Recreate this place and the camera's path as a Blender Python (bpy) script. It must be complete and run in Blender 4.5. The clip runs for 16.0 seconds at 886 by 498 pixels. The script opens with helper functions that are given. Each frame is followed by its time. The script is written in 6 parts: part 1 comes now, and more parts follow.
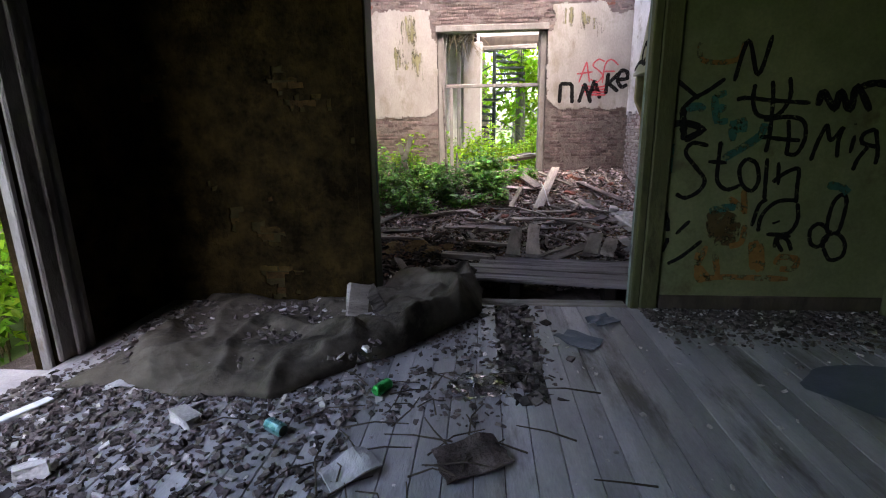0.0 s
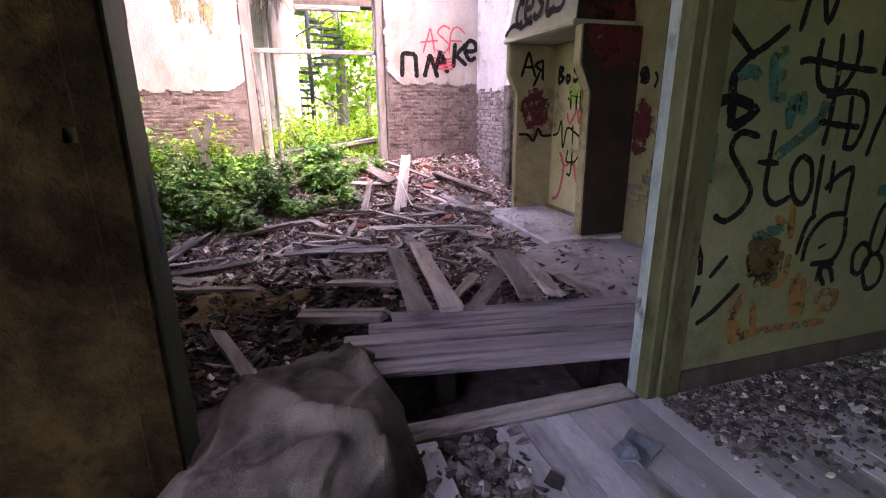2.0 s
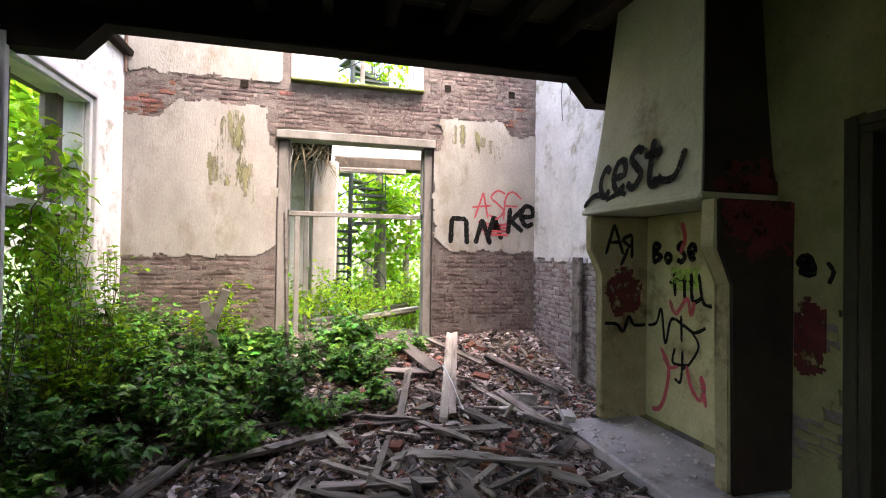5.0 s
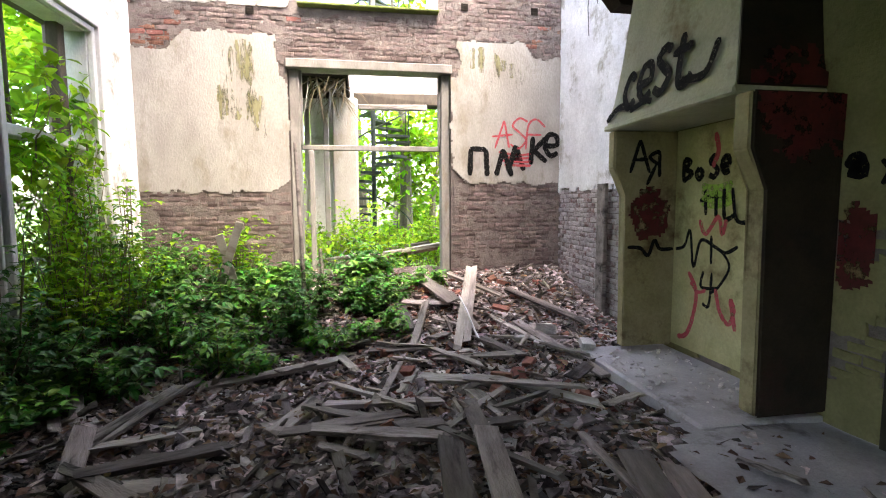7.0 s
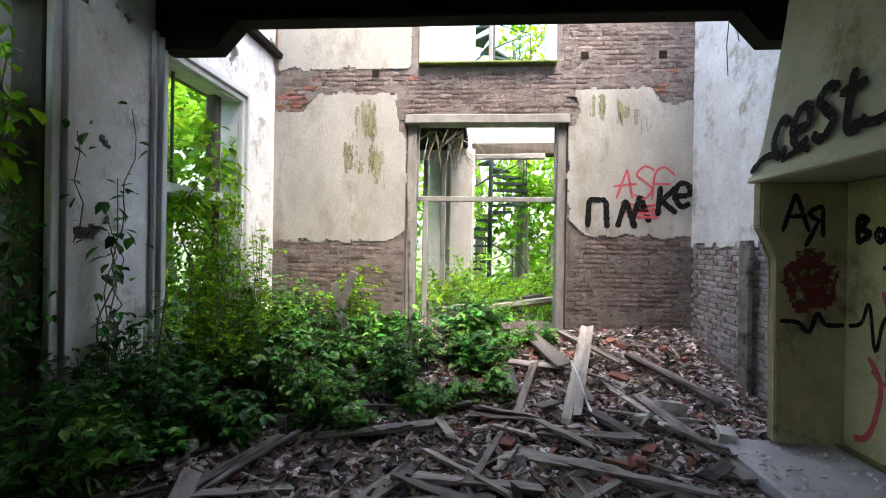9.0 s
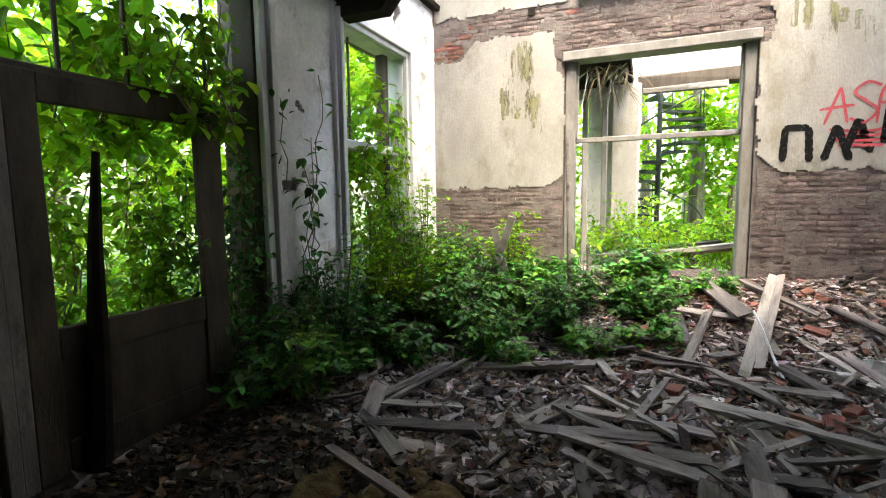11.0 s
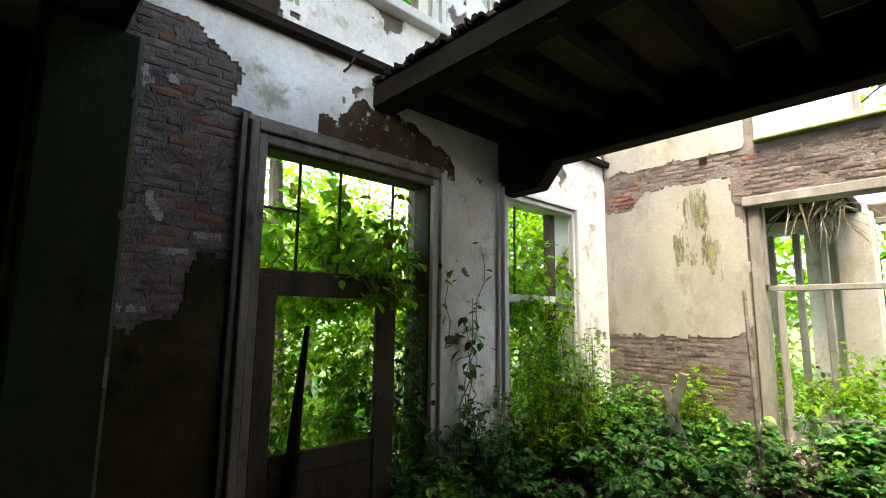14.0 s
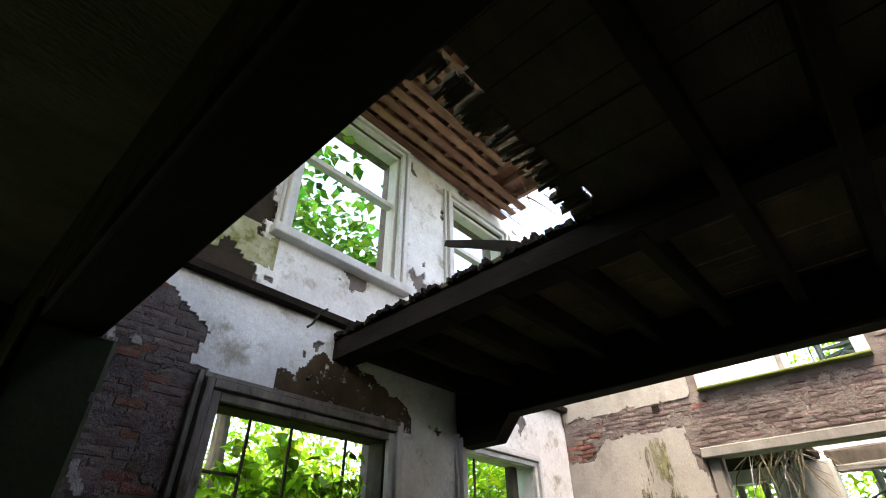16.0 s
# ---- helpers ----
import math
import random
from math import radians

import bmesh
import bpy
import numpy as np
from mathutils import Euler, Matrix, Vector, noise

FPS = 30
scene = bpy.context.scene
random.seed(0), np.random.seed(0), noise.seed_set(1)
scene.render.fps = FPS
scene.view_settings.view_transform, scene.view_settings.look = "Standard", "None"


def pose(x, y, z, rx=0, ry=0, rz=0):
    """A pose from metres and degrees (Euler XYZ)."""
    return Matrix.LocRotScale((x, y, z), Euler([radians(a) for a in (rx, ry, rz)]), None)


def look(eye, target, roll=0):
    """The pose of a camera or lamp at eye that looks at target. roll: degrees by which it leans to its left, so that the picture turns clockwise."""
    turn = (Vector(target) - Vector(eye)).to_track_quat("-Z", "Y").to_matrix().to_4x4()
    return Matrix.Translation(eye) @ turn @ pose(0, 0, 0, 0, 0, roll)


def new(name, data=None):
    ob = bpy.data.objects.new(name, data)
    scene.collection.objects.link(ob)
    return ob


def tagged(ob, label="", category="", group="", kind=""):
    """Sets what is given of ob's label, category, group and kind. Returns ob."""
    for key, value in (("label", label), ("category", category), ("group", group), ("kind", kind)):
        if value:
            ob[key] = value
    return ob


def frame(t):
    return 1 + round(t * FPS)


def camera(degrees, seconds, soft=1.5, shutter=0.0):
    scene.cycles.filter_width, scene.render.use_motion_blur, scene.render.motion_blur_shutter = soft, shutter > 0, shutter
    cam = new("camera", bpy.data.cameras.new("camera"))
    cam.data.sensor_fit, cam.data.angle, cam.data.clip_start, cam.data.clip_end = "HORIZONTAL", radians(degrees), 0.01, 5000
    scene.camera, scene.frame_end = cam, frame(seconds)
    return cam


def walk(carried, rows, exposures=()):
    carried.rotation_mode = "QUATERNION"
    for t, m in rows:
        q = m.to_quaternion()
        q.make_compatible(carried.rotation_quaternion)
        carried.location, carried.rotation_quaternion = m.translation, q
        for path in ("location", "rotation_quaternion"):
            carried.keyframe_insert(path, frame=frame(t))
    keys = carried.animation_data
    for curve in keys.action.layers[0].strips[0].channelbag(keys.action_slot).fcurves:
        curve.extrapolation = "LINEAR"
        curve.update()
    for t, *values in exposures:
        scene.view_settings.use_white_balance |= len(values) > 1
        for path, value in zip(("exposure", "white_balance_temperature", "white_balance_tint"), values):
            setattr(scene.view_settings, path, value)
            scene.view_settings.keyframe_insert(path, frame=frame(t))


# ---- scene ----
cam = camera(85.2, 16.0, 1.1)
PATH = [
    (0, (0.09, 0.181, 1.374), (-0.074, 2.114, 0.889), -0.8),
    (0.5, (-0.027, 0.653, 1.344), (0.031, 2.572, 0.782), -1.2),
    (1, (-0.104, 1.196, 1.329), (0.123, 3.08, 0.697), -1.4),
    (1.5, (-0.203, 1.724, 1.322), (0.196, 3.58, 0.694), -1.2),
    (2, (-0.296, 2.156, 1.368), (0.273, 3.987, 0.8), -0.4),
    (2.5, (-0.35, 2.554, 1.395), (0.404, 4.352, 0.949), 0.9),
    (3, (-0.344, 2.894, 1.446), (0.551, 4.66, 1.165), 1.2),
    (3.5, (-0.36, 3.139, 1.536), (0.62, 4.88, 1.432), 1.4),
    (4, (-0.291, 3.314, 1.626), (0.659, 5.074, 1.658), 1.1),
    (4.5, (-0.188, 3.477, 1.691), (0.577, 5.323, 1.769), 0.8),
    (5, (-0.199, 3.616, 1.67), (0.277, 5.558, 1.694), 0.9),
    (5.2, (-0.207, 3.667, 1.662), (0.177, 5.63, 1.643), 1.1),
    (7.3, (0.081, 3.767, 1.4), (0.399, 5.733, 1.219), -0.8),
    (7.5, (0.059, 3.766, 1.417), (0.33, 5.743, 1.287), -0.5),
    (8, (0.102, 3.885, 1.531), (0.271, 5.877, 1.482), -0.3),
    (8.5, (0.161, 3.963, 1.528), (0.18, 5.963, 1.523), 0.4),
    (9, (0.197, 3.975, 1.532), (0.041, 5.969, 1.528), 1.0),
    (9.5, (0.182, 3.958, 1.497), (-0.161, 5.927, 1.454), 0.1),
    (10, (0.134, 3.92, 1.466), (-0.373, 5.853, 1.383), -0.2),
    (10.2, (0.133, 3.903, 1.465), (-0.5, 5.797, 1.368), -1.0),
    (12.3, (0.463, 3.761, 1.449), (-0.477, 5.489, 1.088), 0.4),
    (12.5, (0.517, 3.724, 1.446), (-0.58, 5.365, 1.123), 0.2),
    (13, (0.769, 3.776, 1.593), (-0.607, 5.215, 1.404), -0.0),
    (13.5, (0.877, 3.793, 1.693), (-0.614, 5.127, 1.691), 0.6),
    (14, (0.927, 3.796, 1.837), (-0.528, 5.14, 2.115), 0.7),
    (14.5, (0.974, 3.763, 1.885), (-0.399, 5.09, 2.478), 0.4),
    (15, (1.017, 3.731, 1.968), (-0.244, 5.019, 2.835), 0.2),
    (15.5, (1.085, 3.69, 2.001), (-0.081, 4.92, 3.063), -0.4),
    (16, (1.105, 3.683, 2.011), (-0.008, 4.895, 3.148), -0.5),
]
walk(cam, [(t, look(eye, target, roll)) for t, eye, target, roll in PATH], [(0, 3.65, 7000, 20), (0.5, 4.4, 6900, 26), (1, 4.75, 7100, 36), (2, 4.65, 7100, 46), (3.5, 4.45, 6900, 46), (4.5, 4.05, 7100, 20), (5, 3.75, 7200, 16), (7.4, 4.1, 7200, 10), (8.1, 3.8, 7000, 8), (9, 3.55, 6600, 6), (10, 3.55, 6700, 2), (12.3, 4.45, 7900, 4), (13.5, 4.25, 7900, 2), (14, 3.7, 7800, 0), (15, 3.35, 7600, 4), (16, 3.25, 7500, 8)])

# ---- world and light ----
world = bpy.data.worlds.new("world")
scene.world = world
world.use_nodes = True
wn = world.node_tree.nodes
sky = wn.new("ShaderNodeTexSky")
sky.sky_type, sky.sun_disc = "NISHITA", False
sky.sun_elevation, sky.sun_rotation = radians(64), radians(149)
sky.air_density, sky.dust_density, sky.ozone_density = 1.0, 4.0, 1.0
wn["Background"].inputs["Strength"].default_value = 0.15
world.node_tree.links.new(sky.outputs[0], wn["Background"].inputs["Color"])
sun = new("sun", bpy.data.lights.new("sun", "SUN"))
sun.data.energy, sun.data.angle, sun.data.color = 0.3, radians(20), (1.0, 0.95, 0.88)
sun.matrix_world = look((3, -5, 12), (0, 0, 0))

# ---- materials ----


def mat(name, c1, c2, scale=6.0, rough=0.85, bump=0.3, fine=60.0, metal=0.0, rnd=0.0, island=0.0, stain=None, stain_scale=1.2, stain_at=0.55,
        stretch=(1, 1, 1), trans=0.0, spec=0.3, place=False, holes=0.0, hole_scale=22.0):
    """Procedural surface: two colours in blotches, fine grain, stains of a third colour, variation by object or island."""
    m = bpy.data.materials.new(name)
    m.use_nodes = True
    nt, n = m.node_tree, m.node_tree.nodes
    L = nt.links.new
    p = n["Principled BSDF"]
    tc = n.new("ShaderNodeTexCoord")
    mp = n.new("ShaderNodeMapping")
    mp.inputs["Scale"].default_value = stretch
    where = n.new("ShaderNodeNewGeometry").outputs["Position"] if place else tc.outputs["Object"]
    L(where, mp.inputs["Vector"])
    vec = mp.outputs["Vector"]
    info = n.new("ShaderNodeObjectInfo")
    if rnd and not place:
        off = n.new("ShaderNodeVectorMath")
        off.operation = "ADD"
        sc = n.new("ShaderNodeMath")
        sc.operation, sc.inputs[1].default_value = "MULTIPLY", 37.0
        L(info.outputs["Random"], sc.inputs[0])
        L(vec, off.inputs[0])
        L(sc.outputs[0], off.inputs[1])
        vec = off.outputs[0]
    big, small = n.new("ShaderNodeTexNoise"), n.new("ShaderNodeTexNoise")
    for t, s, d in ((big, scale, 6.0), (small, fine, 4.0)):
        t.inputs["Scale"].default_value, t.inputs["Detail"].default_value, t.inputs["Roughness"].default_value = s, d, 0.65
        L(vec, t.inputs["Vector"])
    ramp = n.new("ShaderNodeValToRGB")
    ramp.color_ramp.elements[0].position, ramp.color_ramp.elements[1].position = 0.32, 0.68
    ramp.color_ramp.elements[0].color, ramp.color_ramp.elements[1].color = (*c1, 1), (*c2, 1)
    L(big.outputs["Fac"], ramp.inputs["Fac"])
    colour = ramp.outputs["Color"]
    if stain:
        st = n.new("ShaderNodeTexNoise")
        st.inputs["Scale"].default_value, st.inputs["Detail"].default_value = stain_scale, 7.0
        st.inputs["Roughness"].default_value = 0.7
        L(vec, st.inputs["Vector"])
        r2 = n.new("ShaderNodeMapRange")
        r2.inputs["From Min"].default_value, r2.inputs["From Max"].default_value = stain_at, stain_at + 0.12
        L(st.outputs["Fac"], r2.inputs["Value"])
        mx = n.new("ShaderNodeMix")
        mx.data_type = "RGBA"
        L(r2.outputs["Result"], mx.inputs["Factor"])
        L(colour, mx.inputs["A"])
        mx.inputs["B"].default_value = (*stain, 1)
        colour = mx.outputs["Result"]
    hsv = n.new("ShaderNodeHueSaturation")
    val = n.new("ShaderNodeMapRange")
    val.inputs["To Min"].default_value, val.inputs["To Max"].default_value = 0.72, 1.28
    L(small.outputs["Fac"], val.inputs["Value"])
    vout = val.outputs["Result"]
    if rnd or island:
        src = info.outputs["Random"]
        if island:
            geo = n.new("ShaderNodeNewGeometry")
            src = geo.outputs["Random Per Island"]
        k = rnd or island
        r3 = n.new("ShaderNodeMapRange")
        r3.inputs["To Min"].default_value, r3.inputs["To Max"].default_value = 1 - k, 1 + k
        L(src, r3.inputs["Value"])
        ml = n.new("ShaderNodeMath")
        ml.operation = "MULTIPLY"
        L(vout, ml.inputs[0])
        L(r3.outputs["Result"], ml.inputs[1])
        vout = ml.outputs[0]
        wn_ = n.new("ShaderNodeTexWhiteNoise")
        wn_.noise_dimensions = "1D"
        L(src, wn_.inputs["W"])
        r4 = n.new("ShaderNodeMapRange")
        r4.inputs["To Min"].default_value, r4.inputs["To Max"].default_value = 0.5 - 0.05 * k, 0.5 + 0.05 * k
        L(wn_.outputs["Value"], r4.inputs["Value"])
        L(r4.outputs["Result"], hsv.inputs["Hue"])
    L(vout, hsv.inputs["Value"])
    L(colour, hsv.inputs["Color"])
    L(hsv.outputs["Color"], p.inputs["Base Color"])
    rr = n.new("ShaderNodeMapRange")
    rr.inputs["To Min"].default_value, rr.inputs["To Max"].default_value = max(0.03, rough - 0.15), min(1, rough + 0.12)
    L(big.outputs["Fac"], rr.inputs["Value"])
    L(rr.outputs["Result"], p.inputs["Roughness"])
    p.inputs["Metallic"].default_value = metal
    p.inputs["Specular IOR Level"].default_value = spec
    if bump:
        b = n.new("ShaderNodeBump")
        b.inputs["Strength"].default_value, b.inputs["Distance"].default_value = bump, 0.02
        add = n.new("ShaderNodeMath")
        add.operation = "ADD"
        L(big.outputs["Fac"], add.inputs[0])
        L(small.outputs["Fac"], add.inputs[1])
        L(add.outputs[0], b.inputs["Height"])
        L(b.outputs["Normal"], p.inputs["Normal"])
    if trans:
        tr = n.new("ShaderNodeBsdfTranslucent")
        L(hsv.outputs["Color"], tr.inputs["Color"])
        ms = n.new("ShaderNodeMixShader")
        ms.inputs[0].default_value = trans
        L(p.outputs[0], ms.inputs[1])
        L(tr.outputs[0], ms.inputs[2])
        L(ms.outputs[0], n["Material Output"].inputs["Surface"])
    if holes:
        hn = n.new("ShaderNodeTexNoise")
        hn.inputs["Scale"].default_value, hn.inputs["Detail"].default_value, hn.inputs["Roughness"].default_value = hole_scale, 5.0, 0.7
        L(vec, hn.inputs["Vector"])
        hr = n.new("ShaderNodeMapRange")
        hr.inputs["From Min"].default_value, hr.inputs["From Max"].default_value = holes - 0.06, holes + 0.06
        L(hn.outputs["Fac"], hr.inputs["Value"])
        clear = n.new("ShaderNodeBsdfTransparent")
        mh = n.new("ShaderNodeMixShader")
        L(hr.outputs["Result"], mh.inputs[0])
        L(clear.outputs[0], mh.inputs[1])
        L(p.outputs[0], mh.inputs[2])
        L(mh.outputs[0], n["Material Output"].inputs["Surface"])
    return m


M_PLASTER = mat("old_plaster", (0.285, 0.268, 0.250), (0.395, 0.377, 0.360), 2.2, 0.9, 0.35, 45, stain=(0.235, 0.215, 0.178), stain_scale=1.6, stain_at=0.53, stretch=(1, 1, 0.5))
M_WHITE = mat("whitewash", (0.60, 0.588, 0.59), (0.80, 0.79, 0.80), 2.5, 0.9, 0.3, 30, stain=(0.36, 0.335, 0.285), stain_scale=2.6, stain_at=0.54)
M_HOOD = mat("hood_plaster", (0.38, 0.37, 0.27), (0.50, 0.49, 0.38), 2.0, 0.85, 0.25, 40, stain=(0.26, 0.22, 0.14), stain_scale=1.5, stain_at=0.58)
M_NICHE = mat("yellowed_plaster", (0.23, 0.20, 0.10), (0.36, 0.32, 0.19), 2.4, 0.88, 0.3, 40, stain=(0.10, 0.065, 0.03), stain_scale=1.6, stain_at=0.54)
M_OCHRE = mat("ochre_plaster", (0.165, 0.15, 0.066), (0.27, 0.25, 0.125), 2.4, 0.85, 0.3, 40, stain=(0.11, 0.04, 0.025), stain_scale=1.3, stain_at=0.55)
M_GREEN = mat("green_paint", (0.10, 0.118, 0.055), (0.185, 0.20, 0.10), 1.6, 0.7, 0.2, 40, stain=(0.075, 0.068, 0.032), stain_scale=1.0, stain_at=0.55)
# Mottled brown plaster, taken down towards black to stand for room one's gloom.
M_BROWN = mat("shaded_brown_plaster", (0.0045, 0.0034, 0.0015), (0.044, 0.030, 0.011), 4.2, 0.92, 0.9, 30, stain=(0.006, 0.004, 0.0015), stain_scale=2.0, stain_at=0.50, spec=0.04)
# Olive wall tone with the shade beside the doorway mixed into it.
M_SHADED_OLIVE = mat("shaded_olive_plaster", (0.016, 0.014, 0.006), (0.06, 0.05, 0.022), 2.0, 0.9, 0.5, 40, stain=(0.012, 0.009, 0.005), stain_scale=1.8, stain_at=0.52, spec=0.1)
M_CREAM = mat("cream_hearth_plaster", (0.36, 0.33, 0.16), (0.53, 0.495, 0.27), 2.2, 0.88, 0.3, 40, stain=(0.20, 0.165, 0.08), stain_scale=1.6, stain_at=0.56)
M_SAND = mat("ochre_sand", (0.14, 0.09, 0.036), (0.28, 0.19, 0.09), 7, 0.95, 0.9, 60, stain=(0.05, 0.036, 0.02), stain_scale=5, stain_at=0.52)
M_JAMB = mat("dark_green_paint", (0.034, 0.046, 0.022), (0.070, 0.092, 0.045), 2.0, 0.55, 0.15, 30, stain=(0.02, 0.016, 0.009), stain_scale=3, stain_at=0.60)
M_ARCH = mat("olive_paint", (0.05, 0.054, 0.022), (0.11, 0.112, 0.05), 3.0, 0.6, 0.3, 40, stretch=(1, 1, 0.4), stain=(0.03, 0.022, 0.01), stain_scale=4, stain_at=0.57)
M_DARKWOOD = mat("dark_frame_wood", (0.022, 0.019, 0.012), (0.055, 0.048, 0.03), 5, 0.8, 0.4, 70, stretch=(1, 1, 0.3))
M_MORTAR = mat("mortar", (0.12, 0.098, 0.093), (0.225, 0.19, 0.18), 7, 0.95, 0.8, 70)
M_SMEAR = mat("grimy_limewash", (0.085, 0.066, 0.066), (0.19, 0.158, 0.155), 6, 0.95, 0.8, 50, stain=(0.10, 0.065, 0.06), stain_scale=4, stain_at=0.54)
M_BRICK = mat("old_brick", (0.100, 0.072, 0.068), (0.215, 0.165, 0.157), 9, 0.92, 0.7, 90, rnd=0.36, stain=(0.32, 0.285, 0.275), stain_scale=8, stain_at=0.59)
M_BRICK_JOIN = mat("old_brick_rest", (0.100, 0.072, 0.068), (0.215, 0.165, 0.157), 9, 0.92, 0.7, 90, island=0.36, stain=(0.32, 0.285, 0.275), stain_scale=8, stain_at=0.59)
M_DBRICK = mat("grimy_brick", (0.014, 0.009, 0.004), (0.075, 0.048, 0.017), 7, 0.92, 0.7, 60, rnd=0.5, stain=(0.008, 0.005, 0.002), stain_scale=3, stain_at=0.53, spec=0.06)
M_DBRICK_JOIN = mat("grimy_brick_rest", (0.014, 0.009, 0.004), (0.075, 0.048, 0.017), 7, 0.92, 0.7, 60, island=0.5, stain=(0.008, 0.005, 0.002), stain_scale=3, stain_at=0.53, spec=0.06)
M_RED = mat("red_brick", (0.15, 0.058, 0.044), (0.26, 0.125, 0.098), 10, 0.92, 0.6, 90, rnd=0.3, stain=(0.26, 0.22, 0.20), stain_scale=9, stain_at=0.58)
M_PALE = mat("limewashed_brick", (0.306, 0.27, 0.27), (0.468, 0.432, 0.427), 9, 0.92, 0.7, 70, rnd=0.18, stain=(0.19, 0.115, 0.11), stain_scale=5, stain_at=0.5)
M_LOOSEBRICK = mat("broken_brick", (0.20, 0.075, 0.055), (0.33, 0.15, 0.12), 10, 0.92, 0.5, 90, rnd=0.4)
M_FRAME = mat("weathered_frame", (0.165, 0.152, 0.142), (0.30, 0.285, 0.272), 5, 0.75, 0.35, 70, stretch=(1, 1, 0.35), stain=(0.17, 0.14, 0.11), stain_scale=7, stain_at=0.57)
M_WFRAME = mat("white_frame", (0.516, 0.507, 0.516), (0.654, 0.645, 0.654), 5, 0.65, 0.3, 70, stretch=(1, 1, 0.3), stain=(0.22, 0.18, 0.15), stain_scale=7, stain_at=0.63)
M_DOORWOOD = mat("door_wood", (0.040, 0.031, 0.022), (0.092, 0.073, 0.055), 6, 0.8, 0.3, 70, stretch=(1, 1, 0.3), stain=(0.028, 0.02, 0.015), stain_scale=4, stain_at=0.56)
M_BLUE = mat("pale_blue_paint", (0.15, 0.195, 0.20), (0.34, 0.39, 0.39), 5, 0.6, 0.35, 60, stretch=(1, 1, 0.4), stain=(0.03, 0.025, 0.02), stain_scale=8, stain_at=0.56)
M_WOOD = mat("grey_board", (0.15, 0.128, 0.116), (0.42, 0.372, 0.345), 5, 0.88, 0.6, 90, rnd=0.55, stretch=(0.25, 1.6, 1.6), stain=(0.05, 0.042, 0.038), stain_scale=3, stain_at=0.52)
M_LATH = mat("old_lath", (0.15, 0.072, 0.05), (0.30, 0.16, 0.115), 5, 0.85, 0.5, 90, rnd=0.3, stretch=(1.5, 0.25, 1.5))
# Beams and ceiling boards: colour lowered to hold the shade of backlit undersides.
M_BEAM = mat("shade_dark_wood", (0.010, 0.008, 0.007), (0.028, 0.022, 0.017), 4, 0.95, 0.6, 60, stretch=(0.3, 1, 1), spec=0.08)
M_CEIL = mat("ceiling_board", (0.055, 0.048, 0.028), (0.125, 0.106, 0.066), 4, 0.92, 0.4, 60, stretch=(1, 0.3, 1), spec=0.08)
M_PLANK = mat("floor_plank", (0.244, 0.238, 0.256), (0.451, 0.439, 0.464), 3.0, 0.42, 0.3, 70, rnd=0.22, stretch=(1.6, 0.35, 1), stain=(0.10, 0.088, 0.082), stain_scale=1.6, stain_at=0.52, spec=0.5, place=True)
M_DECK = mat("walkway_board", (0.15, 0.13, 0.14), (0.33, 0.295, 0.315), 5, 0.6, 0.7, 60, rnd=0.3, stretch=(0.2, 2.2, 2.2), stain=(0.07, 0.058, 0.056), stain_scale=3, stain_at=0.53)
M_SOIL = mat("rubble_soil", (0.034, 0.025, 0.022), (0.13, 0.098, 0.092), 8, 0.95, 1.0, 60, stain=(0.24, 0.19, 0.18), stain_scale=5, stain_at=0.56)
M_CHIP = mat("rubble_chip", (0.125, 0.095, 0.093), (0.53, 0.44, 0.44), 12, 0.92, 0.5, 80, island=1.0)
M_SPLINTER = mat("split_wood", (0.07, 0.055, 0.048), (0.36, 0.31, 0.275), 7, 0.9, 0.5, 80, island=0.8, stretch=(0.5, 0.5, 2))
M_SHARD = mat("red_shard", (0.17, 0.065, 0.05), (0.32, 0.15, 0.12), 10, 0.92, 0.5, 90, island=0.5)
M_DIRT = mat("dark_dirt", (0.042, 0.034, 0.031), (0.19, 0.16, 0.153), 12, 0.95, 0.5, 80, island=0.8)
M_BROWNPATCH = mat("damp_stain", (0.028, 0.017, 0.010), (0.085, 0.055, 0.032), 4, 0.9, 0.1, 40, holes=0.36, hole_scale=9)
# Rubble chip darkened to carry the wall's shadow.
M_SHADECHIP = mat("shaded_rubble_chip", (0.018, 0.014, 0.011), (0.085, 0.066, 0.055), 12, 0.85, 0.5, 80, island=0.8)
M_OLDFRAME = mat("bare_window_wood", (0.10, 0.088, 0.078), (0.25, 0.225, 0.205), 5, 0.8, 0.4, 70, stretch=(1, 1, 0.3), stain=(0.05, 0.04, 0.03), stain_scale=6, stain_at=0.55)
M_PCHIP = mat("plaster_chip", (0.40, 0.365, 0.355), (0.70, 0.67, 0.66), 10, 0.92, 0.4, 80, island=0.4)
M_LITTER = mat("leaf_litter", (0.09, 0.055, 0.035), (0.22, 0.13, 0.08), 8, 0.9, 0.3, 60, island=0.6)
M_CONCRETE = mat("concrete", (0.29, 0.27, 0.275), (0.47, 0.445, 0.45), 3, 0.88, 0.4, 60, stain=(0.13, 0.115, 0.11), stain_scale=2, stain_at=0.56)
M_SLAB = mat("dusty_slab", (0.37, 0.345, 0.355), (0.56, 0.53, 0.54), 2.5, 0.9, 0.3, 60, stain=(0.22, 0.195, 0.18), stain_scale=2.2, stain_at=0.57)
M_CLOTH = mat("dirty_carpet", (0.048, 0.040, 0.029), (0.15, 0.13, 0.102), 4, 0.95, 0.5, 120, stain=(0.030, 0.024, 0.017), stain_scale=2.2, stain_at=0.51)
M_IRON = mat("dark_iron", (0.02, 0.026, 0.024), (0.05, 0.058, 0.052), 8, 0.6, 0.3, 60, metal=0.4)
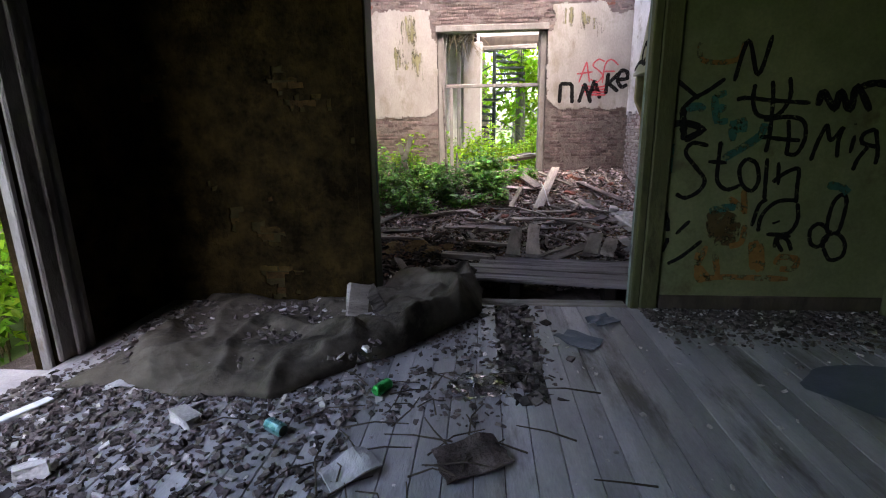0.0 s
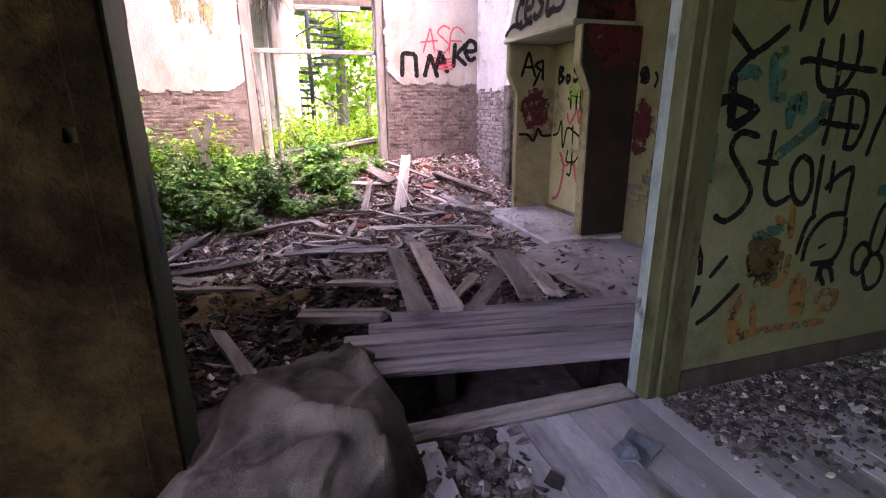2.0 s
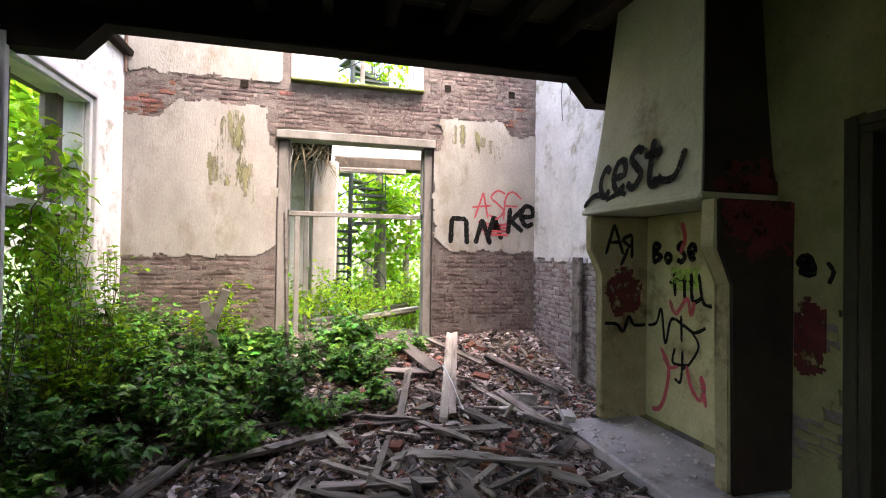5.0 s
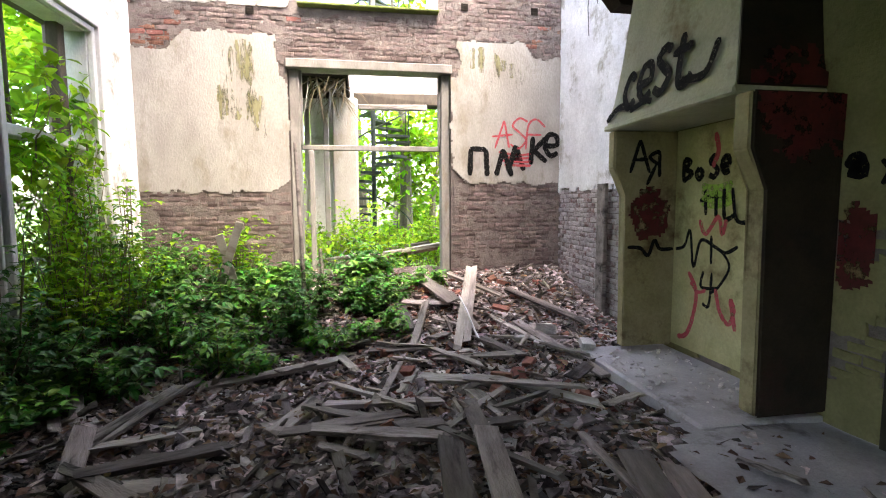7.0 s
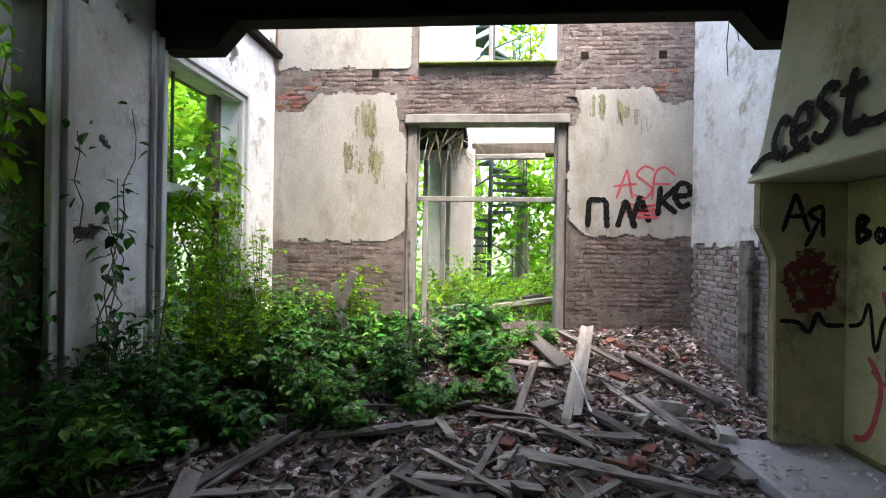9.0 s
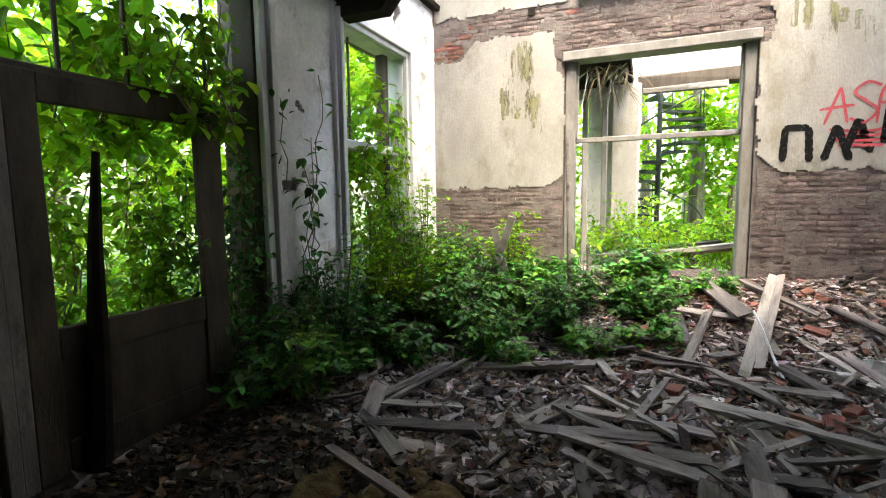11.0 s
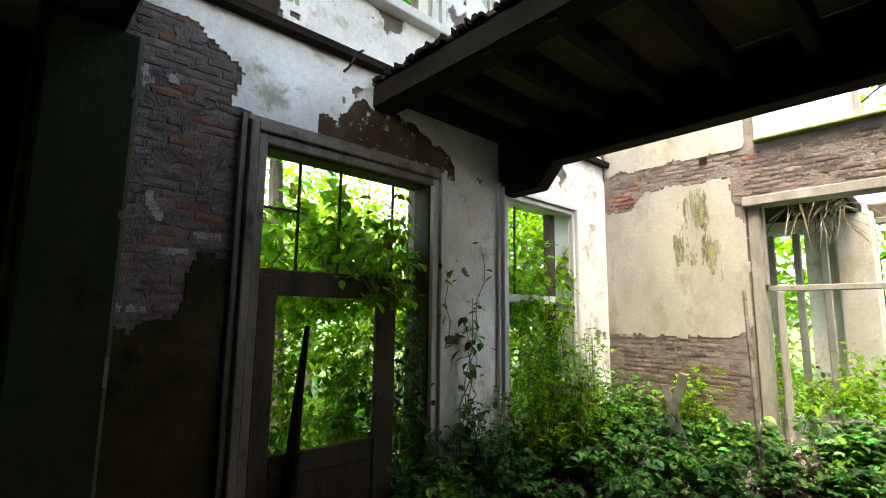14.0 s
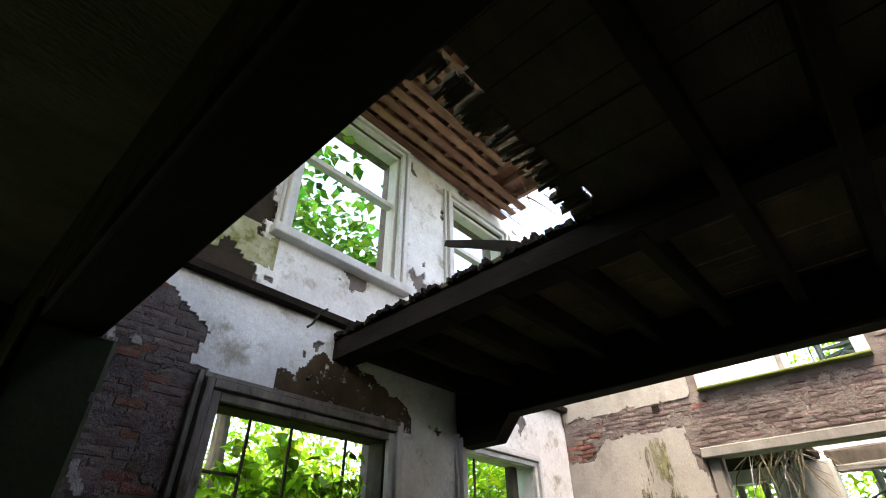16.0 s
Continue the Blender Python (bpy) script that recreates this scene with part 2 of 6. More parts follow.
M_RUST = mat("rusty_steel", (0.10, 0.06, 0.05), (0.22, 0.14, 0.11), 6, 0.8, 0.4, 60, stain=(0.3, 0.25, 0.24), stain_scale=4, stain_at=0.6)
M_LEAF = mat("leaf", (0.040, 0.155, 0.016), (0.145, 0.35, 0.04), 3, 0.42, 0.0, 20, island=0.7, trans=0.26, spec=0.45)
M_LEAF_DARK = mat("bramble_leaf", (0.020, 0.080, 0.014), (0.075, 0.21, 0.034), 3, 0.45, 0.0, 20, island=0.6, trans=0.25)
# Lit copy of the leaf: raised colour and translucency stand in for daylight.
M_LEAF_LIT = mat("lit_leaf", (0.12, 0.26, 0.010), (0.27, 0.47, 0.03), 1, 0.6, 0.0, 8, island=0.55, trans=0.58)
M_STEM = mat("stem", (0.10, 0.08, 0.05), (0.20, 0.16, 0.10), 8, 0.8, 0.3, 60)
M_BARK = mat("bark", (0.09, 0.075, 0.06), (0.22, 0.19, 0.16), 5, 0.9, 0.8, 40, stretch=(1, 1, 0.3))
M_GRASS = mat("weedy_ground", (0.045, 0.085, 0.02), (0.12, 0.17, 0.05), 1.2, 0.95, 0.6, 12)
M_BLACK = mat("black_spray", (0.004, 0.004, 0.0045), (0.012, 0.012, 0.013), 8, 0.8, 0.0, 40, spec=0.1, holes=0.36, hole_scale=45)
M_REDSPRAY = mat("red_spray", (0.40, 0.045, 0.06), (0.52, 0.10, 0.12), 8, 0.7, 0.0, 40, holes=0.40, hole_scale=40)
M_OXBLOOD = mat("dark_red_paint", (0.055, 0.009, 0.008), (0.115, 0.022, 0.02), 6, 0.75, 0.1, 40, holes=0.41, hole_scale=9)
# Dark brown plaster: dirt, plus the shade of faces turned from the daylight.
M_SHADEDIRT = mat("shade_and_dirt_plaster", (0.013, 0.009, 0.006), (0.038, 0.027, 0.016), 3, 0.9, 0.3, 40, stain=(0.042, 0.016, 0.012), stain_scale=1.3, stain_at=0.56)
M_TEAL = mat("teal_spray", (0.012, 0.07, 0.06), (0.03, 0.12, 0.09), 8, 0.7, 0.0, 40, holes=0.43, hole_scale=16)
M_OCHSPRAY = mat("ochre_spray", (0.16, 0.075, 0.016), (0.24, 0.13, 0.035), 8, 0.7, 0.0, 40, holes=0.45, hole_scale=14)
M_OCHDARK = mat("brown_spray", (0.045, 0.03, 0.008), (0.085, 0.055, 0.018), 8, 0.7, 0.0, 40, holes=0.44, hole_scale=14)
M_BLUESPRAY = mat("blue_spray", (0.008, 0.05, 0.085), (0.02, 0.085, 0.13), 8, 0.7, 0.0, 40, holes=0.42, hole_scale=16)
M_LIME = mat("lime_spray", (0.25, 0.42, 0.06), (0.34, 0.5, 0.1), 8, 0.7, 0.0, 40, holes=0.45)
M_CAN_G = mat("green_can", (0.01, 0.30, 0.06), (0.03, 0.42, 0.1), 8, 0.3, 0.0, 40, metal=0.5)
M_CAN_B = mat("teal_can", (0.02, 0.20, 0.22), (0.2, 0.35, 0.36), 30, 0.3, 0.0, 40, metal=0.5)
M_BLADE = mat("blue_vinyl", (0.10, 0.12, 0.15), (0.17, 0.19, 0.23), 5, 0.5, 0.2, 60)
M_CABLE = mat("white_cable", (0.66, 0.66, 0.68), (0.78, 0.78, 0.8), 8, 0.5, 0.0, 40)
M_ALGAE = mat("green_algae", (0.16, 0.152, 0.08), (0.255, 0.243, 0.145), 9, 0.95, 0.3, 60, stretch=(1, 1, 0.14), holes=0.51, hole_scale=14)
M_ALGAE_WALL = mat("algae_plaster", (0.28, 0.27, 0.15), (0.44, 0.42, 0.30), 5, 0.95, 0.4, 50, stain=(0.16, 0.17, 0.05), stain_scale=4, stain_at=0.5)
M_MOSS = mat("moss", (0.10, 0.13, 0.03), (0.20, 0.22, 0.06), 6, 0.95, 0.8, 60)
glass = bpy.data.materials.new("clear_plastic")
glass.use_nodes = True
glass.node_tree.nodes["Principled BSDF"].inputs["Transmission Weight"].default_value = 1.0
glass.node_tree.nodes["Principled BSDF"].inputs["Roughness"].default_value = 0.15

# ---- builders ----
rng = random.Random(7)
nprng = np.random.default_rng(11)


def link(name, bm, material, parent=None, label=""):
    me = bpy.data.meshes.new(name)
    bmesh.ops.recalc_face_normals(bm, faces=bm.faces)
    bm.to_mesh(me)
    bm.free()
    me.materials.append(material)
    ob = new(name, me)
    if parent:
        ob.parent = parent
    if label:
        ob["label"] = label
    return ob


def part(name, bm, material, parent, label=""):
    return link(name, bm, material, parent, label)


def raw(name, verts, faces, material, parent=None, smooth=False):
    me = bpy.data.meshes.new(name)
    me.from_pydata(verts, [], faces)
    me.materials.append(material)
    if smooth:
        me.shade_smooth()
    ob = new(name, me)
    if parent:
        ob.parent = parent
    return ob


def empty(name, x=0, y=0, z=0):
    ob = new(name)
    ob.location = (x, y, z)
    return ob


def thing(name, label, category, at=(0, 0, 0), group="", kind=""):
    return tagged(empty(name, *at), label, category, group, kind)


def box(bm, x0, x1, y0, y1, z0, z1, bevel=0.0, wobble=0.0):
    g = bmesh.ops.create_cube(bm, size=1.0, matrix=Matrix.Translation(((x0 + x1) / 2, (y0 + y1) / 2, (z0 + z1) / 2)) @ Matrix.Diagonal((x1 - x0, y1 - y0, z1 - z0, 1)))
    vs = g["verts"]
    if bevel:
        es = {e for v in vs for e in v.link_edges}
        r = bmesh.ops.bevel(bm, geom=list(es), offset=bevel, segments=1, affect="EDGES")
        vs = r["verts"]
    if wobble:
        for v in vs:
            v.co += Vector((rng.uniform(-wobble, wobble), rng.uniform(-wobble, wobble), rng.uniform(-wobble, wobble)))
    return vs


def one_box(name, x0, x1, y0, y1, z0, z1, material, parent=None, bevel=0.006, wobble=0.0, label=""):
    bm = bmesh.new()
    box(bm, x0, x1, y0, y1, z0, z1, bevel, wobble)
    return link(name, bm, material, parent, label)


def tube(bm, pts, r0, r1=None, sides=6):
    """A bent tapering rod through points."""
    r1 = r0 if r1 is None else r1
    pts = [Vector(p) for p in pts]
    rings = []
    for i, p in enumerate(pts):
        d = (pts[min(i + 1, len(pts) - 1)] - pts[max(i - 1, 0)]).normalized()
        a = d.orthogonal().normalized()
        b = d.cross(a)
        r = r0 + (r1 - r0) * i / (len(pts) - 1)
        rings.append([bm.verts.new(p + (a * math.cos(k * math.tau / sides) + b * math.sin(k * math.tau / sides)) * r) for k in range(sides)])
    for u, v in zip(rings, rings[1:]):
        for k in range(sides):
            bm.faces.new((u[k], u[(k + 1) % sides], v[(k + 1) % sides], v[k]))
    bm.faces.new(rings[0])
    bm.faces.new(rings[-1])


def wall(name, axis, a, b, u0, u1, z0, z1, holes, material, label, category="wall"):
    """A wall with thickness a..b across its axis ('x' or 'y'), u0..u1 along it, and holes (u0, u1, z0, z1) that go through."""
    us = sorted({u0, u1, *(h[0] for h in holes), *(h[1] for h in holes)})
    zs = sorted({z0, z1, *(h[2] for h in holes), *(h[3] for h in holes)})
    us, zs = [u for u in us if u0 <= u <= u1], [z for z in zs if z0 <= z <= z1]

    def solid(i, j):
        if not (0 <= i < len(us) - 1 and 0 <= j < len(zs) - 1):
            return False
        cu, cz = (us[i] + us[i + 1]) / 2, (zs[j] + zs[j + 1]) / 2
        return not any(h[0] < cu < h[1] and h[2] < cz < h[3] for h in holes)
    bm = bmesh.new()
    cache = {}

    def vert(s, u, z):
        key = (s, u, z)
        if key not in cache:
            cache[key] = bm.verts.new((s, u, z) if axis == "x" else (u, s, z))
        return cache[key]

    def quad(*c):
        bm.faces.new([vert(*k) for k in c])
    for i in range(len(us) - 1):
        for j in range(len(zs) - 1):
            if not solid(i, j):
                continue
            ua, ub, za, zb = us[i], us[i + 1], zs[j], zs[j + 1]
            for s in (a, b):
                quad((s, ua, za), (s, ub, za), (s, ub, zb), (s, ua, zb))
            if not solid(i - 1, j):
                quad((a, ua, za), (b, ua, za), (b, ua, zb), (a, ua, zb))
            if not solid(i + 1, j):
                quad((a, ub, za), (b, ub, za), (b, ub, zb), (a, ub, zb))
            if not solid(i, j - 1):
                quad((a, ua, za), (b, ua, za), (b, ub, za), (a, ub, za))
            if not solid(i, j + 1):
                quad((a, ua, zb), (b, ua, zb), (b, ub, zb), (a, ub, zb))
    return tagged(link(name, bm, material), label, category, kind="structure")


def n2(u, v, s, seed=0.0):
    return noise.noise(Vector((u * s, v * s, seed)))


def skin(name, axis, face, out, u0, u1, z0, z1, keep, material, parent, cell=0.035, thick=0.018, label=""):
    """A coat of plaster with a ragged edge on a wall: cells for which keep(u, z) is true, standing proud by thick."""
    nu, nz = int((u1 - u0) / cell), int((z1 - z0) / cell)
    du, dz = (u1 - u0) / nu, (z1 - z0) / nz
    on = [[keep(u0 + (i + 0.5) * du, z0 + (j + 0.5) * dz) for j in range(nz)] for i in range(nu)]
    verts, faces, ids = [], [], {}

    def vid(i, j, top):
        key = (i, j, top)
        if key not in ids:
            ids[key] = len(verts)
            ju = n2(i * 1.7, j * 1.3, 1.0, 3.1) * du * 0.55 if 0 < i < nu else 0
            jz = n2(i * 1.3, j * 1.7, 1.0, 9.7) * dz * 0.55 if 0 < j < nz else 0
            u, z = u0 + i * du + ju, z0 + j * dz + jz
            s = face + out * ((thick + 0.004 * n2(u, z, 2.5, 5)) if top else 0.0)
            verts.append((s, u, z) if axis == "x" else (u, s, z))
        return ids[key]

    def isin(i, j):
        return 0 <= i < nu and 0 <= j < nz and on[i][j]
    for i in range(nu):
        for j in range(nz):
            if not on[i][j]:
                continue
            faces.append((vid(i, j, 1), vid(i + 1, j, 1), vid(i + 1, j + 1, 1), vid(i, j + 1, 1)))
            for di, dj, p, q in ((-1, 0, (i, j), (i, j + 1)), (1, 0, (i + 1, j), (i + 1, j + 1)), (0, -1, (i, j), (i + 1, j)), (0, 1, (i, j + 1), (i + 1, j + 1))):
                if not isin(i + di, j + dj):
                    faces.append((vid(*p, 1), vid(*q, 1), vid(*q, 0), vid(*p, 0)))
    ob = raw(name, verts, faces, material, parent)
    bm = bmesh.new()
    bm.from_mesh(ob.data)
    bmesh.ops.recalc_face_normals(bm, faces=bm.faces)
    bm.to_mesh(ob.data)
    bm.free()
    if label:
        ob["label"] = label
    return ob


BRICK_MESHES = {}


def brick_mesh(material, k):
    key = (material.name, k)
    if key not in BRICK_MESHES:
        bm = bmesh.new()
        box(bm, -0.103 + rng.uniform(0, 0.012), 0.103 - rng.uniform(0, 0.012), -0.014, 0.014, -0.028, 0.028 - rng.uniform(0, 0.005))
        bmesh.ops.subdivide_edges(bm, edges=list(bm.edges), cuts=1, use_grid_fill=True)
        for v in bm.verts:
            rim = sum((abs(v.co.x) > 0.09, abs(v.co.z) > 0.02))
            v.co.y *= 1.0 - 0.24 * rim * rng.uniform(0.6, 1.4)
            v.co += Vector((rng.uniform(-0.006, 0.006), rng.uniform(-0.002, 0.002), rng.uniform(-0.004, 0.004)))
        me = bpy.data.meshes.new("brick")
        bmesh.ops.recalc_face_normals(bm, faces=bm.faces)
        bm.to_mesh(me)
        bm.free()
        me.materials.append(material)
        BRICK_MESHES[key] = me
    return BRICK_MESHES[key]


def bricks(parent, axis, face, out, u0, u1, z0, z1, keep, material, limit=290, rest=None, course=0.064, step=0.212):
    """Single bricks on a wall's face where keep(u, z); those past the limit are joined."""
    places = []
    for j in range(int((z1 - z0) / course)):
        z = z0 + (j + 0.5) * course
        for i in range(-1, int((u1 - u0) / step) + 2):
            u = u0 + (i + (0.5 if j % 2 else 0.0)) * step + rng.uniform(-0.012, 0.012)
            if u0 + 0.03 < u < u1 - 0.03 and keep(u, z):
                places.append((u, z))
    places.sort(key=lambda q: n2(q[0], q[1], 3.0, 40))
    joined_v, joined_f = [], []
    for k, (u, z) in enumerate(places):
        m = material(u, z) if callable(material) else material
        s = face + out * rng.uniform(-0.006, 0.001)
        c = pose(s, u, z + rng.uniform(-0.004, 0.004), rng.uniform(-0.8, 0.8), rng.uniform(-1.5, 1.5), 90) if axis == "x" else pose(u, s, z + rng.uniform(-0.004, 0.004), rng.uniform(-1.2, 1.2), rng.uniform(-1.2, 1.2), 0)
        me = brick_mesh(m, k % 11)
        room = min(u - u0, u1 - u) / 0.107
        c = c @ Matrix.Diagonal((min(1.0, max(0.3, room)), 1, 1, 1))
        if k < limit:
            ob = new("brick", me)
            ob.parent, ob.matrix_basis = parent, c
        else:
            base = len(joined_v)
            joined_v += [tuple(c @ v.co) for v in me.vertices]
            joined_f += [tuple(base + i for i in p.vertices) for p in me.polygons]
    if joined_v:
        tagged(raw("brickwork", joined_v, joined_f, rest or M_BRICK_JOIN, parent), kind="stuff")


def leaves(pos, size, droop=0.5, shape=0.55, fine=False, three=False, wide=0.34):
    """Vertices and faces of folded pointed leaves at places, with random turns; three: sprays of three leaflets."""
    p = np.asarray(pos)
    n = len(p)
    yaw, pit = nprng.uniform(0, math.tau, n), nprng.normal(-droop * 0.5, wide, n)
    s = size * nprng.uniform(0.55, 1.3, n)
    if three:
        p, pit, s = np.repeat(p, 3, 0), np.repeat(pit, 3) + nprng.normal(0, 0.12, 3 * n), np.repeat(s, 3) * np.tile([0.82, 1.0, 0.82], n)
        yaw = np.repeat(yaw, 3) + np.tile([-1.15, 0.0, 1.15], n) + nprng.normal(0, 0.12, 3 * n)
        n *= 3
    d = np.stack([np.cos(yaw) * np.cos(pit), np.sin(yaw) * np.cos(pit), np.sin(pit)], 1)
    side = np.stack([-np.sin(yaw), np.cos(yaw), nprng.normal(0, wide, n)], 1)
    side /= np.linalg.norm(side, axis=1)[:, None]
    up = np.cross(d, side)
    s1 = s[:, None]
    w = shape * 0.5
    if fine:
        d, side, up = d * s1, side * s1, up * s1
        rows = [p, p + d * 0.28 + side * w * 0.9 + up * 0.07, p + d * 0.30, p + d * 0.28 - side * w * 0.9 + up * 0.07,
                p + d * 0.62 + side * w * 0.82 + up * 0.05, p + d * 0.64 - up * 0.03, p + d * 0.62 - side * w * 0.82 + up * 0.05, p + d - up * 0.14]
        v = np.stack(rows, 1).reshape(-1, 3)
        b = np.arange(n)[:, None] * 8
        f = [b + np.array(q) for q in ((0, 2, 1), (0, 3, 2), (1, 2, 5), (1, 5, 4), (2, 3, 6), (2, 6, 5), (4, 5, 7), (5, 6, 7))]
        return v.tolist(), np.concatenate(f).tolist()
    rows = [p, p + d * s1 * 0.4 + side * s1 * w + up * s1 * 0.08, p + d * s1 * 0.45, p + d * s1 * 0.4 - side * s1 * w + up * s1 * 0.08, p + d * s1 - up * s1 * 0.12]
    v = np.stack(rows, 1).reshape(-1, 3)
    b = np.arange(n)[:, None] * 5
    f = np.concatenate([b + np.array([0, 2, 1]), b + np.array([0, 3, 2]), b + np.array([1, 2, 4]), b + np.array([2, 3, 4])])
    return v.tolist(), f.tolist()


def blob_points(n, c, r, hollow=0.35, lumps=7, seed=0):
    """Points of an uneven leafy mass: several lobes round a centre."""
    g = np.random.default_rng(seed)
    lob = g.normal(0, 0.45, (lumps, 3)) * np.array(r)
    lr = g.uniform(0.35, 0.65, lumps)
    which = g.integers(0, lumps, n)
    d = g.normal(0, 1, (n, 3))
    d /= np.linalg.norm(d, axis=1)[:, None]
    rad = (hollow + (1 - hollow) * g.uniform(0, 1, n) ** 0.6)[:, None] * lr[which][:, None]
    return np.array(c) + lob[which] + d * rad * np.array(r)


def gz(x, y):
    """Height of the rubble over room two."""
    rise = 0.0
    if y > 7.5:
        k = min(1.0, (y - 7.5) / 3.0)
        rise = 0.5 * k * k
    z = -0.03 + rise + 0.05 * n2(x, y, 1.1, 2) + 0.035 * n2(x, y, 3.3, 7)
    if y < 5.6 and x < 1.6:
        z -= 0.10 * max(0.0, min(1.0, (5.6 - y) / 0.8))
    return z

# ---- large structure ----
# ground outdoors, one sheet to the horizon
def ground_sheet():
    verts, faces = [], []
    edge = [-400, -120, -40, -20, -12, -8, -6, -4, -2, 0, 2, 4, 6, 8, 12, 20, 40, 120, 400]
    for i, x in enumerate(edge):
        for j, y in enumerate(edge):
            verts.append((x, y + 6, -0.42 + 0.1 * n2(x, y, 0.4, 1)))
    k = len(edge)
    for i in range(k - 1):
        for j in range(k - 1):
            faces.append((i * k + j, (i + 1) * k + j, (i + 1) * k + j + 1, i * k + j + 1))
    return tagged(raw("ground", verts, faces, M_GRASS, smooth=True), "weedy green ground around the ruined house", "ground", kind="structure")


ground_sheet()

# room one
R1_FLOOR = tagged(one_box("floor", -2.95, 3.35, -3.4, 3.9, -0.34, -0.05, M_SOIL), "worn grey painted floorboards strewn with dirt", "floor", kind="structure")
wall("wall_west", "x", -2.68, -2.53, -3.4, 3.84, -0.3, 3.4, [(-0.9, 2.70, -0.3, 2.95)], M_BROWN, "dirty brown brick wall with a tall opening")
wall("wall_south", "y", -3.4, -3.0, -2.53, 3.35, -0.3, 3.4, [], M_GREEN, "old green painted wall")
wall("wall_east", "x", 3.05, 3.35, -3.0, 3.84, -0.3, 3.4, [], M_GREEN, "old green painted wall")
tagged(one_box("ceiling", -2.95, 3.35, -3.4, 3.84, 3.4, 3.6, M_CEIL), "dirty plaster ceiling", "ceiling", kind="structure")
DIV = wall("wall_middle", "y", 3.84, 3.98, -3.2, 6.6, -0.4, 4.25, [(-0.80, 1.30, -0.4, 2.755)], M_SHADED_OLIVE, "dividing wall with a wide doorway, stripped and painted over")
def brown_plaster(u, z):
    return n2(u, z, 1.5, 3) + 0.45 * n2(u, z, 6, 5) + 0.2 * n2(u, z, 15, 6) > -0.42


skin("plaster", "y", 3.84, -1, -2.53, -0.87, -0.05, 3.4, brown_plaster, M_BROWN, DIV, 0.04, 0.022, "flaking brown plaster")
# Coat over the doorway that keeps this unlit strip dark.
skin("plaster", "y", 3.84, -1, -0.86, 1.44, 2.80, 3.4, lambda u, z: True, M_BROWN, DIV, 0.08, 0.02, "plaster over the doorway, coloured near black for shade")
skin("plaster", "y", 3.84, -1, 1.44, 3.05, 0.10, 3.4, lambda u, z: True, M_GREEN, DIV, 0.06, 0.02, "greenish painted plaster")
tagged(one_box("baseboard", 1.44, 3.045, 3.80, 3.838, -0.04, 0.11, M_DOORWOOD, bevel=0.008), "low dark wooden baseboard under the painted wall", "baseboard", kind="structure")

# room two
def back_plaster(u, z):
    e = 0.05 * n2(u, z, 5, 1) + 0.03 * n2(u, z, 14, 4)
    if z > 3.99:
        return u < -0.80 and z > 4.02 + e
    if u < -0.85:
        top = 3.43 if u < -2.35 else (3.43 + (u + 2.35) * 0.95 if u < -2.1 else 3.665)
        low = 1.61 if u < -1.1 else 1.61 + (u + 1.1) * 0.75
        edge = -0.99 - 0.06 * max(0.0, z - 3.4) if z > 3.25 else -0.99 + 0.5 * min(0.26, 3.25 - z)
        return low + e < z < top + e and u < edge + e * 0.8
    if u > 1.33:
        top = 3.72 if u < 2.4 else max(3.53, 3.72 - (u - 2.4) * 1.1)
        low = 1.73 if u > 1.6 else 1.73 + (1.6 - u) * 1.1
        edge = 1.42 + 0.09 * max(0.0, 1 - abs(z - 3.42) / 0.25) if z > 3.2 else 1.36
        return low + e < z < top + e and u > edge + e * 0.8
    return False


BACK = wall("wall_north", "y", 10.62, 11.0, -3.2, 3.35, -0.4, 6.6, [(-0.86, 1.35, -0.4, 3.33), (-0.70, 1.18, 4.04, 6.3)], M_MORTAR, "brick rear wall with torn plaster and two tall openings")
skin("plaster", "y", 10.62, -1, -2.77, 3.0, 1.3, 6.6, back_plaster, M_PLASTER, BACK, 0.026, 0.022, "stained cream plaster with torn edges")


def left_plaster(u, z):
    e = 0.10 * n2(u, z, 3, 21) + 0.05 * n2(u, z, 9, 24)
    if 5.12 < u < 7.07 and z < 3.27 or 8.14 < u < 9.65 and 0.5 < z < 3.33 or 5.46 < u < 7.05 and 4.9 < z < 7.2 or 8.0 < u < 9.4 and 4.9 < z < 7.0:
        return False
    if u < 5.32 + e and z > 4.3:
        return False
    if u < 5.12 and z < 4.1:
        edge = 5.10 - 1.35 * max(0.0, z - 3.70) if z > 3.68 else 4.98 + 0.5 * max(0.0, z - 3.45)
        return z > 3.99 or (z > 3.42 and u > edge + 1.3 * e)
    return n2(u, z, 2.2, 33) + 0.35 * n2(u, z, 9, 36) > (-0.42 if z > 3.6 else -0.62)


LEFT = wall("wall_west_2", "x", -3.2, -2.77, 3.98, 10.62, -0.4, 7.5, [(5.12, 7.07, -0.4, 3.27), (8.14, 9.65, 0.5, 3.33), (5.46, 7.05, 4.9, 7.2), (8.0, 9.4, 4.9, 7.0)], M_MORTAR, "whitewashed side wall with two storeys of tall window openings")
skin("plaster", "x", -2.77, 1, 3.98, 10.62, -0.1, 7.5, left_plaster, M_WHITE, LEFT, 0.030, 0.022, "whitewashed plaster, flaking")


# Shadow on the lower wall, laid on as a darker olive coat.
skin("plaster", "x", -2.77, 1, 3.98, 5.03, -0.1, 2.6, lambda u, z: z < 1.75 + 0.2 * n2(u, z, 2, 90) + 0.2 * n2(u, z, 8, 95) + min(0.55, 5 * max(0, u - 4.72)), M_SHADED_OLIVE, LEFT, 0.03, 0.02, "olive plaster darkened low on the wall for its shade")

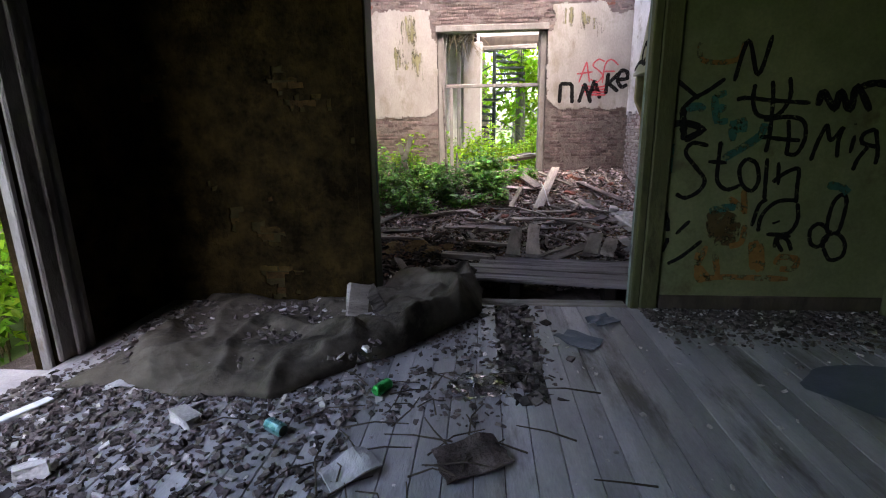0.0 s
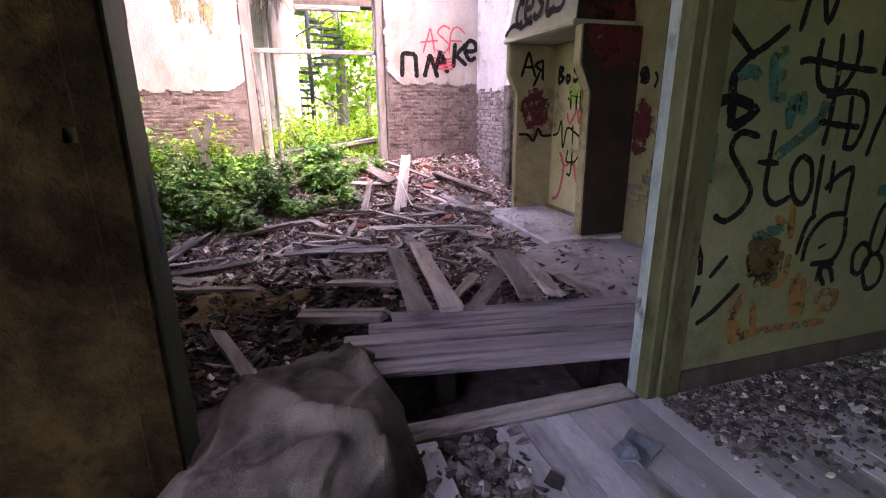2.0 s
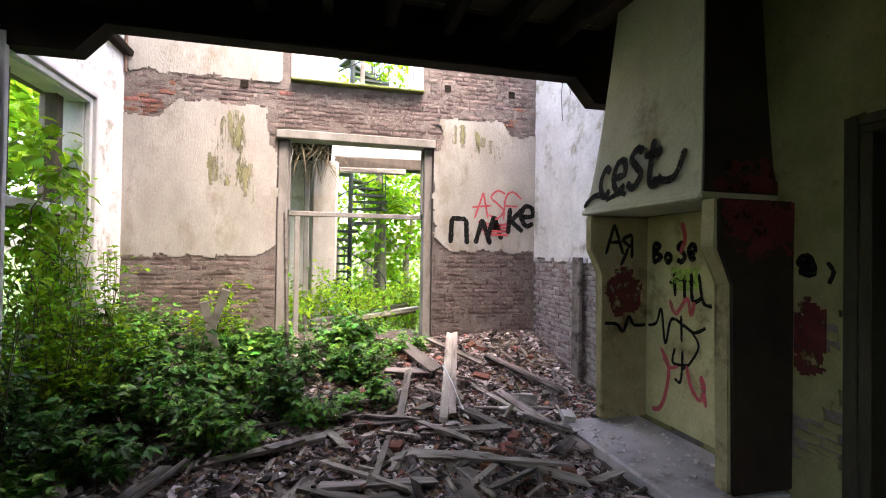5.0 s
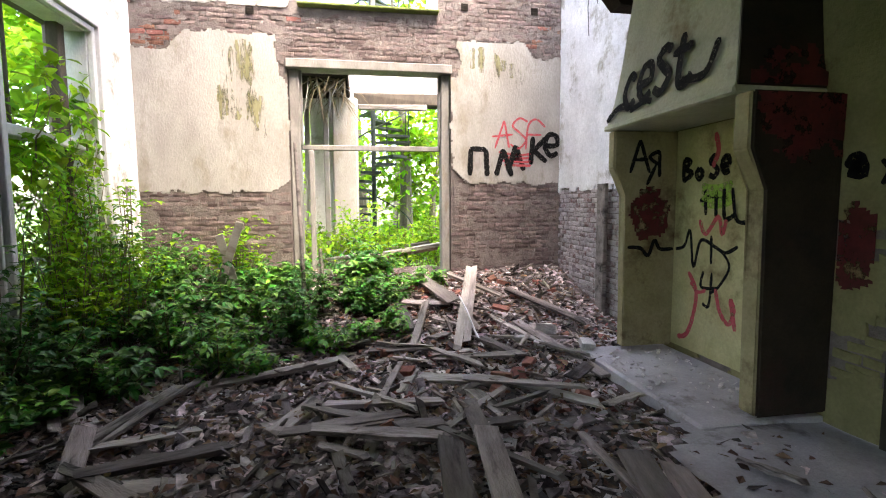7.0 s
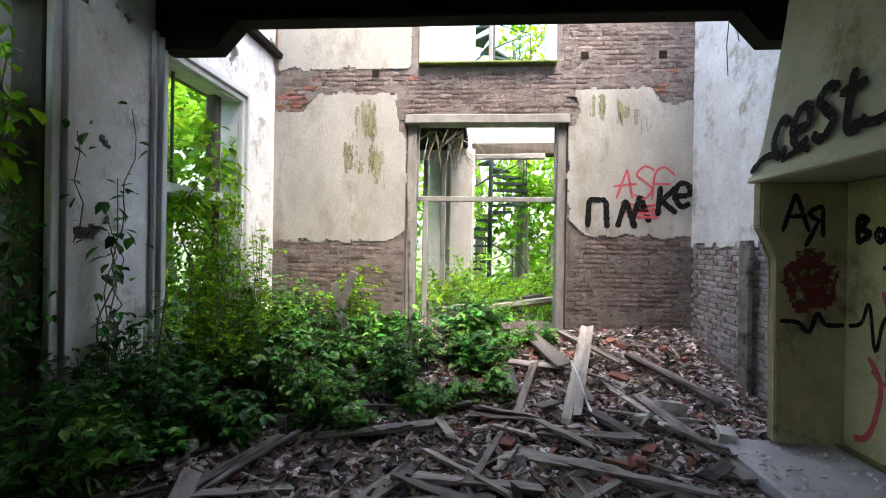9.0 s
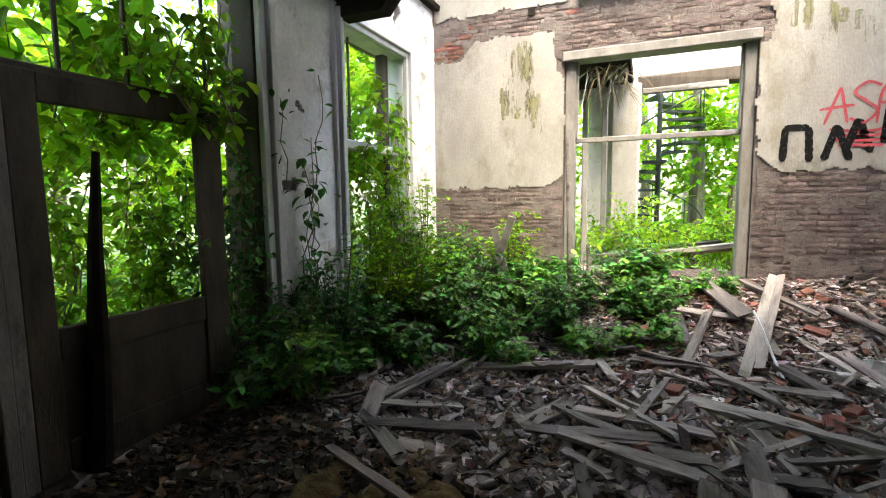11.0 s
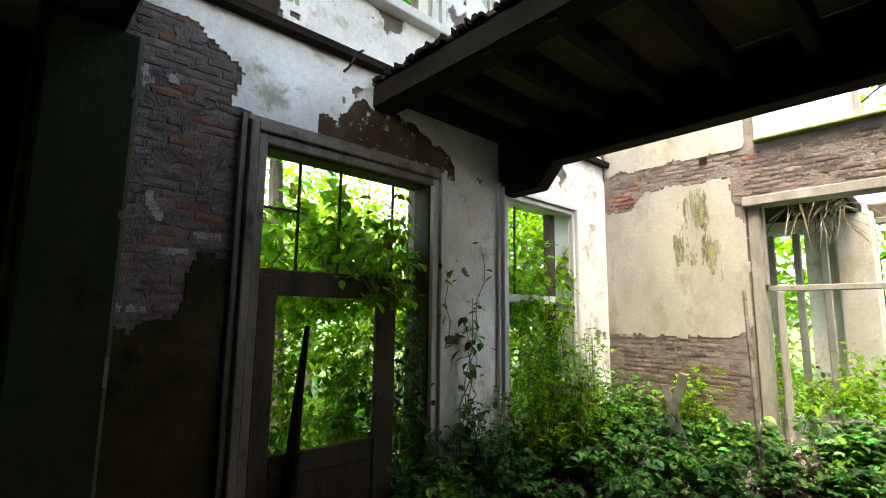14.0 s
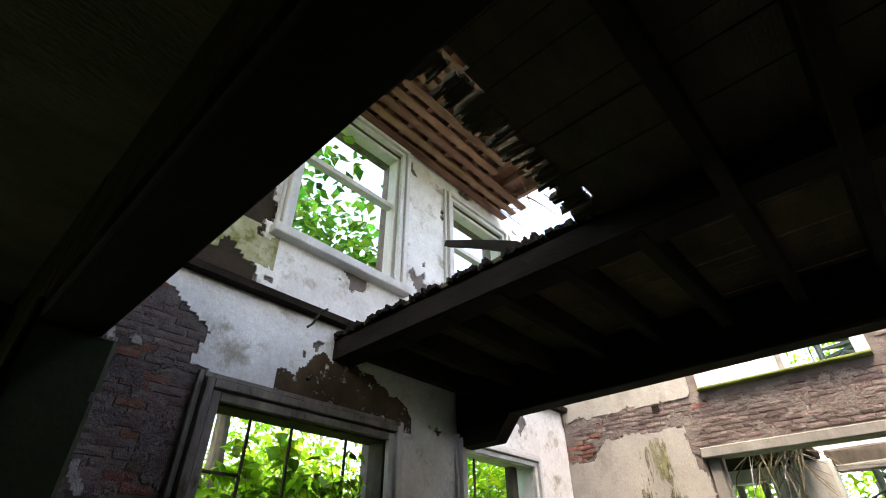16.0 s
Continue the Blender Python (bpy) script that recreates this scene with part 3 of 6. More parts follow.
skin("plaster", "x", -2.77, 1, 3.98, 5.45, 4.3, 7.4, lambda u, z: u < 5.30 + 0.1 * n2(u, z, 3, 21) + 0.05 * n2(u, z, 9, 24), M_SHADEDIRT, LEFT, 0.04, 0.018, "dark dirty peeled plaster beside the upper window")
skin("plaster", "x", -2.765, 1, 4.75, 5.46, 4.36, 4.92, lambda u, z: n2(u, z, 3.5, 77) + 0.4 * n2(u, z, 9, 78) > 0.6 - 6 * min(u - 4.75, z - 4.36, 0.17), M_ALGAE_WALL, LEFT, 0.03, 0.022, "plaster patch green with algae")

skin("damp_stain", "x", -2.7475, 1, 5.7, 7.35, 3.3, 4.1, lambda u, z: z < 3.95 - 0.55 * abs(u - 6.45) + 0.15 * n2(u, z, 3, 17) + 0.06 * n2(u, z, 10, 18) and left_plaster(u, z), M_BROWNPATCH, LEFT, 0.016, 0.002, "mottled brown patch on the wall under the beam")


def right_plaster(u, z):
    e = 0.06 * n2(u, z, 4, 51) + 0.03 * n2(u, z, 12, 54)
    if 4.72 < u < 5.92 and z < 2.55 + e + 0.20 * max(0.0, 1 - abs(u - 4.98) / 0.35):
        return False
    if u < 8.1:
        return z > 1.32 + e * 2 or (z < 1.3 and n2(u, z, 2.5, 60) > 0.0)
    return z > 1.62 + e


RIGHT = wall("wall_east_2", "x", 3.0, 3.35, 3.98, 10.62, -0.4, 6.6, [(4.76, 5.87, -0.4, 2.50)], M_MORTAR, "side wall of plaster over limewashed brick with a doorway")
skin("plaster", "x", 3.0, -1, 3.98, 8.1, 0.0, 4.1, right_plaster, M_OCHRE, RIGHT, 0.05, 0.02, "ochre yellow plaster, peeling")
skin("plaster", "x", 3.0, -1, 8.1, 10.62, 1.3, 6.6, right_plaster, M_WHITE, RIGHT, 0.05, 0.02, "pale whitewashed plaster")

# rubble floor of room two
def rubble_floor():
    verts, faces = [], []
    nx, ny = 74, 86
    for i in range(nx + 1):
        for j in range(ny + 1):
            x, y = -3.15 + i * 6.25 / nx, 3.95 + j * 7.2 / ny
            verts.append((x, y, gz(x, y) + 0.012 * n2(x, y, 11, 3)))
    for i in range(nx):
        for j in range(ny):
            a = i * (ny + 1) + j
            faces.append((a, a + ny + 1, a + ny + 2, a + 1))
    return tagged(raw("floor_2", verts, faces, M_SOIL, smooth=True), "floor buried in soil, rotten wood and rubble", "floor", kind="structure")


rubble_floor()


def screed():
    verts, faces, ids = [], [], {}
    k = 0.05
    for i in range(34):
        for j in range(56):
            x, y = 1.35 + i * k, 4.02 + j * k
            if x + 0.25 * n2(x, y, 1.5, 80) + 0.12 * n2(x, y, 5, 83) < 1.62 + 0.10 * (y - 4) or y > 6.45 + 0.3 * n2(x, y, 2, 85):
                continue
            q = []
            for a, b in ((0, 0), (1, 0), (1, 1), (0, 1)):
                key = (i + a, j + b)
                if key not in ids:
                    ids[key] = len(verts)
                    u, v = 1.35 + key[0] * k + 0.02 * n2(key[0], key[1], 1.1, 1), 4.02 + key[1] * k + 0.02 * n2(key[0], key[1], 1.1, 5)
                    verts.append((min(u, 2.975), v, gz(u, v) * 0.4 + 0.035))
                q.append(ids[key])
            faces.append(tuple(q))
    return tagged(raw("floor_screed", verts, faces, M_CONCRETE, smooth=True), "worn dusty concrete floor before the side doorway", "floor", kind="structure")


screed()

# far room behind the rear wall
FAR = wall("wall_far", "y", 14.2, 14.55, -3.2, 5.0, -0.4, 6.6, [(-2.6, -0.92, 0.2, 3.4), (0.02, 1.95, -0.4, 3.72), (0.0, 1.6, 4.5, 6.5)], M_WHITE, "whitewashed far wall with wide gaps to the garden")
wall("wall_far_west", "x", -3.2, -2.8, 11.0, 14.2, -0.4, 5.0, [(11.6, 13.6, 0.4, 3.2)], M_PLASTER, "side wall of the roofless far room")
wall("wall_far_east", "x", 4.6, 5.0, 11.0, 14.2, -0.4, 5.0, [], M_PLASTER, "side wall of the roofless far room")
# side room behind the doorway
wall("wall_side_east", "x", 6.4, 6.6, 3.98, 8.0, -0.4, 3.6, [], M_OCHRE, "wall of the dark side room")
wall("wall_side_north", "y", 8.0, 8.2, 3.35, 6.6, -0.4, 3.6, [], M_OCHRE, "wall of the dark side room")
tagged(one_box("floor_3", 3.0, 6.4, 3.98, 8.0, -0.3, 0.02, M_SOIL), "dusty floor of the dark side room", "floor", kind="structure")
tagged(one_box("ceiling_2", 3.35, 6.6, 3.98, 8.2, 3.6, 3.75, M_CEIL), "ceiling of the dark side room", "ceiling", kind="structure")


# ---- broken storey floor: boards, joists and beams ----
def storey():
    g = random.Random(3)
    bm = bmesh.new()
    # boards run along x; the hole is at x < 0.13 and y < 6.3
    y = 4.0
    while y < 8.3:
        w = 0.16
        x0 = (0.16 + g.uniform(-0.10, 0.10)) if y < 6.24 else -2.75
        if y < 4.6:
            x0 = -2.75 if y < 4.25 else -0.1 + g.uniform(-0.1, 0.1)
        box(bm, x0, 2.98, y, y + w - 0.006, 4.02 + g.uniform(-0.006, 0.006), 4.06, 0.0)
        y += w
    # splintered ends along the hole
    for k in range(80):
        yy = g.uniform(4.5, 6.3)
        ln = g.uniform(0.0, 0.10)
        box(bm, 0.10 - ln, 0.2, yy, yy + g.uniform(0.01, 0.04), 4.02, 4.055, 0.0, 0.012)
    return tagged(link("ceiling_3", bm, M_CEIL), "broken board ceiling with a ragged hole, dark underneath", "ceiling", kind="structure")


storey()
JOIST = "joists of the broken floor"
for x in [-2.45 + 0.56 * k for k in range(10)]:
    y0 = 6.3 if x < 0.5 else 4.0
    tagged(one_box("joist", x - 0.05, x + 0.05, y0, 8.08, 3.78, 4.018, M_BEAM, None, 0.01, 0.006), "floor joist under the broken boards, coloured dark for shade", "joist", JOIST)
TRIMMER = tagged(one_box("trimmer_beam", -2.76, 2.98, 6.26, 6.52, 3.80, 4.016, M_BEAM, None, 0.015, 0.01), "trimmer beam along the broken floor edge, coloured dark for shade", "beam")


def ragged_edge():
    g = random.Random(33)
    bm = bmesh.new()
    for k in range(190):
        x = g.uniform(-2.7, 0.15)
        box(bm, x, x + g.uniform(0.008, 0.05), 6.27 - g.uniform(0.0, 0.09), 6.34, 4.018, 4.045 + abs(g.gauss(0, 0.02)), 0.0, 0.008)
    tagged(part("splintered_edge", bm, M_BEAM, TRIMMER), kind="stuff")


ragged_edge()


def main_beam():
    bm = bmesh.new()
    box(bm, -2.76, 2.98, 8.08, 8.30, 3.52, 4.10, 0.015)
    for x0, x1, x2 in ((-2.76, -2.2, -1.98), (2.98, 2.5, 2.28)):
        vs = [(x0, 3.27), (x1, 3.27), (x2, 3.52), (x0, 3.52)]
        a = [bm.verts.new((x, 8.09, z)) for x, z in vs]
        b = [bm.verts.new((x, 8.29, z)) for x, z in vs]
        bm.faces.new(a), bm.faces.new(b[::-1])
        for k in range(4):
            bm.faces.new((a[k], a[(k + 1) % 4], b[(k + 1) % 4], b[k]))
    return tagged(link("main_beam", bm, M_BEAM), "heavy cross beam on corbel ends, coloured dark for shade", "beam")


main_beam()
# unseen roof slabs, added to limit sky light, and the lath ceiling over the upper windows
tagged(one_box("roof", -1.0, 3.4, 3.6, 6.6, 7.35, 7.5, M_BEAM), "unseen roof slab added to hold back sky light", "roof", kind="structure")
tagged(one_box("roof_2", -3.2, 5.2, -3.6, 3.9, 7.2, 7.4, M_BEAM), "unseen roof slab added over room one", "roof", kind="structure")
ATTIC = thing("lath_ceiling", "bare brown lath ceiling, plaster fallen off, broken end", "ceiling laths")
for k in range(9):
    x = -2.70 + k * 0.2
    one_box("lath", x, x + 0.11, 4.6, 9.2 - 0.9 * rng.random() if k > 2 else 9.4, 7.30, 7.33, M_LATH, ATTIC, 0.003, 0.01)
for k in range(12):
    y = 4.8 + k * 0.39
    one_box("rafter", -2.77, -1.0, y, y + 0.07, 7.335, 7.46, M_LATH, ATTIC, 0.004, 0.008)
one_box("sheathing", -3.2, -1.0, 3.9, 9.3, 7.47, 7.49, M_LATH, ATTIC)
for k in range(16):
    p = Vector((rng.uniform(-2.6, -1.2), rng.uniform(8.6, 9.3), 7.3))
    bm = bmesh.new()
    q = p + Vector((rng.uniform(-0.2, 0.4), rng.uniform(0.1, 0.7), rng.uniform(-0.5, 0.05)))
    tube(bm, [p, (p + q) / 2 + Vector((0, 0, 0.03)), q], 0.012, 0.006, 5)
    part("broken_lath", bm, M_LATH, ATTIC)
WCOR = tagged(one_box("cornice", -2.748, -2.64, 4.0, 10.6, 4.16, 4.24, M_BEAM, None, 0.012, 0.01), "dark rotten wall plate along the whitewashed wall", "trim", kind="structure")


# ---- door and window frames ----
def doorway_frame():
    t = thing("door_frame", "peeling pale blue doorway frame without a door", "door frame", kind="structure")
    one_box("jamb", 1.24, 1.297, 3.885, 3.95, -0.28, 2.66, M_BLUE, t, 0.006, label="peeling pale blue jamb")
    one_box("architrave", 1.30, 1.43, 3.795, 3.838, -0.02, 2.78, M_ARCH, t, 0.01)
    one_box("bead", 1.234, 1.299, 3.80, 3.883, -0.02, 2.70, M_ARCH, t, 0.01)
    one_box("jamb", -0.797, -0.755, 3.825, 4.055, -0.28, 2.70, M_JAMB, t, 0.008, 0.004, "dark green painted jamb, paint chipped")
    one_box("architrave", -0.87, -0.757, 3.80, 3.823, 0.0, 2.78, M_BROWN, t, 0.008)
    g = random.Random(17)
    z = 0.2
    while z < 2.6:
        h = g.uniform(0.02, 0.09)
        one_box("bare_edge", -0.7545, -0.7515, 4.0545 - g.uniform(0.006, 0.02), 4.0545, z, z + h, M_FRAME, t, 0.001, label="pale bare wood where paint chipped off")
        z += h + g.uniform(0.02, 0.4)
    one_box("head", -0.797, 1.297, 3.825, 4.01, 2.702, 2.752, M_BEAM, t, 0.006)
    return t


doorway_frame()
WEST = thing("window_1", "weathered grey frame of the garden opening in room one", "window", kind="structure")
one_box("jamb", -2.60, -2.535, 2.66, 2.698, -0.1, 2.9, M_FRAME, WEST, 0.008)
one_box("architrave", -2.528, -2.49, 2.70, 2.90, 0.0, 3.0, M_OLDFRAME, WEST, 0.012)
one_box("bead", -2.488, -2.46, 2.80, 2.85, 0.0, 3.0, M_OLDFRAME, WEST, 0.008)
one_box("bead", -2.528, -2.47, 2.902, 2.95, 0.0, 3.0, M_OLDFRAME, WEST, 0.008)
one_box("sill", -3.0, -2.46, -0.85, 2.65, -0.12, -0.02, M_CONCRETE, WEST, 0.012)


def back_window():
    t = thing("window_2", "tall bare grey wooden frame with a crossbar, glass gone", "window", kind="structure")
    one_box("post", -0.85, -0.72, 10.66, 10.86, 0.1, 3.248, M_FRAME, t, 0.01)
    one_box("post", 1.22, 1.345, 10.66, 10.86, 0.1, 3.248, M_FRAME, t, 0.01)
    one_box("head", -0.88, 1.37, 10.57, 10.86, 3.25, 3.37, M_FRAME, t, 0.01)
    one_box("crossbar", -0.718, 1.218, 10.74, 10.80, 2.19, 2.26, M_FRAME, t, 0.008)
    one_box("inner_post", -0.62, -0.55, 10.70, 10.77, 0.3, 2.188, M_FRAME, t, 0.008)
    one_box("bead", -0.722, -0.69, 10.70, 10.80, 2.262, 3.248, M_FRAME, t, 0.004)
    one_box("bead", 1.19, 1.218, 10.70, 10.80, 2.262, 3.248, M_FRAME, t, 0.004)
    u = thing("window_3", "upper white window frame, no glass, mossy sill", "window", kind="structure")
    one_box("post", -0.698, -0.56, 10.60, 10.80, 4.06, 6.28, M_WFRAME, u, 0.01)
    one_box("post", 1.04, 1.178, 10.60, 10.80, 4.06, 6.28, M_WFRAME, u, 0.01)
    one_box("sill", -0.698, 1.178, 10.50, 10.80, 4.042, 4.075, M_MOSS, u, 0.008)
    one_box("post", 0.26, 0.32, 10.70, 10.76, 4.08, 6.28, M_FRAME, u, 0.006)
    one_box("head", -0.698, 1.178, 10.60, 10.80, 6.2, 6.298, M_WFRAME, u, 0.008)


back_window()


def architrave(t, y0, y1, z0, z1, w, material, far=None):
    """Stepped mouldings round an opening of the west wall."""
    for k, (d, x) in enumerate(((0.0, -2.69), (w * 0.42, -2.655), (w * 0.80, -2.70))):
        e = w * (0.36, 0.32, 0.22)[k]
        one_box("moulding", -2.746, x, y0 - d - e, y0 - d, z0, z1 + d + e, material, t, 0.006)
        one_box("moulding", -2.746, x, y1 + d, y1 + d + e, z0, z1 + d + e, far or material, t, 0.006)
        one_box("moulding", -2.746, x + 0.001, y0 - d + 0.001, y1 + d - 0.001, z1 + d, z1 + d + e, material, t, 0.006)


def french_window():
    t = thing("window_4", "tall garden opening with a weathered frame and thin glazing bars", "window", kind="structure")
    architrave(t, 5.25, 7.0, -0.05, 3.175, 0.20, M_OLDFRAME, M_WFRAME)
    one_box("frame", -2.98, -2.75, 5.125, 5.245, -0.05, 3.25, M_DOORWOOD, t, 0.006)
    one_box("frame", -2.98, -2.75, 6.98, 7.06, -0.05, 3.25, M_DOORWOOD, t, 0.006)
    one_box("frame", -2.98, -2.75, 5.247, 6.978, 3.16, 3.26, M_DOORWOOD, t, 0.006)
    one_box("transom", -2.97, -2.80, 5.247, 6.978, 2.10, 2.20, M_DOORWOOD, t, 0.01)
    for y in (5.62, 6.02, 6.62):
        one_box("glazing_bar", -2.91, -2.885, y, y + 0.022, 2.202, 3.158, M_DOORWOOD, t, 0.003)
    one_box("glazing_bar", -2.91, -2.885, 5.249, 5.62, 2.70, 2.722, M_DOORWOOD, t, 0.003)
    d = thing("door_1", "grey weathered glazed door leaf with its glass missing", "door", at=(0, 0, 0))
    one_box("stile", -2.74, -2.69, 5.25, 5.40, -0.04, 2.14, M_DOORWOOD, d, 0.006)
    one_box("stile", -2.74, -2.69, 6.34, 6.55, -0.04, 2.14, M_DOORWOOD, d, 0.006)
    one_box("top_rail", -2.738, -2.692, 5.402, 6.338, 1.985, 2.138, M_DOORWOOD, d, 0.006)
    one_box("mid_rail", -2.738, -2.692, 5.402, 6.338, 0.62, 0.79, M_DOORWOOD, d, 0.006)
    one_box("bottom_rail", -2.738, -2.692, 5.402, 6.338, -0.04, 0.16, M_DOORWOOD, d, 0.006)
    one_box("panel", -2.722, -2.708, 5.402, 6.338, 0.162, 0.618, M_DOORWOOD, d, 0.004)
    bm = bmesh.new()
    tube(bm, [(-2.66, 5.52, -0.05), (-2.64, 5.56, 0.6), (-2.66, 5.60, 1.2), (-2.68, 5.66, 1.75)], 0.075, 0.02, 7)
    tagged(link("broken_post", bm, M_BEAM), "black broken post leaning in the garden door", "post")
    w = thing("window_5", "white moulded window frame overgrown from outside", "window", kind="structure")
    architrave(w, 8.20, 9.58, 0.55, 3.26, 0.16, M_WFRAME)
    one_box("frame", -2.98, -2.75, 8.145, 8.21, 0.55, 3.32, M_WFRAME, w, 0.006)
    one_box("frame", -2.98, -2.75, 9.57, 9.645, 0.55, 3.32, M_WFRAME, w, 0.006)
    one_box("frame", -2.98, -2.75, 8.212, 9.568, 3.25, 3.325, M_WFRAME, w, 0.006)
    one_box("transom", -2.97, -2.80, 8.212, 9.568, 2.02, 2.12, M_WFRAME, w, 0.01)
    one_box("mullion", -2.97, -2.86, 9.28, 9.40, 0.6, 3.248, M_DOORWOOD, w, 0.006)
    one_box("glazing_bar", -2.91, -2.885, 8.55, 8.575, 2.122, 3.248, M_DOORWOOD, w, 0.003)
    for name, y0, y1, z1 in (("window_6", 5.53, 6.98, 7.12), ("window_7", 8.06, 9.33, 6.92)):
        a = thing(name, "upper sash window frame, white paint peeling, glass gone", "window", kind="structure")
        architrave(a, y0, y1, 4.97, z1, 0.17, M_WFRAME)
        one_box("sill", -2.90, -2.62, y0 - 0.2, y1 + 0.2, 4.86, 4.968, M_WFRAME, a, 0.01)
        one_box("sash", -2.95, -2.78, y0 - 0.06, y0 + 0.0, 4.97, z1, M_WFRAME, a, 0.006)
        one_box("sash", -2.95, -2.78, y1 - 0.03, y1 + 0.06, 4.97, z1, M_WFRAME, a, 0.006)
        one_box("meeting_rail", -2.93, -2.82, y0 + 0.002, y1 - 0.032, 6.18, 6.26, M_WFRAME, a, 0.006)
        one_box("head", -2.95, -2.78, y0 + 0.002, y1 - 0.032, z1 - 0.06, z1, M_WFRAME, a, 0.006)


french_window()
bm = bmesh.new()
tube(bm, [(-2.78, 5.93, 4.05), (-2.66, 5.93, 4.06), (-2.58, 5.95, 4.16), (-2.50, 5.97, 4.17)], 0.014, 0.012, 6)
tagged(link("iron_hook", bm, M_IRON), "bent iron hook in the wall plate", "hook")
bm = bmesh.new()
tube(bm, [(-0.5, 6.3, 4.1), (-1.3, 6.77, 4.76), (-2.05, 7.2, 5.35)], 0.06, 0.05, 4)
tagged(link("fallen_rafter", bm, M_BEAM), "dark fallen rafter lying over the broken floor edge", "rafter")

side = thing("door_2", "dark empty doorway frame to the side room", "door frame", kind="structure")
one_box("jamb", 2.97, 3.34, 5.80, 5.867, 0.0, 2.45, M_DARKWOOD, side, 0.006)
one_box("jamb", 2.97, 3.34, 4.763, 4.82, 0.0, 2.45, M_DARKWOOD, side, 0.006)
one_box("head", 2.97, 3.34, 4.763, 5.867, 2.452, 2.498, M_DARKWOOD, side, 0.006)
one_box("architrave", 2.95, 2.976, 5.87, 5.95, 0.0, 2.56, M_DARKWOOD, side, 0.006)
one_box("architrave", 2.95, 2.976, 4.74, 5.868, 2.50, 2.56, M_DARKWOOD, side, 0.006)
tagged(one_box("inner_pier", 6.22, 6.396, 7.05, 7.33, 0.025, 3.55, M_HOOD, None, 0.012, 0.006), "narrow pale plastered pier in the dark side room", "pier")
tagged(one_box("inner_door", 6.34, 6.396, 6.25, 7.04, 0.025, 2.6, M_BEAM, None, 0.008), "dark closed door in the side room", "door")
tagged(one_box("dado_rail", 6.33, 6.396, 7.335, 7.99, 1.62, 1.70, M_HOOD, None, 0.01, 0.004), "pale ledge along the side room wall", "trim", kind="structure")


# ---- fireplace ----
def fireplace():
    t = thing("fireplace", "big plastered kitchen hearth with a tapering hood, sprayed over", "fireplace")

    def flank(name, y0, y1, material):
        bm = bmesh.new()
        prof = [(2.98, 0.08), (2.47, 0.08), (2.47, 1.50), (2.34, 1.74), (2.34, 2.08), (2.98, 2.08)]
        a = [bm.verts.new((x, y0, z)) for x, z in prof]
        b = [bm.verts.new((x, y1, z)) for x, z in prof]
        bm.faces.new(a), bm.faces.new(b[::-1])
        for k in range(len(prof)):
            bm.faces.new((a[k], a[(k + 1) % len(prof)], b[(k + 1) % len(prof)], b[k]))
        bmesh.ops.bevel(bm, geom=list(bm.edges), offset=0.012, segments=2, affect="EDGES")
        return part(name, bm, material, t)
    flank("flank", 7.86, 7.97, M_NICHE)
    flank("flank", 6.32, 6.45, M_NICHE)
    bm = bmesh.new()
    box(bm, 2.31, 2.98, 6.42, 8.01, 2.085, 2.138, 0.012, 0.006)
    part("mantel", bm, M_HOOD, t)
    bm = bmesh.new()
    n = 10
    rings = []
    for k in range(n + 1):
        f = k / n
        c = f ** 0.7
        z, x0 = 2.14 + f * 1.88, 2.335 + 0.16 * c
        y0, y1 = 6.44 + 0.16 * c, 7.99 - 0.30 * c
        rings.append([bm.verts.new(q) for q in ((2.98, y0, z), (x0, y0, z), (x0, y1, z), (2.98, y1, z))])
    for a, b in zip(rings, rings[1:]):
        for k in range(4):
            bm.faces.new((a[k], a[(k + 1) % 4], b[(k + 1) % 4], b[k]))
    bm.faces.new(rings[0]), bm.faces.new(rings[-1])
    part("hood", bm, M_HOOD, t)
    # Thin panels darken the hearth side that faces away from the daylight.
    side = flank("side_face", 6.290, 6.316, M_SHADEDIRT)
    side["label"] = "dark red side face, its shade put into the colour"
    bm = bmesh.new()
    rows = []
    for k in range(n + 1):
        f = k / n
        c = f ** 0.7
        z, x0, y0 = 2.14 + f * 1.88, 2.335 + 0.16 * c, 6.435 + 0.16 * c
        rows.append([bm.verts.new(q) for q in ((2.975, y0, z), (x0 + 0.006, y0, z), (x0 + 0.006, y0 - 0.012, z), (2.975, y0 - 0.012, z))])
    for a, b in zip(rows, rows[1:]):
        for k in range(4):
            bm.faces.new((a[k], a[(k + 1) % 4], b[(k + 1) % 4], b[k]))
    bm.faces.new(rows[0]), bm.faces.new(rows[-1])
    part("hood_side", bm, M_SHADEDIRT, t, "side of the hood coloured dark for its shade")
    skin("paint_patch", "y", 6.289, -1, 2.36, 2.97, 1.55, 2.07, lambda u, z: ((u - 2.74) / 0.34) ** 2 + ((z - 2.0) / 0.33) ** 2 < 1 + 0.8 * n2(u, z, 6, 31) + 0.5 * n2(u, z, 16, 32), M_OXBLOOD, t, 0.02, 0.002, "dark red sprayed patch")
    skin("paint_patch", "y", 6.418, -1, 2.42, 2.97, 2.15, 2.40, lambda u, z: ((u - 2.74) / 0.34) ** 2 + ((z - 2.0) / 0.36) ** 2 < 1 + 0.8 * n2(u, z, 6, 31) + 0.5 * n2(u, z, 16, 32), M_OXBLOOD, t, 0.02, 0.002, "dark red sprayed patch")
    one_box("back_panel", 2.966, 2.978, 6.452, 7.858, 0.1, 2.08, M_CREAM, t, 0.004)
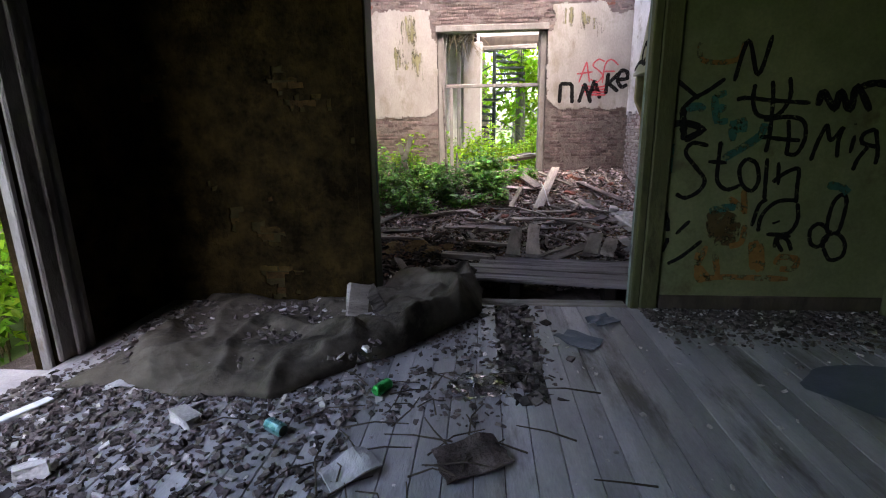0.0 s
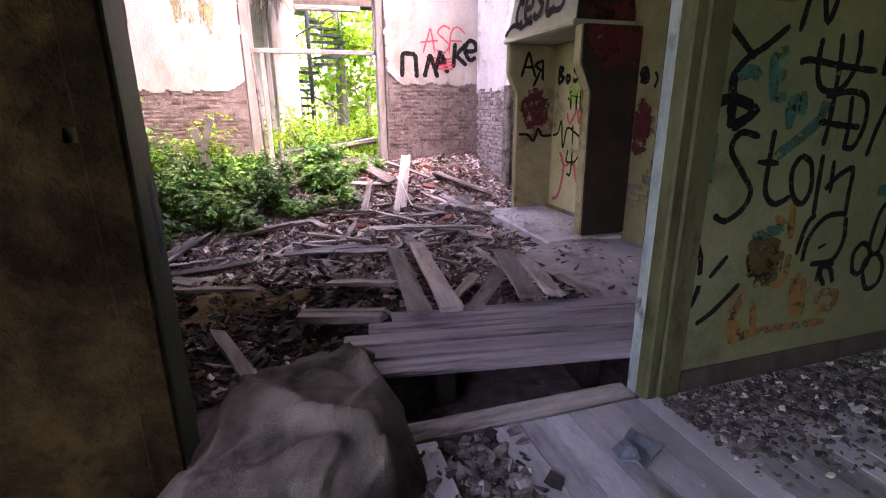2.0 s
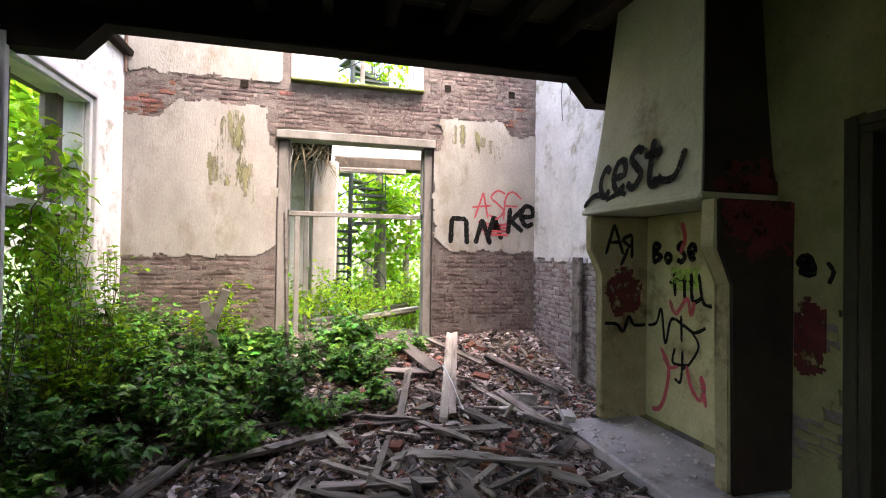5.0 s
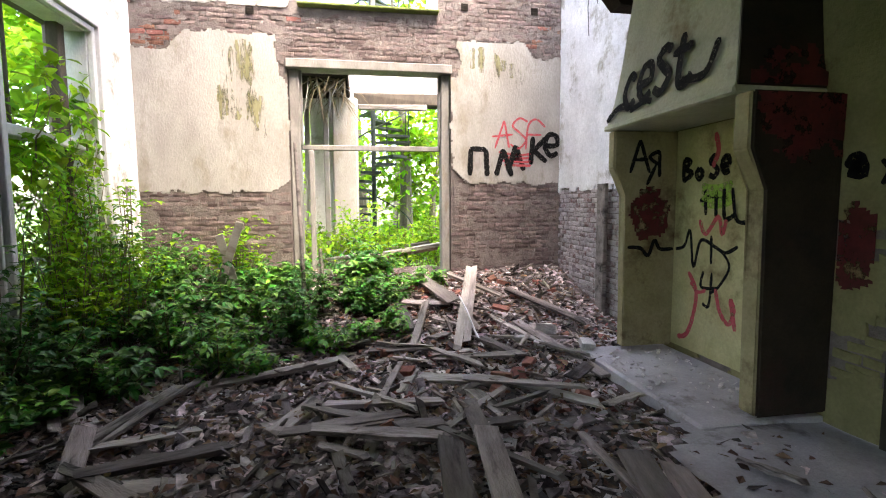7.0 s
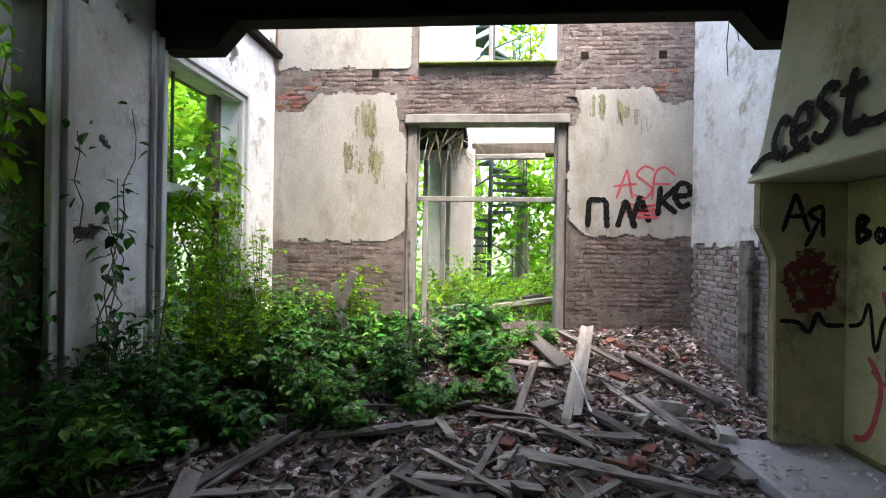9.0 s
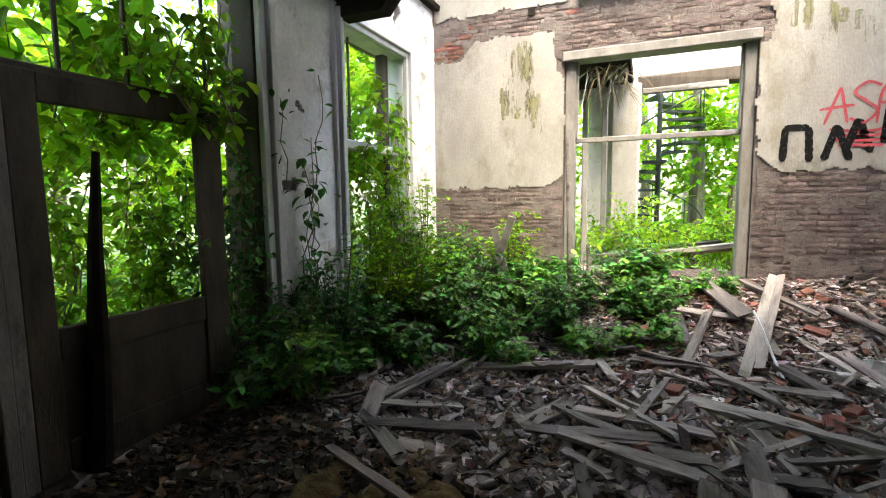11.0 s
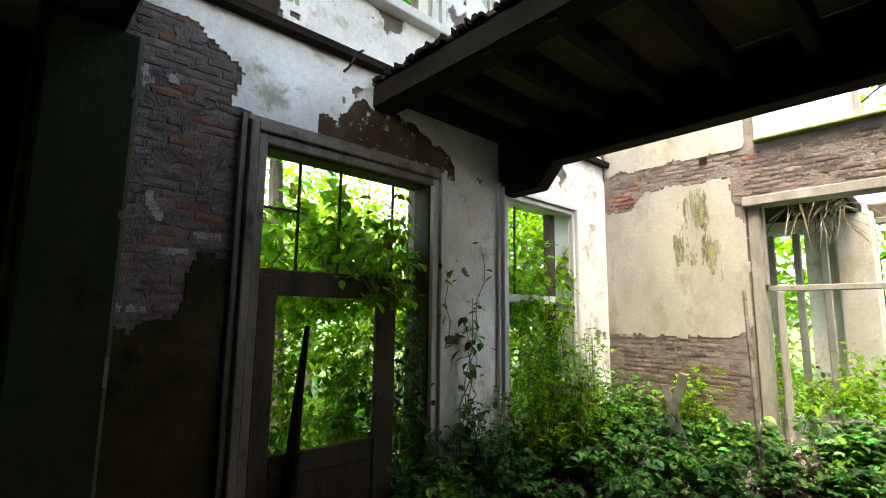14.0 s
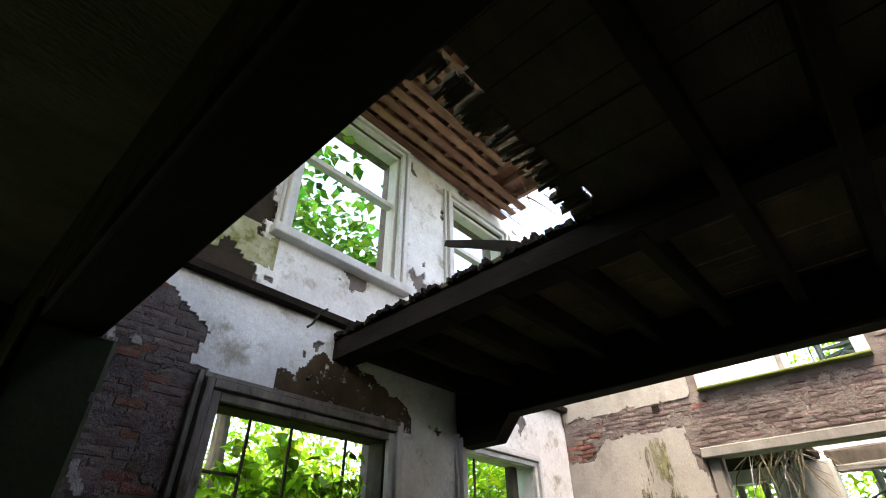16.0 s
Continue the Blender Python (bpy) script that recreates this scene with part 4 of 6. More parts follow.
    one_box("hearth_slab", 2.10, 2.978, 6.30, 7.99, -0.1, 0.055, M_SLAB, t, 0.015, 0.006, "pale dusty concrete hearth slab")
    return t


fireplace()
tagged(one_box("leaning_board", 2.88, 2.93, 9.03, 9.22, 0.1, 1.66, M_WOOD, None, 0.006, 0.004), "grey board standing against the limewashed wall", "board")

# threshold
SILL = tagged(one_box("threshold_beam", -0.72, 1.235, 3.86, 3.98, -0.10, 0.0, M_WOOD, None, 0.012, 0.01), "worn wooden threshold beam in the doorway", "beam")
DECK = thing("board_walkway", "loose grey boards laid as a step behind the doorway", "boards")
for k in range(5):
    y = k * 0.148
    x0 = -0.80 + rng.uniform(-0.1, 0.16) + 0.05 * k
    one_box("board", x0, 1.02 + 0.02 * k + rng.uniform(-0.04, 0.06), y, y + 0.135, 0.055 + rng.uniform(-0.006, 0.0), 0.09 + rng.uniform(-0.008, 0.01), M_DECK, DECK, 0.006, 0.006)
for x in (-0.3, 0.5):
    one_box("bearer", x, x + 0.1, 0.02, 0.7, -0.18, 0.052, M_BEAM, DECK, 0.01)
DECK.matrix_world = pose(0.62, 4.20, 0, 0, 0, -8.5)


# ---- sprayed writing ----
def smooth(pts, k=6):
    """Rounded polyline through points (Catmull-Rom)."""
    if len(pts) < 3:
        return pts
    p = [pts[0], *pts, pts[-1]]
    out = []
    for a, b, c, d in zip(p, p[1:], p[2:], p[3:]):
        for i in range(k):
            t = i / k
            out.append(tuple(0.5 * (2 * b[q] + (c[q] - a[q]) * t + (2 * a[q] - 5 * b[q] + 4 * c[q] - d[q]) * t * t + (3 * b[q] - a[q] - 3 * c[q] + d[q]) * t ** 3) for q in (0, 1)))
    out.append(pts[-1])
    return out


GLYPH = {
    "П": [[(0, 0), (0.02, 1)], [(0, 1), (0.65, 0.98)], [(0.65, 1), (0.68, 0)]],
    "Л": [[(0, 0), (0.3, 1)], [(0.3, 1), (0.65, 0)]],
    "А": [[(0, 0), (0.32, 1)], [(0.32, 1), (0.68, 0)], [(0.12, 0.4), (0.6, 0.42)]],
    "К": [[(0, 0), (0.08, 1)], [(0.6, 1), (0.1, 0.5)], [(0.1, 0.5), (0.65, 0.1)]],
    "е": [[(0.1, 0.45), (0.6, 0.5), (0.55, 0.9), (0.2, 0.9), (0.05, 0.45), (0.3, 0.05), (0.65, 0.2)]],
    "A": [[(0, 0), (0.4, 1)], [(0.4, 1), (0.62, 0)], [(-0.1, 0.42), (0.75, 0.5)]],
    "S": [[(0.65, 0.9), (0.35, 1), (0.1, 0.78), (0.4, 0.52), (0.6, 0.28), (0.35, 0.0), (0.02, 0.12)]],
    "F": [[(0.1, 0), (0.2, 0.8), (0.5, 1.05), (0.85, 0.8)], [(0.1, 0.5), (0.7, 0.52)]],
    "C": [[(0.6, 0.85), (0.3, 1), (0.02, 0.5), (0.3, 0.02), (0.65, 0.2)]],
    "B": [[(0.05, 0), (0.1, 1)], [(0.1, 1), (0.55, 0.85), (0.15, 0.55)], [(0.15, 0.55), (0.68, 0.3), (0.05, 0)]],
    "t": [[(0.35, 1), (0.3, 0.15), (0.5, 0), (0.7, 0.15)], [(0.05, 0.68), (0.65, 0.7)]],
    "o": [[(0.3, 0.62), (0.04, 0.35), (0.28, 0.0), (0.56, 0.3), (0.3, 0.62)]],
    "l": [[(0.25, 1.05), (0.2, 0.0)]],
    "n": [[(0.05, 0), (0.08, 0.6)], [(0.08, 0.45), (0.4, 0.62), (0.5, 0.35), (0.5, -0.05)]],
    "E": [[(0.1, 0), (0.05, 1)], [(0.05, 1), (0.6, 1.02)], [(0.08, 0.5), (0.5, 0.52)], [(0.1, 0), (0.6, 0.02)]],
    "D": [[(0.05, 0), (0.08, 1)], [(0.08, 1), (0.65, 0.7), (0.6, 0.25), (0.05, 0)]],
    "M": [[(0, 0), (0.15, 1)], [(0.15, 1), (0.4, 0.4)], [(0.4, 0.4), (0.65, 1)], [(0.65, 1), (0.75, 0)]],
    "i": [[(0.2, 0.6), (0.22, 0)], [(0.2, 0.82), (0.22, 0.88)]],
    "Я": [[(0.55, 0), (0.55, 1)], [(0.55, 1), (0.1, 0.8), (0.5, 0.5)], [(0.4, 0.5), (0.0, -0.3)]],
    "N": [[(0, 0), (0.05, 1)], [(0.05, 1), (0.5, 0)], [(0.5, 0), (0.55, 1)]],
    "T": [[(0.3, 0), (0.32, 1)], [(-0.05, 0.98), (0.7, 1.0)]],
    "L": [[(0.05, 1), (0.02, 0)], [(0.02, 0), (0.6, 0.05)]],
    "Y": [[(0, 1), (0.4, 0.45)], [(0.85, 1.05), (0.1, -0.1)]],
    "8": [[(0.3, 0.5), (0.55, 0.8), (0.3, 1.0), (0.05, 0.8), (0.3, 0.5), (0.6, 0.22), (0.3, 0), (0.0, 0.22), (0.3, 0.5)]],
}


def spray(name, where, words, width, material, label, jit=0.02):
    """Writing sprayed on a wall. where(u, v) gives the place; words: (text, u, v, height, advance)."""
    g = random.Random(name + label)
    strokes = []
    lift = [0]

    def ribbon(pts, w):
        verts, faces = [], []
        strokes.append((verts, faces))
        pts = smooth(pts)
        lift[0] += 1
        dense = [pts[0]]
        for a, b in zip(pts, pts[1:]):
            k = max(1, int(math.dist(a, b) / 0.03))
            dense += [(a[0] + (b[0] - a[0]) * i / k, a[1] + (b[1] - a[1]) * i / k) for i in range(1, k + 1)]
        pts = dense
        m = len(pts)
        base = len(verts)
        for i, p in enumerate(pts):
            a, b = pts[max(i - 1, 0)], pts[min(i + 1, m - 1)]
            dx, dy = b[0] - a[0], b[1] - a[1]
            d = math.hypot(dx, dy) or 1
            cap = 0.55 if i in (0, m - 1) else 1.0
            ww = w * cap * (0.5 + (0.4 if name != "graffiti" else 0.16) * n2(i * 0.7, lift[0], 1.0, 8))
            for s in (1, -1):
                q = where(p[0] - dy / d * ww * s, p[1] + dx / d * ww * s)
                verts.append(tuple(q[c] + n * 0.0006 * (lift[0] % 7) for c, n in zip((0, 1, 2), where.normal)))
        for i in range(m - 1):
            k = base + 2 * i
            faces.append((k, k + 1, k + 3, k + 2))
    for text, u, v, h, adv in words:
        for ch in text:
            if isinstance(ch, str) and ch in GLYPH:
                for line in GLYPH[ch]:
                    ribbon([(u + x * h * 0.95 + g.uniform(-jit, jit) * h, v + y * h + g.uniform(-jit, jit) * h) for x, y in line], width)
            u += adv

    def finish():
        t = thing(name, label, "graffiti" if name == "graffiti" else "stain", tuple(where(words[0][1], words[0][2]) if words else (0, 0, 0)))
        o = Vector(t.location)
        for vs, fs in strokes:
            raw("stroke", [tuple(Vector(v) - o) for v in vs], fs, material, t)
        return t
    return ribbon, finish


class Plane:
    def __init__(self, origin, u, v, normal):
        self.o, self.u, self.v, self.normal = Vector(origin), Vector(u), Vector(v), Vector(normal)

    def __call__(self, a, b):
        return self.o + self.u * a + self.v * b


P_BACK = Plane((0, 10.592, 0), (1, 0, 0), (0, 0, 1), (0, -1, 0))
P_GREEN = Plane((0, 3.812, 0), (1, 0, 0), (0, 0, 1), (0, -1, 0))
P_HOOD = Plane((2.322, 0, 2.14), (0, -1, 0), (0.105, 0, 1), (-1, 0, 0))
P_NICHE = Plane((2.9615, 0, 0), (0, -1, 0), (0, 0, 1), (-1, 0, 0))
P_SIDE = Plane((2.972, 0, 0), (0, -1, 0), (0, 0, 1), (-1, 0, 0))
P_JAMB = Plane((-0.7515, 0, 0), (0, 1, 0), (0, 0, 1), (1, 0, 0))
P_FLANK = Plane((0, 7.852, 0), (1, 0, 0), (0, 0, 1), (0, -1, 0))

r, done = spray("graffiti", P_BACK, [("ПЛ", 1.63, 1.84, 0.38, 0.38), ("А", 2.20, 1.92, 0.36, 0.3), ("К", 2.54, 2.0, 0.40, 0.3), ("е", 2.74, 2.12, 0.34, 0.2)], 0.075, M_BLACK, "bold black sprayed word on the stained plaster")
done()
r, done = spray("graffiti", P_BACK, [("A", 1.99, 2.24, 0.38, 0.3), ("S", 2.22, 2.24, 0.42, 0.3), ("F", 2.42, 2.22, 0.42, 0.3)], 0.03, M_REDSPRAY, "red sprayed letters on the stained plaster")
for k in range(4):
    r([(2.05 + 0.03 * k, 2.18 - 0.06 * k), (2.35, 2.14 - 0.05 * k), (2.6 - 0.02 * k, 2.17 - 0.06 * k)], 0.035)
done()
r, done = spray("graffiti", P_HOOD, [("C", -7.72, 0.09, 0.27, 0.3), ("е", -7.52, 0.11, 0.30, 0.3), ("S", -7.30, 0.13, 0.32, 0.3), ("t", -7.10, 0.12, 0.37, 0.3)], 0.07, M_BLACK, "thick black sprayed tag on the hearth hood")
r([(-7.98, 0.03), (-7.8, 0.12), (-7.62, 0.10)], 0.06)
r([(-6.96, 0.16), (-6.72, 0.14), (-6.62, 0.34)], 0.06)
r([(-7.6, 0.06), (-7.4, 0.10), (-7.3, 0.08)], 0.05)
done()
r, done = spray("graffiti", P_NICHE, [("B", -7.76, 1.62, 0.20, 0.17), ("o", -7.58, 1.63, 0.15, 0.17), ("S", -7.42, 1.64, 0.17, 0.17), ("е", -7.28, 1.66, 0.14, 0.17)], 0.05, M_BLACK, "thick black scrawls inside the hearth")
r([(-7.82, 1.0), (-7.7, 1.04), (-7.63, 1.18), (-7.57, 0.86), (-7.49, 1.1), (-7.32, 1.06), (-7.2, 1.02), (-7.07, 1.08)], 0.032)
r([(-7.52, 1.44), (-7.36, 1.48), (-7.2, 1.45)], 0.04)
r([(-7.46, 1.56), (-7.44, 1.32)], 0.04)
r([(-7.33, 1.56), (-7.32, 1.30)], 0.04)
r([(-7.24, 1.55), (-7.22, 1.30), (-7.10, 1.34)], 0.04)
r([(-7.15, 1.54), (-7.10, 1.30), (-7.0, 1.27)], 0.035)
r([(-7.36, 1.15), (-7.35, 0.91)], 0.032)
r([(-7.25, 1.04), (-7.15, 0.91), (-7.26, 0.73), (-7.36, 0.66)], 0.026)
r([(-7.44, 0.84), (-7.46, 0.70), (-7.26, 0.72)], 0.03)
r([(-7.34, 0.84), (-7.36, 0.56), (-7.44, 0.56)], 0.03)
done()
r, done = spray("graffiti", P_NICHE, [], 0.05, M_REDSPRAY, "red sprayed curves inside the hearth")
r([(-7.63, 0.81), (-7.52, 0.64), (-7.56, 0.39), (-7.64, 0.23), (-7.75, 0.19)], 0.045)
r([(-7.60, 0.72), (-7.50, 0.65), (-7.40, 0.68)], 0.03)
r([(-7.29, 0.71), (-7.23, 0.53), (-7.13, 0.45), (-7.08, 0.57), (-7.12, 0.66)], 0.04)
r([(-7.12, 0.66), (-7.06, 0.41)], 0.045)
r([(-7.51, 1.28), (-7.43, 1.16), (-7.29, 1.31), (-7.24, 1.17), (-7.2, 1.29)], 0.04)
r([(-7.36, 2.0), (-7.32, 1.85), (-7.38, 1.72)], 0.05)
done()
r, done = spray("graffiti", P_NICHE, [], 0.05, M_LIME, "lime green sprayed patch inside the hearth")
for k in range(4):
    r([(-7.5, 1.42 + 0.05 * k), (-7.32, 1.40 + 0.05 * k), (-7.15, 1.43 + 0.05 * k)], 0.05)
done()
r, done = spray("graffiti", P_FLANK, [("А", 2.50, 1.70, 0.30, 0.2), ("Я", 2.66, 1.66, 0.24, 0.2)], 0.035, M_BLACK, "black scrawl on the inner hearth side")
r([(2.49, 1.02), (2.62, 1.01), (2.70, 0.94), (2.76, 1.08), (2.82, 1.0), (2.955, 1.0)], 0.035)
done()
FLANK_SIDE = next(o for o in bpy.data.objects if o.name == "fireplace")
skin("paint_patch", "y", 7.852, -1, 2.49, 2.95, 1.0, 1.66, lambda u, z: ((u - 2.70) / 0.20) ** 2 + ((z - 1.33) / 0.24) ** 2 < 1 + 0.9 * n2(u, z, 7, 61) + 0.6 * n2(u, z, 18, 62), M_OXBLOOD, FLANK_SIDE, 0.02, 0.002, "dark red sprayed patch")
skin("paint_patch", "x", 2.974, -1, 6.065, 6.285, 0.85, 1.45, lambda u, z: ((u - 6.2) / 0.16) ** 2 + ((z - 1.15) / 0.24) ** 2 < 1 + 0.9 * n2(u, z, 8, 41) + 0.6 * n2(u, z, 20, 42), M_OXBLOOD, RIGHT, 0.02, 0.002, "dark red sprayed patch")
r, done = spray("graffiti", P_SIDE, [], 0.05, M_BLACK, "black sprayed dots beside the doorway")
r([(-6.25, 1.62), (-6.2, 1.68), (-6.17, 1.6), (-6.25, 1.62)], 0.09)
r([(-6.06, 1.66), (-6.02, 1.60), (-6.05, 1.52)], 0.03)
done()
r, done = spray("graffiti", P_GREEN, [], 0.03, M_BLACK, "black sprayed words on the green painted wall")
r([(1.40, 1.69), (1.48, 1.63), (1.58, 1.55)], 0.03)
r([(1.74, 1.68), (1.63, 1.60), (1.54, 1.55), (1.47, 1.48)], 0.03)
r([(1.68, 1.23), (1.57, 1.25), (1.53, 1.18), (1.61, 1.08), (1.68, 0.99), (1.65, 0.91), (1.56, 0.86), (1.49, 0.89)], 0.03)
r([(1.76, 1.26), (1.76, 1.11), (1.77, 0.98), (1.84, 0.92), (1.93, 0.95)], 0.03)
r([(1.69, 1.12), (1.82, 1.11)], 0.03)
r([(1.95, 1.14), (1.91, 1.07), (1.94, 0.96), (2.01, 0.91), (2.05, 0.98), (2.02, 1.10), (1.95, 1.14)], 0.03)
r([(2.09, 1.14), (2.10, 0.99), (2.11, 0.85)], 0.03)
r([(2.17, 1.11), (2.19, 0.95)], 0.03)
r([(2.15, 0.97), (2.19, 1.01), (2.25, 1.05), (2.31, 1.06), (2.32, 0.94), (2.33, 0.82)], 0.03)
r([(1.94, 1.64), (1.94, 1.53), (1.98, 1.44), (2.07, 1.42), (2.14, 1.46), (2.18, 1.56), (2.16, 1.68)], 0.03)
r([(1.83, 1.54), (1.90, 1.55), (2.07, 1.53), (2.32, 1.51)], 0.03)
r([(2.05, 1.66), (2.07, 1.53), (2.08, 1.30), (2.07, 1.18)], 0.03)
r([(2.19, 1.40), (2.21, 1.28), (2.21, 1.16)], 0.03)
r([(2.03, 1.40), (2.18, 1.42), (2.29, 1.39), (2.32, 1.28), (2.28, 1.17), (2.21, 1.17)], 0.03)
r([(2.02, 1.29), (2.17, 1.27), (2.29, 1.26)], 0.03)
r([(2.45, 1.37), (2.41, 1.26), (2.38, 1.12)], 0.03)
r([(2.45, 1.37), (2.49, 1.26), (2.56, 1.35)], 0.03)
r([(2.56, 1.35), (2.54, 1.26), (2.55, 1.14)], 0.03)
r([(2.64, 1.29), (2.63, 1.17)], 0.03)
r([(2.63, 1.37), (2.63, 1.36)], 0.03)
r([(2.77, 1.33), (2.70, 1.30), (2.70, 1.24), (2.80, 1.21)], 0.03)
r([(2.77, 1.33), (2.81, 1.18), (2.81, 1.09)], 0.03)
r([(2.74, 1.21), (2.69, 1.13), (2.67, 1.05)], 0.03)
r([(1.41, 0.78), (1.45, 0.70), (1.46, 0.61)], 0.03)
r([(1.52, 0.59), (1.61, 0.69)], 0.03)
r([(1.43, 0.45), (1.46, 0.53), (1.46, 0.56)], 0.03)
r([(1.48, 0.36), (1.58, 0.42), (1.71, 0.54)], 0.03)
r([(2.05, 0.65), (2.08, 0.80), (2.13, 0.85)], 0.03)
r([(2.10, 0.61), (2.11, 0.73), (2.20, 0.83), (2.34, 0.84)], 0.03)
r([(2.34, 0.82), (2.36, 0.70), (2.31, 0.60), (2.16, 0.59)], 0.03)
r([(2.19, 0.67), (2.24, 0.69)], 0.03)
r([(2.23, 0.49), (2.24, 0.58), (2.31, 0.55), (2.35, 0.47)], 0.03)
r([(2.29, 0.46), (2.24, 0.55), (2.33, 0.58)], 0.03)
r([(2.46, 0.57), (2.46, 0.63), (2.51, 0.67), (2.57, 0.63), (2.58, 0.56), (2.53, 0.50), (2.48, 0.52), (2.46, 0.57)], 0.03)
r([(2.57, 0.49), (2.56, 0.56), (2.64, 0.60), (2.71, 0.53), (2.71, 0.43), (2.63, 0.40), (2.57, 0.49)], 0.03)
r([(2.61, 0.60), (2.57, 0.64), (2.58, 0.81), (2.63, 0.88), (2.67, 0.83), (2.66, 0.64), (2.63, 0.59)], 0.03)
r([(1.80, 1.66), (1.86, 1.92), (1.95, 1.70), (2.01, 1.95)], 0.03)
done()
r, done = spray("graffiti", P_GREEN, [], 0.03, M_BLACK, "broad black sprayed scrawl on the green painted wall")
r([(2.37, 1.49), (2.39, 1.58), (2.48, 1.47), (2.50, 1.58), (2.58, 1.46), (2.60, 1.61), (2.71, 1.45)], 0.048)
r([(2.62, 1.61), (2.74, 1.63), (2.92, 1.57)], 0.048)
r([(1.48, 1.49), (1.49, 1.39), (1.51, 1.27)], 0.048)
r([(1.42, 1.38), (1.50, 1.39), (1.61, 1.36)], 0.048)
r([(1.51, 1.27), (1.60, 1.32), (1.64, 1.36)], 0.048)
done()
r, done = spray("graffiti", P_GREEN, [], 0.03, M_TEAL, "dark teal sprayed letters on the green painted wall")
r([(1.48, 1.48), (1.58, 1.50), (1.62, 1.47)], 0.055)
r([(1.68, 1.57), (1.72, 1.38)], 0.055)
r([(1.68, 1.56), (1.76, 1.59)], 0.055)
r([(1.70, 1.48), (1.77, 1.49)], 0.055)
r([(1.73, 1.39), (1.79, 1.40)], 0.055)
r([(1.82, 1.40), (1.84, 1.26)], 0.055)
r([(1.85, 1.41), (1.88, 1.32)], 0.055)
r([(1.89, 1.42), (1.91, 1.32)], 0.055)
r([(1.79, 1.14), (1.92, 1.22), (2.02, 1.30), (2.04, 1.38)], 0.055)
r([(1.42, 1.25), (1.42, 1.16), (1.42, 1.03)], 0.055)
r([(1.74, 0.76), (1.86, 0.79), (1.92, 0.79)], 0.055)
r([(2.52, 0.95), (2.62, 0.93), (2.67, 0.89)], 0.055)
done()
r, done = spray("graffiti", P_GREEN, [], 0.03, M_OCHSPRAY, "faded ochre sprayed letters on the green painted wall")
r([(1.55, 1.92), (1.58, 1.80), (1.80, 1.80), (1.84, 1.92)], 0.035)
r([(1.69, 0.45), (1.71, 0.24)], 0.045)
r([(1.75, 0.50), (1.70, 0.35)], 0.045)
r([(1.70, 0.35), (1.81, 0.23)], 0.045)
r([(1.81, 0.46), (1.86, 0.26)], 0.045)
r([(1.70, 0.23), (1.88, 0.26), (2.36, 0.25)], 0.045)
r([(1.87, 0.86), (1.99, 0.76)], 0.045)
r([(1.96, 0.92), (1.99, 0.74)], 0.045)
r([(2.06, 0.53), (2.10, 0.32)], 0.045)
r([(2.09, 0.55), (2.14, 0.30)], 0.045)
r([(2.13, 0.52), (2.17, 0.31)], 0.045)
r([(2.26, 0.36), (2.28, 0.42), (2.40, 0.40), (2.38, 0.33), (2.29, 0.33)], 0.045)
r([(1.91, 0.50), (1.99, 0.53), (2.00, 0.66)], 0.045)
done()
r, done = spray("graffiti", P_GREEN, [], 0.03, M_OCHDARK, "dark brown sprayed blot on the green painted wall")
r([(1.73, 0.71), (1.82, 0.74), (1.93, 0.70)], 0.07)
r([(1.73, 0.65), (1.83, 0.67), (1.97, 0.64)], 0.07)
r([(1.75, 0.59), (1.84, 0.60), (1.97, 0.59)], 0.07)
r([(1.80, 0.54), (1.88, 0.54), (1.95, 0.53)], 0.07)
r([(1.74, 0.69), (1.83, 0.54)], 0.07)
r([(1.90, 0.72), (1.86, 0.52)], 0.07)
done()


r, done = spray("graffiti", P_JAMB, [], 0.05, M_BLUESPRAY, "blue sprayed streak on the dark green jamb")
r([(3.965, 1.16), (3.97, 1.02), (3.975, 0.88)], 0.05)
done()

r, done = spray("algae_streak", P_BACK, [], 0.05, M_ALGAE, "olive green algae streaks running down the plaster")
gs = random.Random(4)
for x, z0, z1, w, n in ((-1.62, 3.0, 3.55, 0.05, 4), (-1.45, 2.9, 3.6, 0.10, 12), (-1.32, 2.35, 3.0, 0.06, 9), (-1.55, 2.6, 3.0, 0.12, 8), (-1.72, 2.7, 2.95, 0.04, 3), (1.75, 3.3, 3.65, 0.05, 4), (2.1, 3.2, 3.6, 0.12, 6), (2.35, 3.1, 3.4, 0.06, 3)):
    for k in range(n):
        u, top = x + gs.gauss(0, w), z1 - (z1 - z0) * 0.5 * gs.random()
        low = max(z0 - 0.05, top - (z1 - z0) * gs.uniform(0.3, 0.9))
        r([(u, top), (u + gs.uniform(-0.01, 0.01), (top + low) / 2), (u + gs.uniform(-0.015, 0.015), low)], gs.uniform(0.03, 0.10))
done()


# ---- loose things on the floors ----
def grain_board(name, L, w, t, g):
    """A weathered board with a split, uneven end."""
    bm = bmesh.new()
    box(bm, -L / 2, L / 2, -w / 2, w / 2, 0, t, 0.0)
    bmesh.ops.subdivide_edges(bm, edges=[e for e in bm.edges if abs((e.verts[0].co - e.verts[1].co).x) > 0.1], cuts=4)
    for v in bm.verts:
        end = abs(v.co.x) > L / 2 - 0.01
        v.co += Vector((g.uniform(-0.05, 0.03) if end else 0, g.uniform(-0.06, 0.06) * w, 0.006 * g.uniform(-1, 1) + 0.02 * L * math.sin(v.co.x * 2.1) * 0.3))
    me = bpy.data.meshes.new(name)
    bmesh.ops.recalc_face_normals(bm, faces=bm.faces)
    bm.to_mesh(me)
    bm.free()
    me.materials.append(M_WOOD)
    return me


